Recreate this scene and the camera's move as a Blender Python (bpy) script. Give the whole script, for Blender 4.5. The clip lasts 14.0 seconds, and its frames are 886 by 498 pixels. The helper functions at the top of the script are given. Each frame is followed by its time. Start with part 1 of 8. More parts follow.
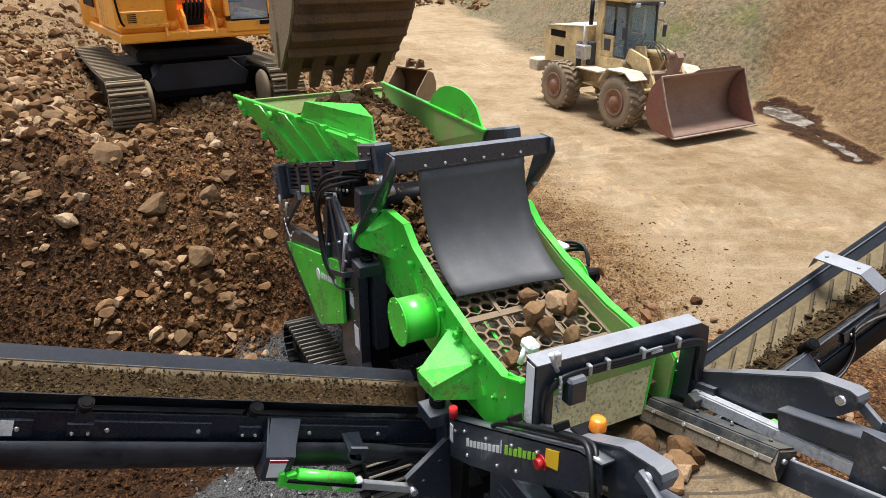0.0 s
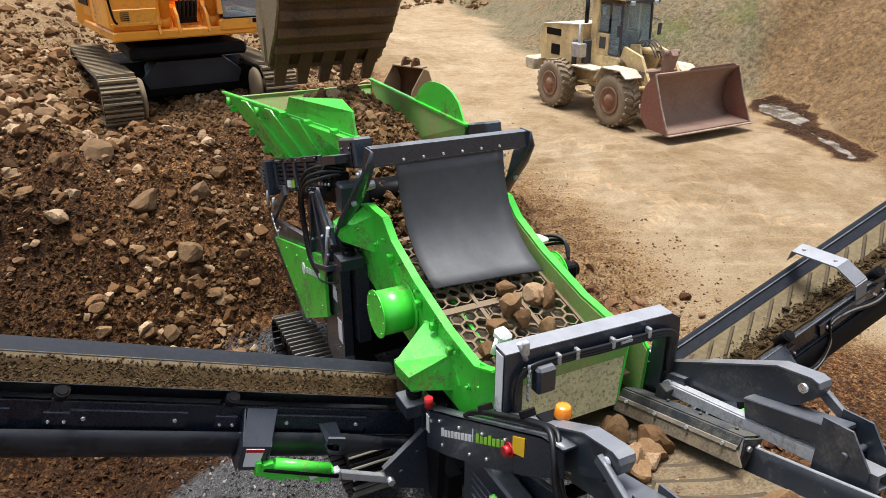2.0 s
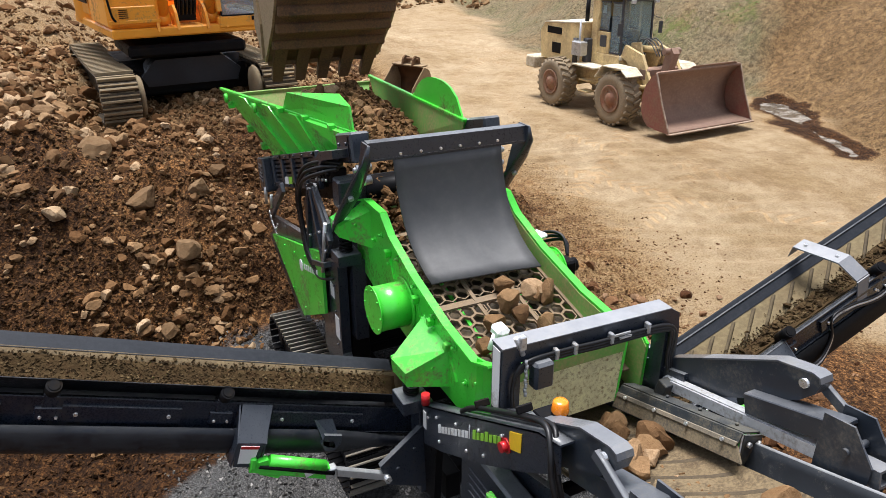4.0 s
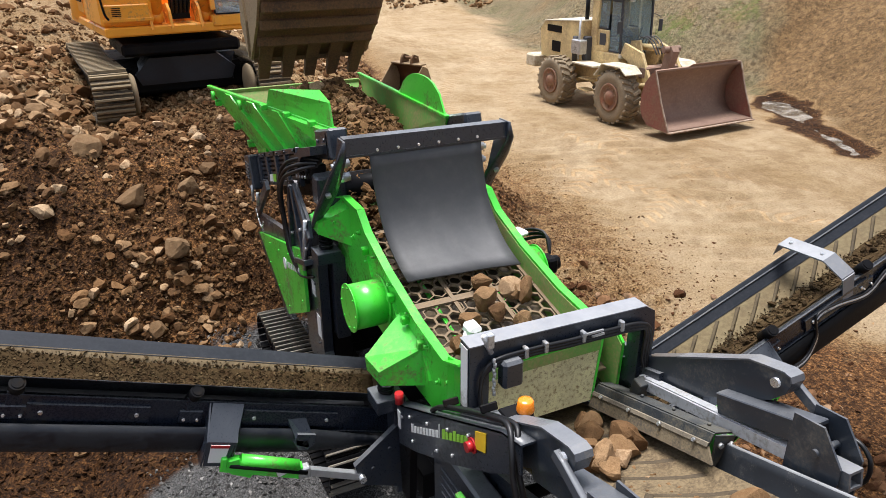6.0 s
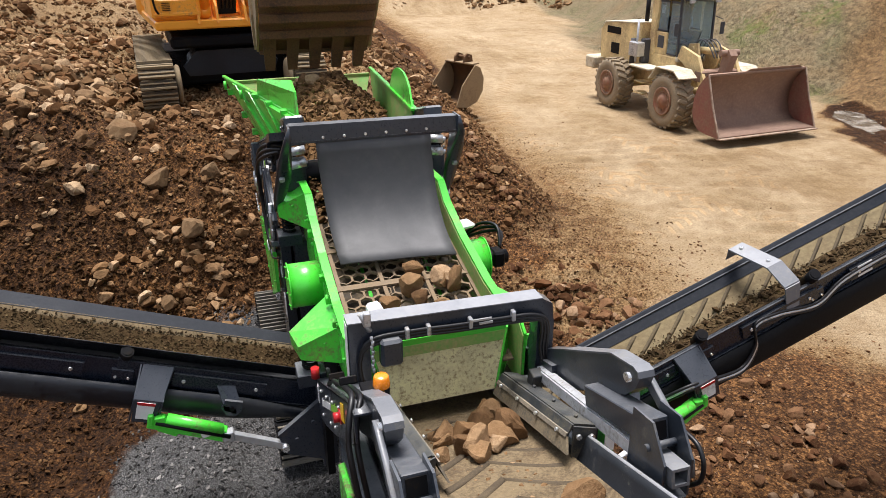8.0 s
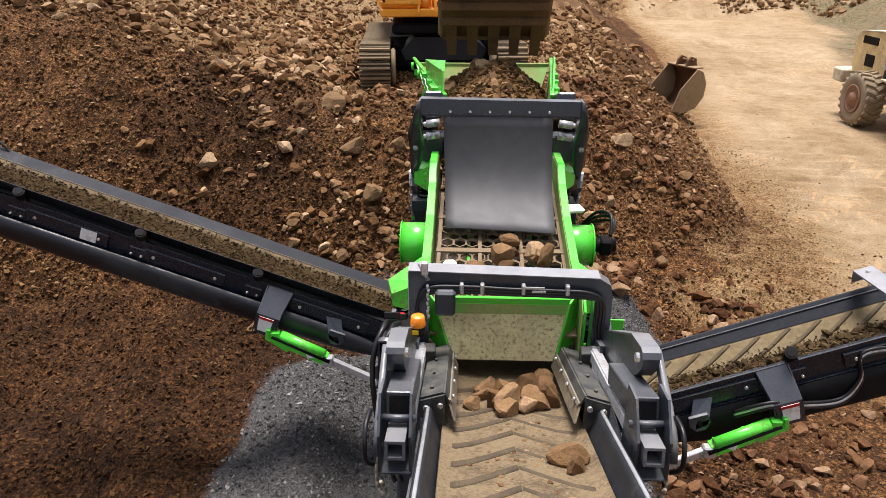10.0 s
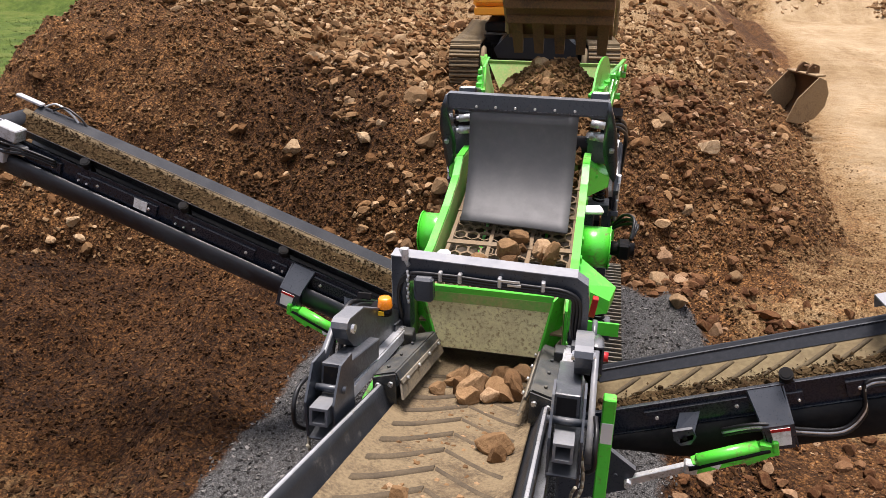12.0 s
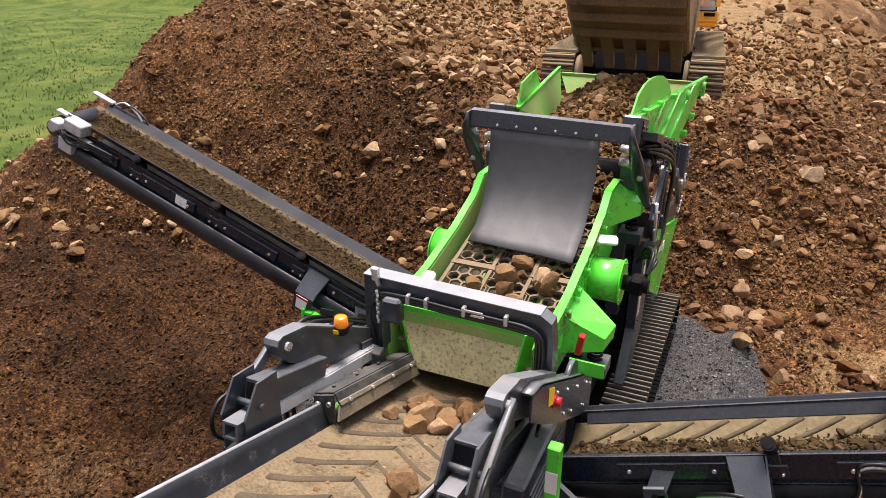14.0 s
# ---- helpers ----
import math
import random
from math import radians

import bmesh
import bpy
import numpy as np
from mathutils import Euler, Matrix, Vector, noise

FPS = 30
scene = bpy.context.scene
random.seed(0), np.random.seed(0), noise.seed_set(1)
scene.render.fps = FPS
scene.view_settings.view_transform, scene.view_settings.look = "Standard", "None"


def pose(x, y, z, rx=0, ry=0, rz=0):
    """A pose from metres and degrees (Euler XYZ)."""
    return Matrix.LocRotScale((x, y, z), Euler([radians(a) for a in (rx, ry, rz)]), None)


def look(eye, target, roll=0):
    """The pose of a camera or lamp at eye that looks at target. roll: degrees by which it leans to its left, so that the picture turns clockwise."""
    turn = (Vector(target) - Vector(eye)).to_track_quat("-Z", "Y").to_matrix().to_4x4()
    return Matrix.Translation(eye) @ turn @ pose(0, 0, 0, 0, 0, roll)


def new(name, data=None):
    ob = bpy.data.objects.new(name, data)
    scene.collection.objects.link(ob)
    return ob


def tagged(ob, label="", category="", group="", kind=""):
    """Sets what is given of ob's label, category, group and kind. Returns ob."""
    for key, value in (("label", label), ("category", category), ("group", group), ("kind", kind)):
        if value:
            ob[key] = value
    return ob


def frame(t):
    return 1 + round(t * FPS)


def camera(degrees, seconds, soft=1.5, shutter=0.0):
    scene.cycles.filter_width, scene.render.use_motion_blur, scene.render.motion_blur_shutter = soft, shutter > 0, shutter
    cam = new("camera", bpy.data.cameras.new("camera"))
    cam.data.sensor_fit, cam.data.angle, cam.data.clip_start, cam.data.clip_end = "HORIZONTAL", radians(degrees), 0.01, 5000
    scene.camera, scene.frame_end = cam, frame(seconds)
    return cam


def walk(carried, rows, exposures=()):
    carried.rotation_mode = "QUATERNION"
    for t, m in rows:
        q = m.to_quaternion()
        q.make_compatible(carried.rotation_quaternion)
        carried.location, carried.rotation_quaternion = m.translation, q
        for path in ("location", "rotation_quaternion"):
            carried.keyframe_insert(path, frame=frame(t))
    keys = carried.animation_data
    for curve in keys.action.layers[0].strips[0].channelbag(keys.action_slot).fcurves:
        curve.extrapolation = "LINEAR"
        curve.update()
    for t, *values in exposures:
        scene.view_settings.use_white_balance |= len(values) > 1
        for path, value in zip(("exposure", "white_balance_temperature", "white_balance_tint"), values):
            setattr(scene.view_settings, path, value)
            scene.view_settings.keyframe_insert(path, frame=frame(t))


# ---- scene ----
cam = camera(64.6, 14.0, soft=0.6)
METRES, EYE, TILT, LEAN, TURN = 5.5, 5.55, -23.8, 0.0, -26.3
OX, OY = -2.94, -3.1
ROWS = [
    (0.0, 0.0, 0.0, 0.0, 0.0, 0.0, -0.0),
    (0.5, 0.0077, 0.0005, -0.0011, 0.02, 0.01, 0.02),
    (1.0, 0.0237, -0.0076, -0.0059, 0.06, 0.01, 0.04),
    (1.5, 0.0328, -0.0096, -0.0112, 0.08, -0.02, 0.06),
    (2.0, 0.038, -0.0103, -0.011, 0.18, -0.02, 0.04),
    (2.5, 0.0468, -0.0076, -0.0124, 0.2, -0.02, 0.03),
    (3.0, 0.0432, -0.0028, -0.0134, 0.21, 0.0, 0.04),
    (5.5, 0.0597, 0.0071, -0.0242, 0.53, 0.0, 0.1),
    (6.0, 0.0899, 0.0138, -0.0231, 0.84, 0.01, 0.02),
    (6.5, 0.1298, 0.0137, -0.0263, 2.16, 0.03, -0.58),
    (7.0, 0.1896, 0.0113, -0.0298, 3.85, 0.02, -1.32),
    (7.5, 0.2639, 0.0087, -0.0354, 5.12, 0.01, -1.86),
    (8.0, 0.3269, -0.0033, -0.0376, 7.68, -0.11, -3.05),
    (8.5, 0.4025, -0.0162, -0.0426, 14.4, -0.63, -6.13),
    (9.0, 0.4556, -0.0216, -0.0495, 19.57, -1.26, -8.42),
    (11.5, 0.6858, 0.0318, -0.0506, 33.83, -4.07, -13.87),
    (12.0, 0.7227, 0.0604, -0.0297, 36.76, -4.81, -14.86),
    (12.5, 0.7578, 0.085, -0.0041, 39.88, -5.64, -15.89),
    (13.0, 0.7909, 0.1177, 0.0187, 43.0, -6.54, -16.84),
    (13.5, 0.8215, 0.1661, 0.0424, 45.87, -7.4, -17.64),
    (14.0, 0.8546, 0.2089, 0.0618, 48.34, -8.16, -18.26),
]
walk(cam, [(t, pose(OX, OY, EYE, TILT, LEAN, TURN) @ pose(METRES * x, METRES * y, METRES * z, 90 + pitch, roll, yaw)) for t, x, y, z, yaw, pitch, roll in ROWS],
     exposures=[(0.0, 1.05, 6000, 12), (7.0, 1.05, 6080, 13), (9.0, 1.05, 6280, 16), (12.0, 1.14, 6420, 19), (14.0, 1.28, 6560, 20)])

# ---- world, sun, exposure ----
SUN_EL, SUN_AZ = 80.0, 350.0
world = bpy.data.worlds.new("world")
scene.world = world
world.use_nodes = True
wn = world.node_tree
sky = wn.nodes.new("ShaderNodeTexSky")
sky.sky_type, sky.sun_disc = "NISHITA", False
sky.sun_elevation, sky.sun_rotation = radians(SUN_EL), radians(SUN_AZ)
sky.air_density, sky.dust_density, sky.ozone_density = 1.0, 4.0, 0.6
cloud = wn.nodes.new("ShaderNodeMix")
cloud.data_type, cloud.inputs[0].default_value = "RGBA", 0.55
cloud.inputs[7].default_value = (7.6, 7.9, 8.3, 1)  # even white overcast
wn.links.new(sky.outputs[0], cloud.inputs[6])
wn.links.new(cloud.outputs[2], wn.nodes["Background"].inputs[0])
wn.nodes["Background"].inputs[1].default_value = 0.056
sun_data = bpy.data.lights.new("sun", "SUN")
sun_data.energy, sun_data.angle, sun_data.color = 3.3, radians(26), (1.0, 0.95, 0.87)
sun = new("sun", sun_data)
az, el = radians(SUN_AZ), radians(SUN_EL)
sun_dir = Vector((math.sin(az) * math.cos(el), math.cos(az) * math.cos(el), math.sin(el)))
sun.matrix_world = look(sun_dir * 60, (0, 0, 0))


# ---- materials ----
def nodes_of(name):
    m = bpy.data.materials.new(name)
    m.use_nodes = True
    t = m.node_tree
    return m, t, t.nodes["Principled BSDF"]


def node(t, kind, **sockets):
    n = t.nodes.new(kind)
    for k, v in sockets.items():
        n.inputs[k.replace("_", " ")].default_value = v
    return n


def noise_of(t, coord, scale, detail=4.0, rough=0.6):
    n = node(t, "ShaderNodeTexNoise", Scale=scale, Detail=detail, Roughness=rough)
    t.links.new(coord, n.inputs["Vector"])
    return n.outputs["Fac"]


def ramp_of(t, fac, stops):
    r = t.nodes.new("ShaderNodeValToRGB")
    e = r.color_ramp.elements
    while len(e) < len(stops):
        e.new(0.5)
    for k, (p, c) in enumerate(stops):
        e[k].position = p
        e[k].color = (*c, 1) if not isinstance(c, float) else (c, c, c, 1)
    t.links.new(fac, r.inputs[0])
    return r.outputs[0]


def mix_of(t, fac, a, b, how="MIX"):
    m = t.nodes.new("ShaderNodeMix")
    m.data_type, m.blend_type = "RGBA", how
    for sock, v in ((m.inputs[0], fac), (m.inputs[6], a), (m.inputs[7], b)):
        if isinstance(v, (int, float)):
            sock.default_value = v
        elif isinstance(v, tuple):
            sock.default_value = (*v, 1)
        else:
            t.links.new(v, sock)
    return m.outputs[2]


def bump_of(t, height, strength, dist, bsdf):
    b = node(t, "ShaderNodeBump", Strength=strength, Distance=dist)
    t.links.new(height, b.inputs["Height"])
    t.links.new(b.outputs[0], bsdf.inputs["Normal"])


def surf(name, col, rough=0.5, metal=0.0, var=0.12, scale=3.0, fine=70.0, bump=0.15, dist=0.002,
         dirt=None, cover=0.0, dirt_scale=2.5, coat=0.0, vary=0.0, ramp_wide=0.12, spec=0.5, sky_sheen=0.0, sheen_tone=(0.17, 0.165, 0.16)):
    """Paint, metal, rubber: two scales of variation, relief, and dust or mud in patches (cover 0 to 1)."""
    m, t, b = nodes_of(name)
    c = t.nodes.new("ShaderNodeTexCoord").outputs["Object"]
    big, small = noise_of(t, c, scale), noise_of(t, c, fine, 3.0)
    lo = tuple(v * (1 - var) for v in col)
    hi = tuple(min(1.0, v * (1 + var)) for v in col)
    base = ramp_of(t, big, [(0.3, lo), (0.7, hi)])
    base = mix_of(t, 0.5 * var + 0.05, base, ramp_of(t, small, [(0.35, tuple(v * 0.6 for v in col)), (0.65, hi)]))
    if vary:
        info = t.nodes.new("ShaderNodeObjectInfo")
        base = mix_of(t, vary, base, ramp_of(t, info.outputs["Random"], [(0.0, tuple(v * 0.55 for v in col)), (1.0, tuple(min(1, v * 1.5) for v in col))]))
    rgh = ramp_of(t, small, [(0.3, max(0.05, rough - 0.08)), (0.7, min(1.0, rough + 0.08))])
    if dirt:
        n1, n2 = noise_of(t, c, dirt_scale, 6.0, 0.65), noise_of(t, c, dirt_scale * 14, 4.0, 0.7)
        mx = mix_of(t, 0.4, n1, n2)
        mask = ramp_of(t, mx, [(0.62 - 0.35 * cover - ramp_wide / 2, 0.0), (0.62 - 0.35 * cover + ramp_wide / 2, 1.0)])
        base = mix_of(t, mask, base, ramp_of(t, n2, [(0.3, tuple(v * 0.65 for v in dirt)), (0.7, dirt)]))
        rgh = mix_of(t, mask, rgh, (0.95, 0.95, 0.95))
    if sky_sheen:  # sky sheen of upward faces, painted into the colour and broken by noise
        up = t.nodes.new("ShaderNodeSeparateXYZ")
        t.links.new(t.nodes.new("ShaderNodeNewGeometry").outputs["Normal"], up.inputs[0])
        lay = mix_of(t, 1.0, ramp_of(t, up.outputs["Z"], [(0.45, 0.0), (0.95, sky_sheen)]), ramp_of(t, noise_of(t, c, 5.0, 5.0, 0.65), [(0.3, 0.45), (0.65, 1.0)]), "MULTIPLY")
        base = mix_of(t, lay, base, sheen_tone)
    t.links.new(base, b.inputs["Base Color"])
    t.links.new(rgh, b.inputs["Roughness"])
    b.inputs["Metallic"].default_value = metal
    b.inputs["Coat Weight"].default_value = coat
    b.inputs["Coat Roughness"].default_value = 0.15
    b.inputs["Specular IOR Level"].default_value = spec
    if bump:
        bump_of(t, small, bump, dist, b)
    return m


MUD = (0.20, 0.145, 0.075)
GREEN = surf("green_paint", (0.080, 0.66, 0.045), 0.34, var=0.08, dirt=MUD, cover=0.12, dirt_scale=1.8, coat=0.4)
GREEN_DIRTY = surf("muddy_green_paint", (0.10, 0.46, 0.05), 0.45, dirt=(0.40, 0.36, 0.15), cover=0.38, dirt_scale=2.2, ramp_wide=0.3)
CHUTE = surf("dusty_chute_steel", (0.86, 0.77, 0.42), 0.7, var=0.25, scale=3.0, dirt=(0.36, 0.25, 0.095), cover=0.17, dirt_scale=34.0, ramp_wide=0.12)
SLATE = surf("slate_grey_paint", (0.022, 0.028, 0.040), 0.32, var=0.10, dirt=(0.07, 0.06, 0.05), cover=0.02, dirt_scale=1.7, coat=0.35, sky_sheen=0.8, sheen_tone=(0.22, 0.225, 0.23))
# paler grey with the sky's glare in its base colour
TOP_GREY = surf("sky_lit_grey_paint", (0.15, 0.158, 0.175), 0.42, var=0.12, dirt=(0.26, 0.25, 0.23), cover=0.2, dirt_scale=2.0, sky_sheen=0.7, sheen_tone=(0.36, 0.365, 0.38), coat=0.15)
SLATE_DUSTY = surf("dusty_slate_paint", (0.022, 0.027, 0.033), 0.45, dirt=(0.115, 0.105, 0.078), cover=0.30, dirt_scale=7.0, ramp_wide=0.12, sky_sheen=0.45, sheen_tone=(0.13, 0.13, 0.12))
BLACK = surf("black_gloss_cover", (0.004, 0.006, 0.011), 0.42, var=0.25, dirt=(0.03, 0.032, 0.036), cover=0.25, dirt_scale=1.6, coat=0.15, bump=0.03)
DARK = surf("black_steel", (0.003, 0.003, 0.004), 0.5, dirt=(0.02, 0.015, 0.010), cover=0.10, spec=0.15)
# the mat's paler lower curve is sky sheen put into its colour
RUBBER = surf("grey_rubber_mat", (0.032, 0.034, 0.038), 0.52, var=0.16, scale=1.6, spec=0.6, sky_sheen=0.30, sheen_tone=(0.23, 0.225, 0.225), dirt=(0.085, 0.083, 0.08), cover=0.12, dirt_scale=0.7, ramp_wide=0.6, fine=220, bump=0.05)
SKIRT = surf("rubber_skirt", (0.011, 0.014, 0.020), 0.55, spec=0.25, var=0.15, dirt=(0.045, 0.048, 0.056), cover=0.18, dirt_scale=2.0, ramp_wide=0.4)
HOSE = surf("hose_rubber", (0.005, 0.005, 0.006), 0.45, bump=0)
BELT = surf("muddy_belt", (0.095, 0.063, 0.031), 0.8, var=0.45, scale=7, fine=45, dirt=(0.220, 0.162, 0.088), cover=0.42, dirt_scale=3.5, bump=0.9, dist=0.014, ramp_wide=0.14)
CLEAT = surf("dark_rubber_cleat", (0.045, 0.030, 0.014), 0.8, var=0.3, dirt=(0.12, 0.09, 0.045), cover=0.35, dirt_scale=6.0, ramp_wide=0.3)
BELT_DUSTY = surf("dusty_olive_belt", (0.100, 0.064, 0.027), 0.85, var=0.40, scale=4, fine=60, dirt=(0.200, 0.158, 0.082), cover=0.42, dirt_scale=1.6, bump=0.5, dist=0.006, ramp_wide=0.4)
CHEVRON = surf("dark_belt_cleat", (0.045, 0.031, 0.017), 0.8, var=0.3, dirt=(0.125, 0.092, 0.052), cover=0.4, dirt_scale=6.0, ramp_wide=0.3)
BELT_TAN = surf("tan_mud_belt", (0.070, 0.045, 0.020), 0.85, var=0.3, scale=4, dirt=(0.20, 0.145, 0.075), cover=0.42, dirt_scale=2.2, bump=0.5, dist=0.006, ramp_wide=0.4)
SCREEN = surf("worn_screen_steel", (0.18, 0.135, 0.088), 0.6, 0.2, var=0.3, dirt=(0.265, 0.19, 0.115), cover=0.5, dirt_scale=4.0, bump=0.4)
ZINC = surf("galvanised_steel", (0.62, 0.63, 0.64), 0.38, 0.75, var=0.18, scale=9, dirt=(0.3, 0.27, 0.22), cover=0.12)
CHAIN = surf("dull_chain_steel", (0.36, 0.33, 0.25), 0.5, 0.4, var=0.3, scale=30, bump=0)
GUIDE = surf("mud_caked_guide", (0.055, 0.050, 0.042), 0.75, var=0.3, dirt=(0.21, 0.165, 0.10), cover=0.46, dirt_scale=4.5, ramp_wide=0.2, bump=0.5, dist=0.006)
CLAMP = surf("dusty_clamp_steel", (0.12, 0.115, 0.10), 0.65, var=0.25, dirt=(0.28, 0.235, 0.165), cover=0.5, dirt_scale=6.0, ramp_wide=0.3)
BARE = surf("bare_grey_steel", (0.50, 0.51, 0.53), 0.45, 0.3, var=0.15, scale=9, dirt=(0.3, 0.28, 0.24), cover=0.12)
ARM_GREY = surf("weathered_slate_paint", (0.025, 0.032, 0.044), 0.38, var=0.12, dirt=(0.11, 0.105, 0.095), cover=0.12, dirt_scale=3.0, coat=0.25, sky_sheen=0.55, sheen_tone=(0.17, 0.175, 0.185))
# scuffed grey, lightened in the colour for the sky on upward edges
ARM_TOP = surf("sky_lit_scuffed_grey", (0.085, 0.093, 0.108), 0.42, var=0.15, dirt=(0.17, 0.165, 0.155), cover=0.2, dirt_scale=4.0, sky_sheen=0.55, sheen_tone=(0.27, 0.275, 0.285), coat=0.15)
BOLT = surf("zinc_bolt", (0.75, 0.75, 0.74), 0.3, 0.8, bump=0)
WHITE = surf("white_sticker", (0.78, 0.78, 0.76), 0.5, var=0.05, bump=0, dirt=(0.5, 0.46, 0.4), cover=0.1)
RED = surf("red_plastic", (0.42, 0.012, 0.016), 0.35, bump=0)
YELLOW_STICKER = surf("yellow_sticker", (0.85, 0.55, 0.02), 0.45, bump=0)
LIME = surf("lime_lettering", (0.30, 0.62, 0.05), 0.5, bump=0)
AMBER = surf("amber_lens", (0.90, 0.26, 0.01), 0.25, bump=0, coat=0.5)
SHOE_GREY = surf("worn_grey_shoe", (0.26, 0.235, 0.195), 0.5, 0.3, var=0.3, dirt=(0.27, 0.22, 0.145), cover=0.3, dirt_scale=6.0, vary=0.3)
SHOE = surf("dark_caked_recess", (0.045, 0.034, 0.022), 0.8, var=0.3, dirt=(0.12, 0.088, 0.05), cover=0.3, dirt_scale=6.0)
TRACK_TAN = surf("dried_mud_track_steel", (0.19, 0.15, 0.10), 0.65, 0.2, var=0.3, dirt=(0.33, 0.255, 0.15), cover=0.55, dirt_scale=4.0, bump=0.5, vary=0.35)
ORANGE = surf("orange_yellow_paint", (0.98, 0.40, 0.030), 0.38, var=0.07, dirt=(0.30, 0.22, 0.12), cover=0.06, dirt_scale=1.0, coat=0.2)
CREAM = surf("faded_cream_yellow_paint", (0.74, 0.57, 0.27), 0.55, var=0.15, dirt=(0.34, 0.22, 0.12), cover=0.24, dirt_scale=1.4, ramp_wide=0.25)
CREAM_WHITE = surf("bleached_cream_paint", (0.74, 0.68, 0.52), 0.55, var=0.1, dirt=(0.34, 0.25, 0.15), cover=0.22, dirt_scale=1.6, ramp_wide=0.25)
GUARD_SHADED = surf("shaded_black_guard", (0.004, 0.005, 0.007), 0.6, spec=0.15, var=0.15, dirt=(0.03, 0.028, 0.025), cover=0.10, dirt_scale=2.0, ramp_wide=0.4)
SLATE_DARK = surf("blue_black_paint", (0.010, 0.014, 0.024), 0.28, var=0.10, spec=0.4, dirt=(0.05, 0.043, 0.034), cover=0.05, dirt_scale=1.7, coat=0.15, sky_sheen=0.5, sheen_tone=(0.16, 0.165, 0.17))
SKIRT_WORN = surf("scuffed_rubber_beam", (0.018, 0.021, 0.026), 0.5, var=0.3, spec=0.3, dirt=(0.12, 0.115, 0.105), cover=0.05, dirt_scale=9.0, ramp_wide=0.10, sky_sheen=0.12, sheen_tone=(0.10, 0.10, 0.10))
RUST = surf("worn_red_bucket_steel", (0.25, 0.145, 0.105), 0.55, 0.15, var=0.3, scale=2, dirt=(0.35, 0.235, 0.165), cover=0.42, dirt_scale=1.0, ramp_wide=0.3)
WORN_EDGE = surf("worn_bucket_edge", (0.40, 0.31, 0.235), 0.45, 0.3, var=0.3, scale=6, dirt=(0.30, 0.19, 0.13), cover=0.3, dirt_scale=5.0)
RUST_RED = surf("red_bucket_paint", (0.22, 0.042, 0.032), 0.5, var=0.2, dirt=(0.25, 0.145, 0.095), cover=0.45, dirt_scale=1.2, ramp_wide=0.3)
BUCKET = surf("muddy_bucket_steel", (0.068, 0.035, 0.017), 0.75, 0.0, var=0.35, dirt=(0.165, 0.088, 0.039), cover=0.48, dirt_scale=3.2, bump=0.5, dist=0.006)
BUCKET_SIDE = surf("mud_caked_bucket_side", (0.17, 0.105, 0.055), 0.8, var=0.3, dirt=(0.34, 0.24, 0.13), cover=0.6, dirt_scale=2.0, bump=0.5, dist=0.006)
TYRE = surf("dusty_tyre", (0.17, 0.135, 0.092), 0.85, var=0.2, dirt=(0.34, 0.262, 0.165), cover=0.5, dirt_scale=2.5, ramp_wide=0.4)
RIM = surf("rusty_red_rim", (0.22, 0.088, 0.048), 0.6, var=0.25, dirt=(0.28, 0.18, 0.11), cover=0.35, dirt_scale=4.0)
SILVER = surf("chrome_rod", (0.8, 0.8, 0.8), 0.15, 1.0, bump=0)
SEAT = surf("cab_interior", (0.05, 0.05, 0.055), 0.7)
GLASS, gt, gb = nodes_of("cab_glass")
# sky reflection put into a pale blue, partly opaque base
gb.inputs["Base Color"].default_value = (0.50, 0.64, 0.70, 1)
gb.inputs["Roughness"].default_value = 0.04
gb.inputs["Transmission Weight"].default_value = 0.78
gb.inputs["IOR"].default_value = 1.45


CRUST = (0.150, 0.079, 0.033)


def stone_material(name, stops, bump=0.6, single=False):
    """Broken stone and clods: a tone for each piece, with mottling."""
    m, t, b = nodes_of(name)
    c = t.nodes.new("ShaderNodeTexCoord").outputs["Object"]
    isl = t.nodes.new("ShaderNodeObjectInfo").outputs["Random"] if single else t.nodes.new("ShaderNodeNewGeometry").outputs["Random Per Island"]
    tone = ramp_of(t, isl, stops)
    n1, n2 = noise_of(t, c, 9.0, 5.0, 0.65), noise_of(t, c, 48.0, 5.0, 0.75)
    tone = mix_of(t, 0.7, tone, ramp_of(t, n1, [(0.3, (0.35, 0.31, 0.27)), (0.72, (1.0, 0.97, 0.92))]), "MULTIPLY")
    tone = mix_of(t, 0.5, tone, ramp_of(t, n2, [(0.3, (0.6, 0.57, 0.53)), (0.7, (1.0, 1.0, 1.0))]), "MULTIPLY")
    crust = noise_of(t, c, 15.0, 7.0, 0.72)
    tone = mix_of(t, ramp_of(t, crust, [(0.50, 0.0), (0.60, 0.55)]), tone, CRUST)
    t.links.new(tone, b.inputs["Base Color"])
    b.inputs["Roughness"].default_value = 0.95
    b.inputs["Specular IOR Level"].default_value = 0.15
    bump_of(t, mix_of(t, 0.4, n2, crust), bump, 0.035, b)
    return m


STONE = stone_material("broken_stone", [(0.0, (0.10, 0.048, 0.018)), (0.40, (0.22, 0.115, 0.050)), (0.68, (0.35, 0.205, 0.098)), (0.88, (0.52, 0.345, 0.19)), (1.0, (0.72, 0.54, 0.35))])
CRUST = (0.048, 0.0255, 0.0105)
FINES = stone_material("belt_fines", [(0.0, (0.035, 0.022, 0.009)), (0.6, (0.085, 0.056, 0.025)), (1.0, (0.19, 0.135, 0.068))])
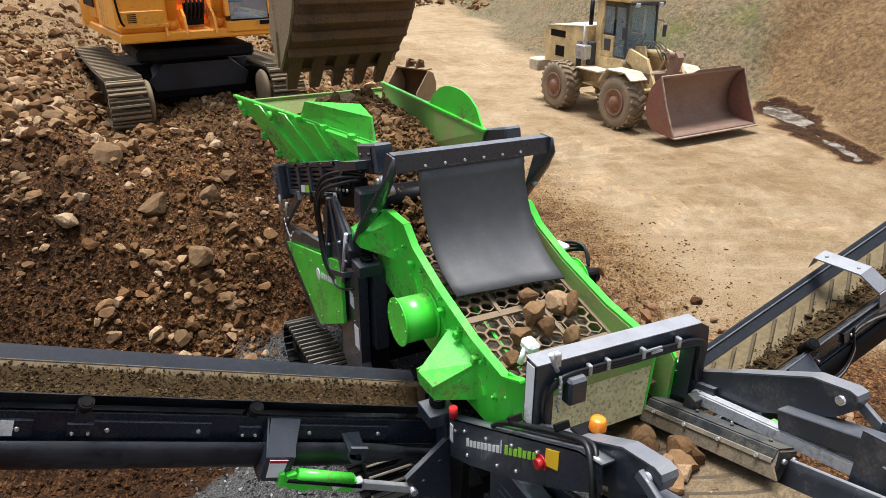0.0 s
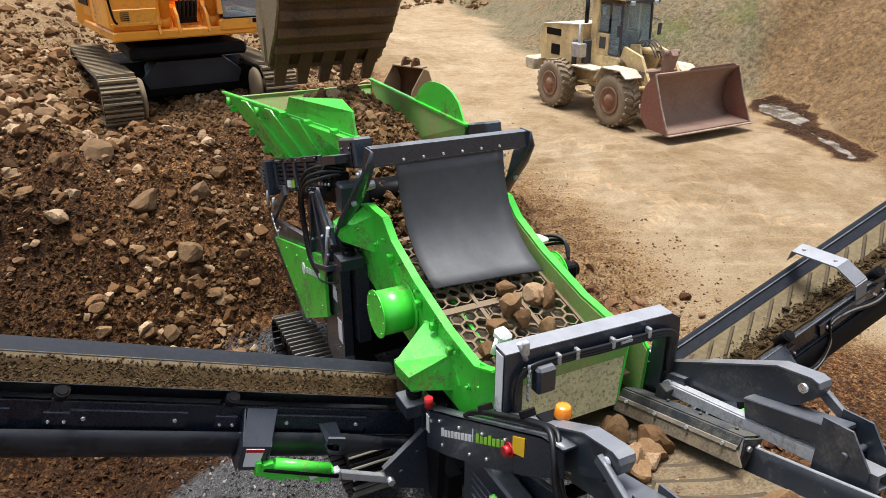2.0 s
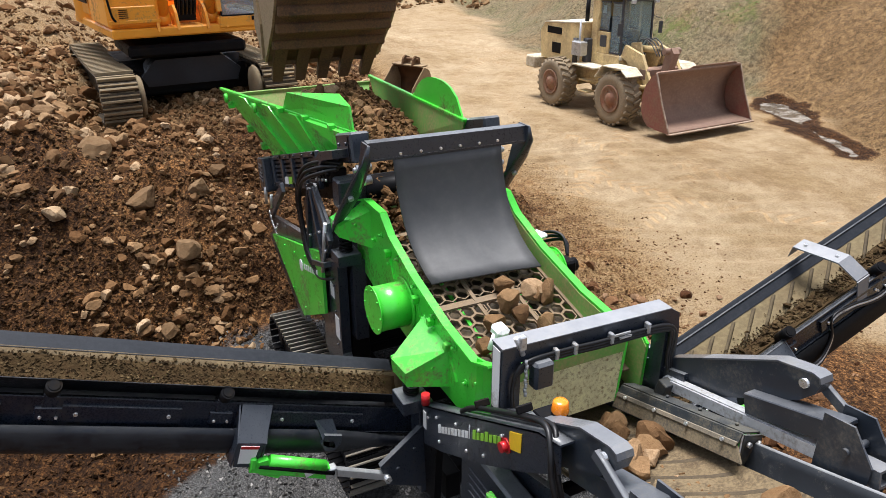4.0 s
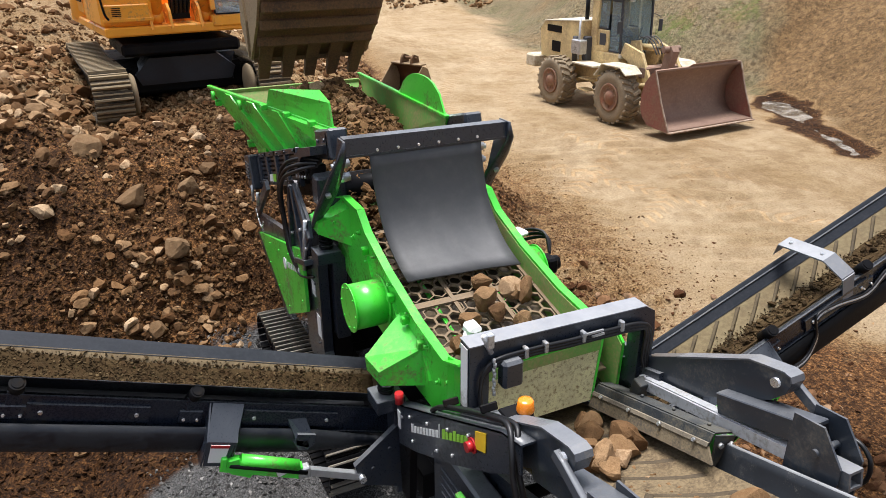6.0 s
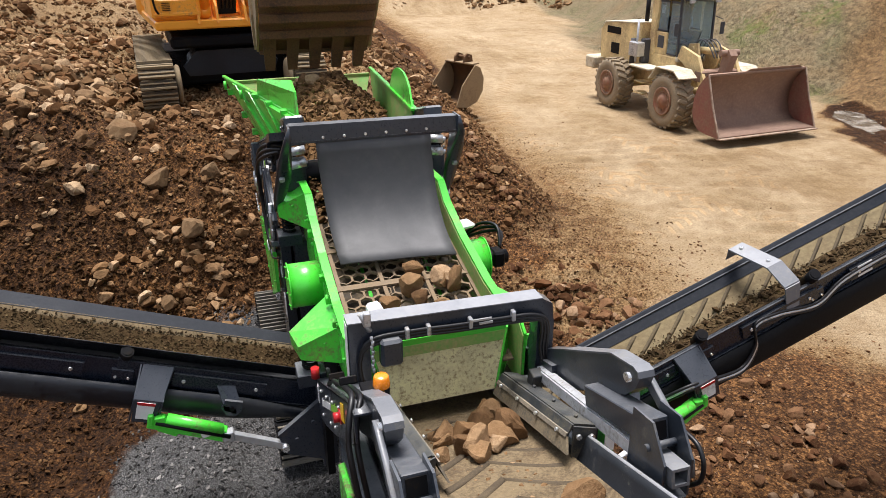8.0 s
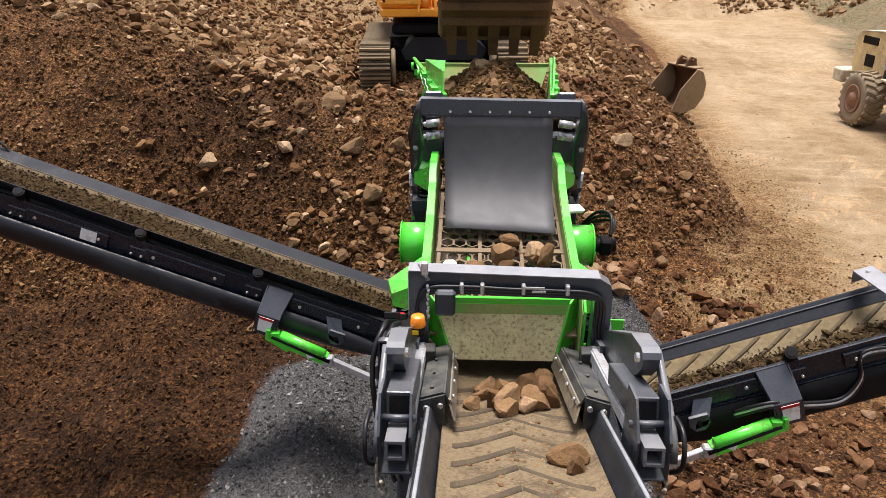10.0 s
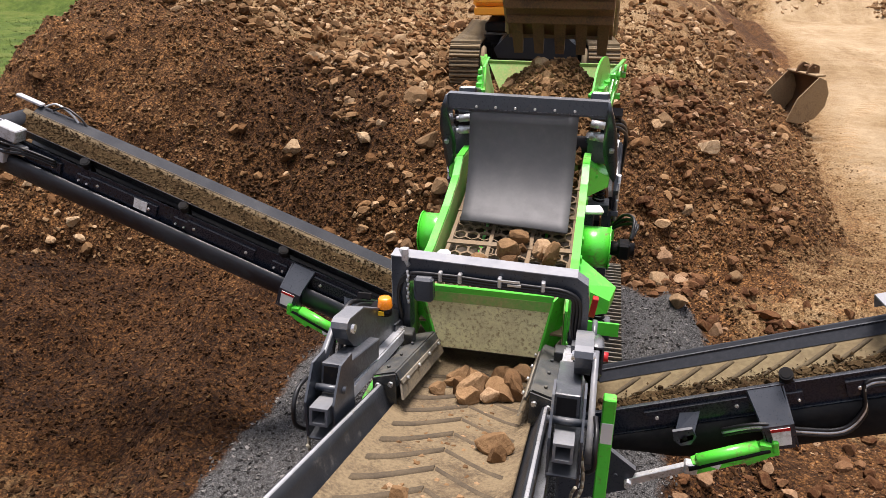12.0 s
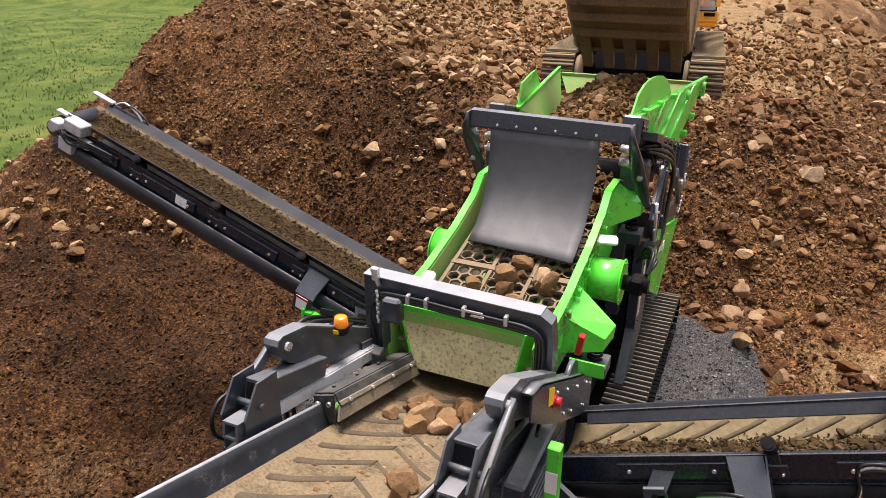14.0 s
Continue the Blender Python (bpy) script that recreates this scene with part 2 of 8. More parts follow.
DAMP = stone_material("damp_soil_crumbs", [(0.0, (0.020, 0.0084, 0.0030)), (0.40, (0.060, 0.0265, 0.0092)), (0.8, (0.118, 0.056, 0.021)), (1.0, (0.20, 0.115, 0.052))])
CLOD_DAMP = stone_material("damp_clods", [(0.0, (0.019, 0.0088, 0.0031)), (0.5, (0.063, 0.0310, 0.0110)), (0.85, (0.112, 0.0595, 0.0235)), (1.0, (0.195, 0.118, 0.054))])
CRUST = (0.140, 0.078, 0.033)
CLOD = stone_material("soil_clods", [(0.0, (0.054, 0.027, 0.0105)), (0.5, (0.165, 0.091, 0.038)), (0.85, (0.268, 0.156, 0.070)), (1.0, (0.39, 0.255, 0.135))])
DRY_CLOD = stone_material("dry_clods", [(0.0, (0.075, 0.038, 0.015)), (0.5, (0.205, 0.115, 0.050)), (0.85, (0.31, 0.19, 0.09)), (1.0, (0.42, 0.28, 0.155))])
CRUST = (0.105, 0.103, 0.10)
GRIT = stone_material("grey_grit", [(0.0, (0.03, 0.029, 0.028)), (0.45, (0.10, 0.098, 0.097)), (0.8, (0.20, 0.197, 0.195)), (1.0, (0.40, 0.395, 0.39))])
CRUST = (0.165, 0.092, 0.042)
ROCK_STOPS = [(0.0, (0.15, 0.084, 0.041)), (0.4, (0.27, 0.160, 0.078)), (0.75, (0.40, 0.255, 0.135)), (1.0, (0.55, 0.39, 0.24))]
ROCK = stone_material("brown_rock", ROCK_STOPS)
ROCK_ONE = stone_material("brown_rock_block", ROCK_STOPS, 0.6, True)
BOULDER = stone_material("pale_brown_boulder", [(0.0, (0.16, 0.095, 0.047)), (0.5, (0.31, 0.205, 0.113)), (1.0, (0.62, 0.46, 0.29))], 0.6, True)
HEAP_STONE = stone_material("spoil_stone", [(0.0, (0.13, 0.085, 0.042)), (0.5, (0.27, 0.185, 0.095)), (1.0, (0.46, 0.345, 0.20))])
PALE_STONE = stone_material("pale_stone", [(0.0, (0.12, 0.065, 0.028)), (0.45, (0.27, 0.160, 0.076)), (0.8, (0.47, 0.315, 0.175)), (1.0, (0.64, 0.475, 0.30))])
RED_STONE = stone_material("reddish_stone", [(0.0, (0.070, 0.028, 0.012)), (0.45, (0.165, 0.076, 0.034)), (0.8, (0.29, 0.16, 0.084)), (1.0, (0.48, 0.33, 0.21))])

# ground: brown soil, tan dry yard, grey gravel, grass, by the zones stored on the mesh
GROUND, t, b = nodes_of("quarry_ground")
gc = t.nodes.new("ShaderNodeTexCoord").outputs["Object"]
zone = t.nodes.new("ShaderNodeAttribute")
zone.attribute_name = "zone"
sep = t.nodes.new("ShaderNodeSeparateColor")
t.links.new(zone.outputs["Color"], sep.inputs[0])
n_s, n_m, n_l, n_x = noise_of(t, gc, 26.0, 6.0, 0.7), noise_of(t, gc, 3.2, 6.0, 0.65), noise_of(t, gc, 0.45, 5.0, 0.6), noise_of(t, gc, 110.0, 3.0, 0.6)
tan = ramp_of(t, n_m, [(0.36, (0.36, 0.260, 0.145)), (0.5, (0.47, 0.355, 0.207)), (0.64, (0.57, 0.452, 0.285))])
tan = mix_of(t, 0.55, tan, ramp_of(t, n_l, [(0.32, (0.335, 0.24, 0.132)), (0.68, (0.63, 0.525, 0.38))]))
streak = node(t, "ShaderNodeMapping", Scale=(2.2, 0.35, 1.0), Rotation=(0, 0, 0.5))
t.links.new(gc, streak.inputs["Vector"])
tan = mix_of(t, 0.12, tan, ramp_of(t, noise_of(t, streak.outputs[0], 1.6, 6.0, 0.7), [(0.36, (0.62, 0.52, 0.42)), (0.62, (1.0, 1.0, 1.0))]), "MULTIPLY")
tan = mix_of(t, 0.45, tan, ramp_of(t, n_s, [(0.38, (0.40, 0.36, 0.31)), (0.56, (1.0, 1.0, 1.0))]), "MULTIPLY")
wear = t.nodes.new("ShaderNodeAttribute")
wear.attribute_name = "wear"
tan = mix_of(t, wear.outputs["Fac"], tan, (0.50, 0.41, 0.29), "MULTIPLY")


def calc(how, a, b=0.0):
    m = t.nodes.new("ShaderNodeMath")
    m.operation = how
    for sock, v in zip(m.inputs, (a, b)):
        if isinstance(v, float):
            sock.default_value = v
        else:
            t.links.new(v, sock)
    return m.outputs[0]


def attribute_of(name):
    a = t.nodes.new("ShaderNodeAttribute")
    a.attribute_name = name
    return a.outputs["Fac"]


lug = None
for k in "ab":
    off = calc("ABSOLUTE", calc("SUBTRACT", calc("ABSOLUTE", attribute_of("across_" + k)), 1.05))
    wave = calc("SINE", calc("MULTIPLY", calc("ADD", attribute_of("along_" + k), calc("MULTIPLY", off, 0.8)), math.tau / 0.30))
    tread = calc("MULTIPLY", ramp_of(t, wave, [(0.0, 0.0), (0.5, 1.0)]), ramp_of(t, off, [(0.22, 1.0), (0.32, 0.0)]))
    lug = calc("MAXIMUM", lug, tread) if lug else tread
lug = calc("MULTIPLY", lug, ramp_of(t, n_l, [(0.42, 0.0), (0.54, 1.0)]))
lug = calc("MULTIPLY", lug, ramp_of(t, n_m, [(0.35, 0.3), (0.55, 1.0)]))
tan = mix_of(t, lug, tan, (0.80, 0.74, 0.66), "MULTIPLY")
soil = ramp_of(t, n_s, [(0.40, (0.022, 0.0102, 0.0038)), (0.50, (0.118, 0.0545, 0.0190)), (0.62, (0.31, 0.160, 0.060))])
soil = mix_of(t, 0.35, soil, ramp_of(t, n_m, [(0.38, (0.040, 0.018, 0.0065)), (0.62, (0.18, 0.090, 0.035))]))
gravel = ramp_of(t, n_x, [(0.40, (0.015, 0.0145, 0.014)), (0.5, (0.055, 0.054, 0.053)), (0.62, (0.19, 0.187, 0.183))])
turf = ramp_of(t, n_m, [(0.3, (0.036, 0.062, 0.010)), (0.5, (0.074, 0.118, 0.018)), (0.7, (0.135, 0.172, 0.036))])
turf = mix_of(t, 0.6, turf, ramp_of(t, n_l, [(0.38, (0.028, 0.052, 0.008)), (0.50, (0.066, 0.104, 0.015)), (0.62, (0.135, 0.148, 0.036))]))


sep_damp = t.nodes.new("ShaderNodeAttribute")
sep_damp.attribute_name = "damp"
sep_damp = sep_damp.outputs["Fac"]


def zone_mask(channel, lo=0.72, hi=0.98):
    add = t.nodes.new("ShaderNodeMath")
    add.operation = "MULTIPLY_ADD"
    t.links.new(n_m, add.inputs[0])
    add.inputs[1].default_value = 0.7
    t.links.new(sep.outputs[channel], add.inputs[2])
    return ramp_of(t, add.outputs[0], [(lo, 0.0), (hi, 1.0)])


slag_at = t.nodes.new("ShaderNodeAttribute")
slag_at.attribute_name = "slag"
spoil = ramp_of(t, n_s, [(0.40, (0.055, 0.031, 0.013)), (0.5, (0.195, 0.118, 0.052)), (0.60, (0.33, 0.215, 0.108))])
spoil = mix_of(t, 0.4, spoil, ramp_of(t, n_m, [(0.35, (0.13, 0.077, 0.034)), (0.65, (0.245, 0.155, 0.074))]))
slag = ramp_of(t, n_s, [(0.40, (0.062, 0.047, 0.026)), (0.5, (0.195, 0.150, 0.086)), (0.60, (0.33, 0.265, 0.160))])
slag = mix_of(t, 0.45, slag, ramp_of(t, n_l, [(0.38, (0.125, 0.125, 0.055)), (0.5, (0.185, 0.150, 0.090)), (0.64, (0.22, 0.145, 0.072))]))
spoil = mix_of(t, slag_at.outputs["Fac"], spoil, slag)
spoil = mix_of(t, 1.0, spoil, ramp_of(t, noise_of(t, gc, 5.5, 8.0, 0.78), [(0.36, (0.42, 0.40, 0.37)), (0.5, (0.95, 0.95, 0.93)), (0.62, (1.40, 1.38, 1.32))]), "MULTIPLY")
crust = ramp_of(t, noise_of(t, gc, 1.3, 10.0, 0.76), [(0.50, (1.0, 1.0, 1.0)), (0.57, (0.60, 0.50, 0.38)), (0.66, (0.45, 0.35, 0.24))])
tan = mix_of(t, 0.26, tan, crust, "MULTIPLY")
tan = mix_of(t, 1.0, tan, (0.92, 0.88, 0.82), "MULTIPLY")
heap_at = t.nodes.new("ShaderNodeAttribute")
heap_at.attribute_name = "spoil"
tan = mix_of(t, heap_at.outputs["Fac"], tan, spoil)
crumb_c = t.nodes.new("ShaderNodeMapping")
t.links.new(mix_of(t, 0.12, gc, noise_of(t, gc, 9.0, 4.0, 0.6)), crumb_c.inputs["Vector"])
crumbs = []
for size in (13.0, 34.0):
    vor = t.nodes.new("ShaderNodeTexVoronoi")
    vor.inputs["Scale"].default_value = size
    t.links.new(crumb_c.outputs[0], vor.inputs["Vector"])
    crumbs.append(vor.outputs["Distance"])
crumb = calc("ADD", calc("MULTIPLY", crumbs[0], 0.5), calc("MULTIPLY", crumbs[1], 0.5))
# gaps between crumbs darkened in the colour, as their shade
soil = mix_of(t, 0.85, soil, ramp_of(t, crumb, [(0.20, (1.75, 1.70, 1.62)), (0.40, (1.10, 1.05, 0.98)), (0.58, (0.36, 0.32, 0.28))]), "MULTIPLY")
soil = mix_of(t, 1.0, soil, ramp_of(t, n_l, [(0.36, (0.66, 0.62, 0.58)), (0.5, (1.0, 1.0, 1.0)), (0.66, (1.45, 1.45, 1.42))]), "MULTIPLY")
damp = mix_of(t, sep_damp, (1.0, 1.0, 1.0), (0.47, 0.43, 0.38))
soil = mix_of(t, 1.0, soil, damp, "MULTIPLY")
clay = ramp_of(t, n_s, [(0.38, (0.105, 0.055, 0.020)), (0.5, (0.265, 0.163, 0.072)), (0.62, (0.42, 0.285, 0.142))])
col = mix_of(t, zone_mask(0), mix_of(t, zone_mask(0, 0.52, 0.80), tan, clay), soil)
col = mix_of(t, zone_mask(1), col, gravel)
col = mix_of(t, zone_mask(2), col, turf)
t.links.new(col, b.inputs["Base Color"])
b.inputs["Roughness"].default_value = 0.95
b.inputs["Specular IOR Level"].default_value = 0.2
relief = mix_of(t, lug, mix_of(t, 0.35, n_s, n_x), (0.30, 0.30, 0.30))
lumps = calc("SUBTRACT", 0.85, crumb)
relief = mix_of(t, calc("MULTIPLY", zone_mask(0), 0.6), relief, lumps)
bump_of(t, relief, 1.0, 0.07, b)

WATER, t, b = nodes_of("sky_pale_muddy_water")
wc = t.nodes.new("ShaderNodeTexCoord").outputs["Object"]
# pale patches put the sky's reflection into the muddy water's colour
t.links.new(ramp_of(t, noise_of(t, wc, 2.0), [(0.42, (0.10, 0.085, 0.065)), (0.62, (0.30, 0.275, 0.24))]), b.inputs["Base Color"])
b.inputs["Roughness"].default_value = 0.08
bump_of(t, noise_of(t, wc, 9.0), 0.5, 0.03, b)
LEAF, t, b = nodes_of("grass_blades")
isl = t.nodes.new("ShaderNodeNewGeometry").outputs["Random Per Island"]
t.links.new(ramp_of(t, isl, [(0.0, (0.052, 0.092, 0.014)), (0.5, (0.076, 0.120, 0.019)), (0.85, (0.112, 0.150, 0.029)), (1.0, (0.18, 0.19, 0.064))]), b.inputs["Base Color"])
b.inputs["Roughness"].default_value = 0.7


# ---- mesh tools ----
class Shape:
    """A bmesh that solids are added to."""

    def __init__(self):
        self.bm = bmesh.new()

    def box(self, c, s, rot=None, bevel=0.006, at=None):
        m = at or Matrix.Translation(c)
        if rot:
            m = m @ Euler([radians(a) for a in rot]).to_matrix().to_4x4()
        tmp = bmesh.new()
        bmesh.ops.create_cube(tmp, size=1.0, matrix=Matrix.Diagonal((*s, 1)))
        if bevel and min(s) > bevel * 2.2:
            bmesh.ops.bevel(tmp, geom=tmp.edges[:], offset=bevel, segments=1, affect="EDGES", profile=0.5)
        bmesh.ops.transform(tmp, matrix=m, verts=tmp.verts)
        return self.take(tmp)

    def beam(self, p0, p1, w, h, bevel=0.006, up=(0, 0, 1)):
        """A bar of width w and height h from p0 to p1."""
        p0, p1 = Vector(p0), Vector(p1)
        d = (p1 - p0)
        y = d.normalized()
        x = y.cross(Vector(up)).normalized()
        z = x.cross(y)
        m = Matrix((x, y, z)).transposed().to_4x4()
        m.translation = (p0 + p1) / 2
        return self.box(None, (w, d.length, h), at=m, bevel=bevel)

    def tube_end(self, p0, p1, w, wall):
        """A square hollow section."""
        p0, p1 = Vector(p0), Vector(p1)
        y = (p1 - p0).normalized()
        x = y.cross(Vector((0, 0, 1))).normalized()
        z = x.cross(y)
        h = w / 2 - wall / 2
        for off, a, b in ((x * h, wall, w), (-x * h, wall, w), (z * h, w - 2 * wall, wall), (-z * h, w - 2 * wall, wall)):
            self.beam(p0 + off, p1 + off, a, b, bevel=0)
        return self

    def cyl(self, p0, p1, r, r2=None, seg=20, cap=True):
        p0, p1 = Vector(p0), Vector(p1)
        d = p1 - p0
        tmp = bmesh.new()
        bmesh.ops.create_cone(tmp, cap_ends=cap, segments=seg, radius1=r, radius2=r if r2 is None else r2, depth=d.length)
        m = d.to_track_quat("Z", "Y").to_matrix().to_4x4()
        m.translation = (p0 + p1) / 2
        bmesh.ops.transform(tmp, matrix=m, verts=tmp.verts)
        for f in tmp.faces:
            f.smooth = len(f.verts) == 4
        return self.take(tmp)

    def prism(self, pts, off):
        """A flat polygon given a thickness along off."""
        off = Vector(off)
        n = len(pts)
        a = [self.bm.verts.new(Vector(p)) for p in pts]
        b = [self.bm.verts.new(Vector(p) + off) for p in pts]
        fs = [self.bm.faces.new(a), self.bm.faces.new(b[::-1])]
        fs += [self.bm.faces.new((a[i], b[i], b[(i + 1) % n], a[(i + 1) % n])) for i in range(n)]
        bmesh.ops.recalc_face_normals(self.bm, faces=fs)
        return self

    def sheet(self, rows, thick):
        """A surface through rows of points, given thickness along its normal."""
        rows = [[Vector(p) for p in r] for r in rows]
        top = [[self.bm.verts.new(p) for p in r] for r in rows]
        nr, nc = len(rows), len(rows[0])
        low = []
        for i in range(nr):
            line = []
            for j in range(nc):
                du = rows[min(i + 1, nr - 1)][j] - rows[max(i - 1, 0)][j]
                dv = rows[i][min(j + 1, nc - 1)] - rows[i][max(j - 1, 0)]
                line.append(self.bm.verts.new(rows[i][j] + du.cross(dv).normalized() * thick))
            low.append(line)
        fs = []
        for i in range(nr - 1):
            for j in range(nc - 1):
                fs.append(self.bm.faces.new((top[i][j], top[i][j + 1], top[i + 1][j + 1], top[i + 1][j])))
                fs.append(self.bm.faces.new((low[i][j], low[i + 1][j], low[i + 1][j + 1], low[i][j + 1])))
        for f in fs:
            f.smooth = True
        ring = [(0, j) for j in range(nc)] + [(i, nc - 1) for i in range(1, nr)] + [(nr - 1, j) for j in range(nc - 2, -1, -1)] + [(i, 0) for i in range(nr - 2, 0, -1)]
        for (i, j), (k, l) in zip(ring, ring[1:] + ring[:1]):
            fs.append(self.bm.faces.new((top[i][j], low[i][j], low[k][l], top[k][l])))
        bmesh.ops.recalc_face_normals(self.bm, faces=fs)
        return self

    def hose(self, pts, r, seg=8, steps=6):
        """A round hose through points, smoothed."""
        pts = [Vector(p) for p in pts]
        line = []
        for i in range(len(pts) - 1):
            a, b, c, d = pts[max(i - 1, 0)], pts[i], pts[i + 1], pts[min(i + 2, len(pts) - 1)]
            for s in range(steps):
                u = s / steps
                line.append(0.5 * ((2 * b) + (c - a) * u + (2 * a - 5 * b + 4 * c - d) * u * u + (3 * b - a - 3 * c + d) * u ** 3))
        line.append(pts[-1])
        rings = []
        for i, p in enumerate(line):
            d = (line[min(i + 1, len(line) - 1)] - line[max(i - 1, 0)]).normalized()
            x = d.cross(Vector((0.31, 0.17, 0.93))).normalized()
            y = d.cross(x)
            rings.append([self.bm.verts.new(p + r * (math.cos(k * math.tau / seg) * x + math.sin(k * math.tau / seg) * y)) for k in range(seg)])
        for a, b in zip(rings, rings[1:]):
            for k in range(seg):
                self.bm.faces.new((a[k], a[(k + 1) % seg], b[(k + 1) % seg], b[k])).smooth = True
        self.bm.faces.new(rings[0][::-1])
        self.bm.faces.new(rings[-1])
        return self

    def lathe(self, profile, m, seg=32, smooth=True):
        """A profile of (radius, along) turned round the z axis of m."""
        rings = [[self.bm.verts.new(m @ Vector((r * math.cos(k * math.tau / seg), r * math.sin(k * math.tau / seg), h))) for k in range(seg)] for r, h in profile]
        fs = []
        for a, b in zip(rings, rings[1:]):
            for k in range(seg):
                f = self.bm.faces.new((a[k], a[(k + 1) % seg], b[(k + 1) % seg], b[k]))
                f.smooth = smooth
                fs.append(f)
        fs += [self.bm.faces.new(rings[0][::-1]), self.bm.faces.new(rings[-1])]
        bmesh.ops.recalc_face_normals(self.bm, faces=fs)
        return self

    def bolts(self, pts, axis, r=0.014, h=0.014):
        a = Vector(axis).normalized()
        for p in pts:
            self.cyl(Vector(p), Vector(p) + a * h, r, r * 0.8, seg=6)
        return self

    def take(self, tmp):
        me = bpy.data.meshes.new("tmp")
        tmp.to_mesh(me)
        tmp.free()
        self.bm.from_mesh(me)
        bpy.data.meshes.remove(me)
        return self


def part(name, shape, material, parent=None, label="", m=None):
    """One mesh object from a shape, under a thing or part, in world places (or turned by m)."""
    if m is not None:
        bmesh.ops.transform(shape.bm, matrix=m, verts=shape.bm.verts)
    me = bpy.data.meshes.new(name)
    shape.bm.to_mesh(me)
    shape.bm.free()
    me.materials.append(material)
    ob = new(name, me)
    if parent:
        ob.parent = parent
        ob.matrix_parent_inverse = INV.get(parent.name, Matrix())
    if label:
        ob["label"] = label
    return ob


INV = {}


def thing(name, at, label, category, group="", kind=""):
    """An Empty at the base of a thing."""
    e = new(name)
    e.empty_display_size = 0.2
    e.location = at
    INV[e.name] = Matrix.Translation(at).inverted()
    return tagged(e, label, category, group, kind)


def solo(name, shape, material, label, category, group="", kind=""):
    return tagged(part(name, shape, material), label, category, group, kind)


def piece(name, me, m, parent):
    """A repeated piece on shared mesh data, at the world pose m."""
    ob = new(name, me)
    ob.parent = parent
    ob.matrix_parent_inverse = INV.get(parent.name, Matrix())
    ob.matrix_basis = m
    return ob


def mesh_of(name, shape, material, second=None, first_faces=0):
    me = bpy.data.meshes.new(name)
    shape.bm.to_mesh(me)
    shape.bm.free()
    me.materials.append(material)
    if second:  # faces added later wear the second material
        me.materials.append(second)
        for p in me.polygons:
            p.material_index = int(p.index >= first_faces)
    return me


# ---- ground ----
def hash2(i, j, s):
    v = np.sin(i * 127.1 + j * 311.7 + s * 74.7) * 43758.5453
    return v - np.floor(v)


def vnoise(x, y, s=0):
    i, j = np.floor(x), np.floor(y)
    u, v = x - i, y - j
    u, v = u * u * (3 - 2 * u), v * v * (3 - 2 * v)
    a, b, c, d = hash2(i, j, s), hash2(i + 1, j, s), hash2(i, j + 1, s), hash2(i + 1, j + 1, s)
    return (a + (b - a) * u + (c - a) * v + (a - b - c + d) * u * v) * 2 - 1


def fbm(x, y, s=0, octaves=4):
    return sum(vnoise(x * 2 ** k, y * 2 ** k, s + k) * 0.5 ** k for k in range(octaves))


def ss(a, b, x):
    u = np.clip((x - a) / (b - a), 0, 1)
    return u * u * (3 - 2 * u)


def smin(a, b, k):
    h = np.clip(0.5 + 0.5 * (b - a) / k, 0, 1)
    return b + (a - b) * h - k * h * (1 - h)


def bank_edge(y):
    """Where the bank runs out onto the yard."""
    return np.interp(y, [3.5, 5, 6.2, 7.7, 10.6, 15.5, 20, 30, 40, 52, 70], [3.9, 4.5, 5.0, 5.5, 5.8, 6.3, 7.3, 8.7, 9.5, 10.0, 11.0])


def bank(x, y):
    """Height of the soil bank that the excavator stands on."""
    wob = 0.35 * fbm(x * 0.35, y * 0.35, 3, 3)
    toe = np.interp(x, [-40, -12, -9, -5, -1.5, 1.5, 2.5, 6], [2.5, 4.0, 4.6, 5.5, 5.6, 6.3, 7.2, 8.5])
    steep = np.interp(x, [-9, -5, -2, 2], [1.08, 0.95, 0.78, 0.7])
    top = 2.16 + 0.06 * np.clip(y - 9, 0, 20) + np.interp(x, [-11, -8, -5.5, -3.5, -2.8], [2.3, 1.9, 0.75, 0.45, 0.0])
    h = smin(steep * (y + wob - toe), top + 0.3 * wob, 0.8)
    h = smin(h, (bank_edge(y) + 0.5 * wob - x) * 0.62, 0.7)
    h = smin(h, (x + 14.6 + 0.55 * (y - 7) + wob) * 0.75, 0.9)
    return np.maximum(h, 0)


def brown_toe(y):
    """Foot of the low brown spoil heap."""
    return np.interp(y, [-30, 5, 7.4, 8.3, 11, 12.8, 14.2, 16, 18], [6, 13.2, 14.9, 15.5, 17.4, 18.1, 18.3, 19.2, 21])


def grey_toe(y):
    """Foot of the high grey-green heap behind the loader."""
    return np.interp(y, [6, 11, 13, 14.5, 17, 20, 27, 31, 36, 45], [40, 30, 25, 20.5, 18.2, 17.4, 15.8, 17.0, 19.8, 28])


def right_toe(y):
    return np.minimum(brown_toe(y), grey_toe(y))


def spoil_heaps(x, y):
    """Heights of the brown and the grey heap."""
    w = 0.4 * fbm(x * 0.3, y * 0.3, 21, 3)
    brown = smin(0.66 * (x - brown_toe(y) + w), 2.7 + 0.16 * (x - 18) + 0.5 * fbm(x * 0.35, y * 0.35, 4, 3), 1.0)
    grey = smin(0.70 * (x - grey_toe(y) + w), 7.0 + 1.0 * fbm(x * 0.12, y * 0.12, 5, 3), 1.5)
    gully = 0.22 * np.abs(fbm(x * 0.5, y * 0.9, 24, 3)) * ss(0.3, 1.5, np.maximum(brown, grey))
    return brown - gully, grey - gully


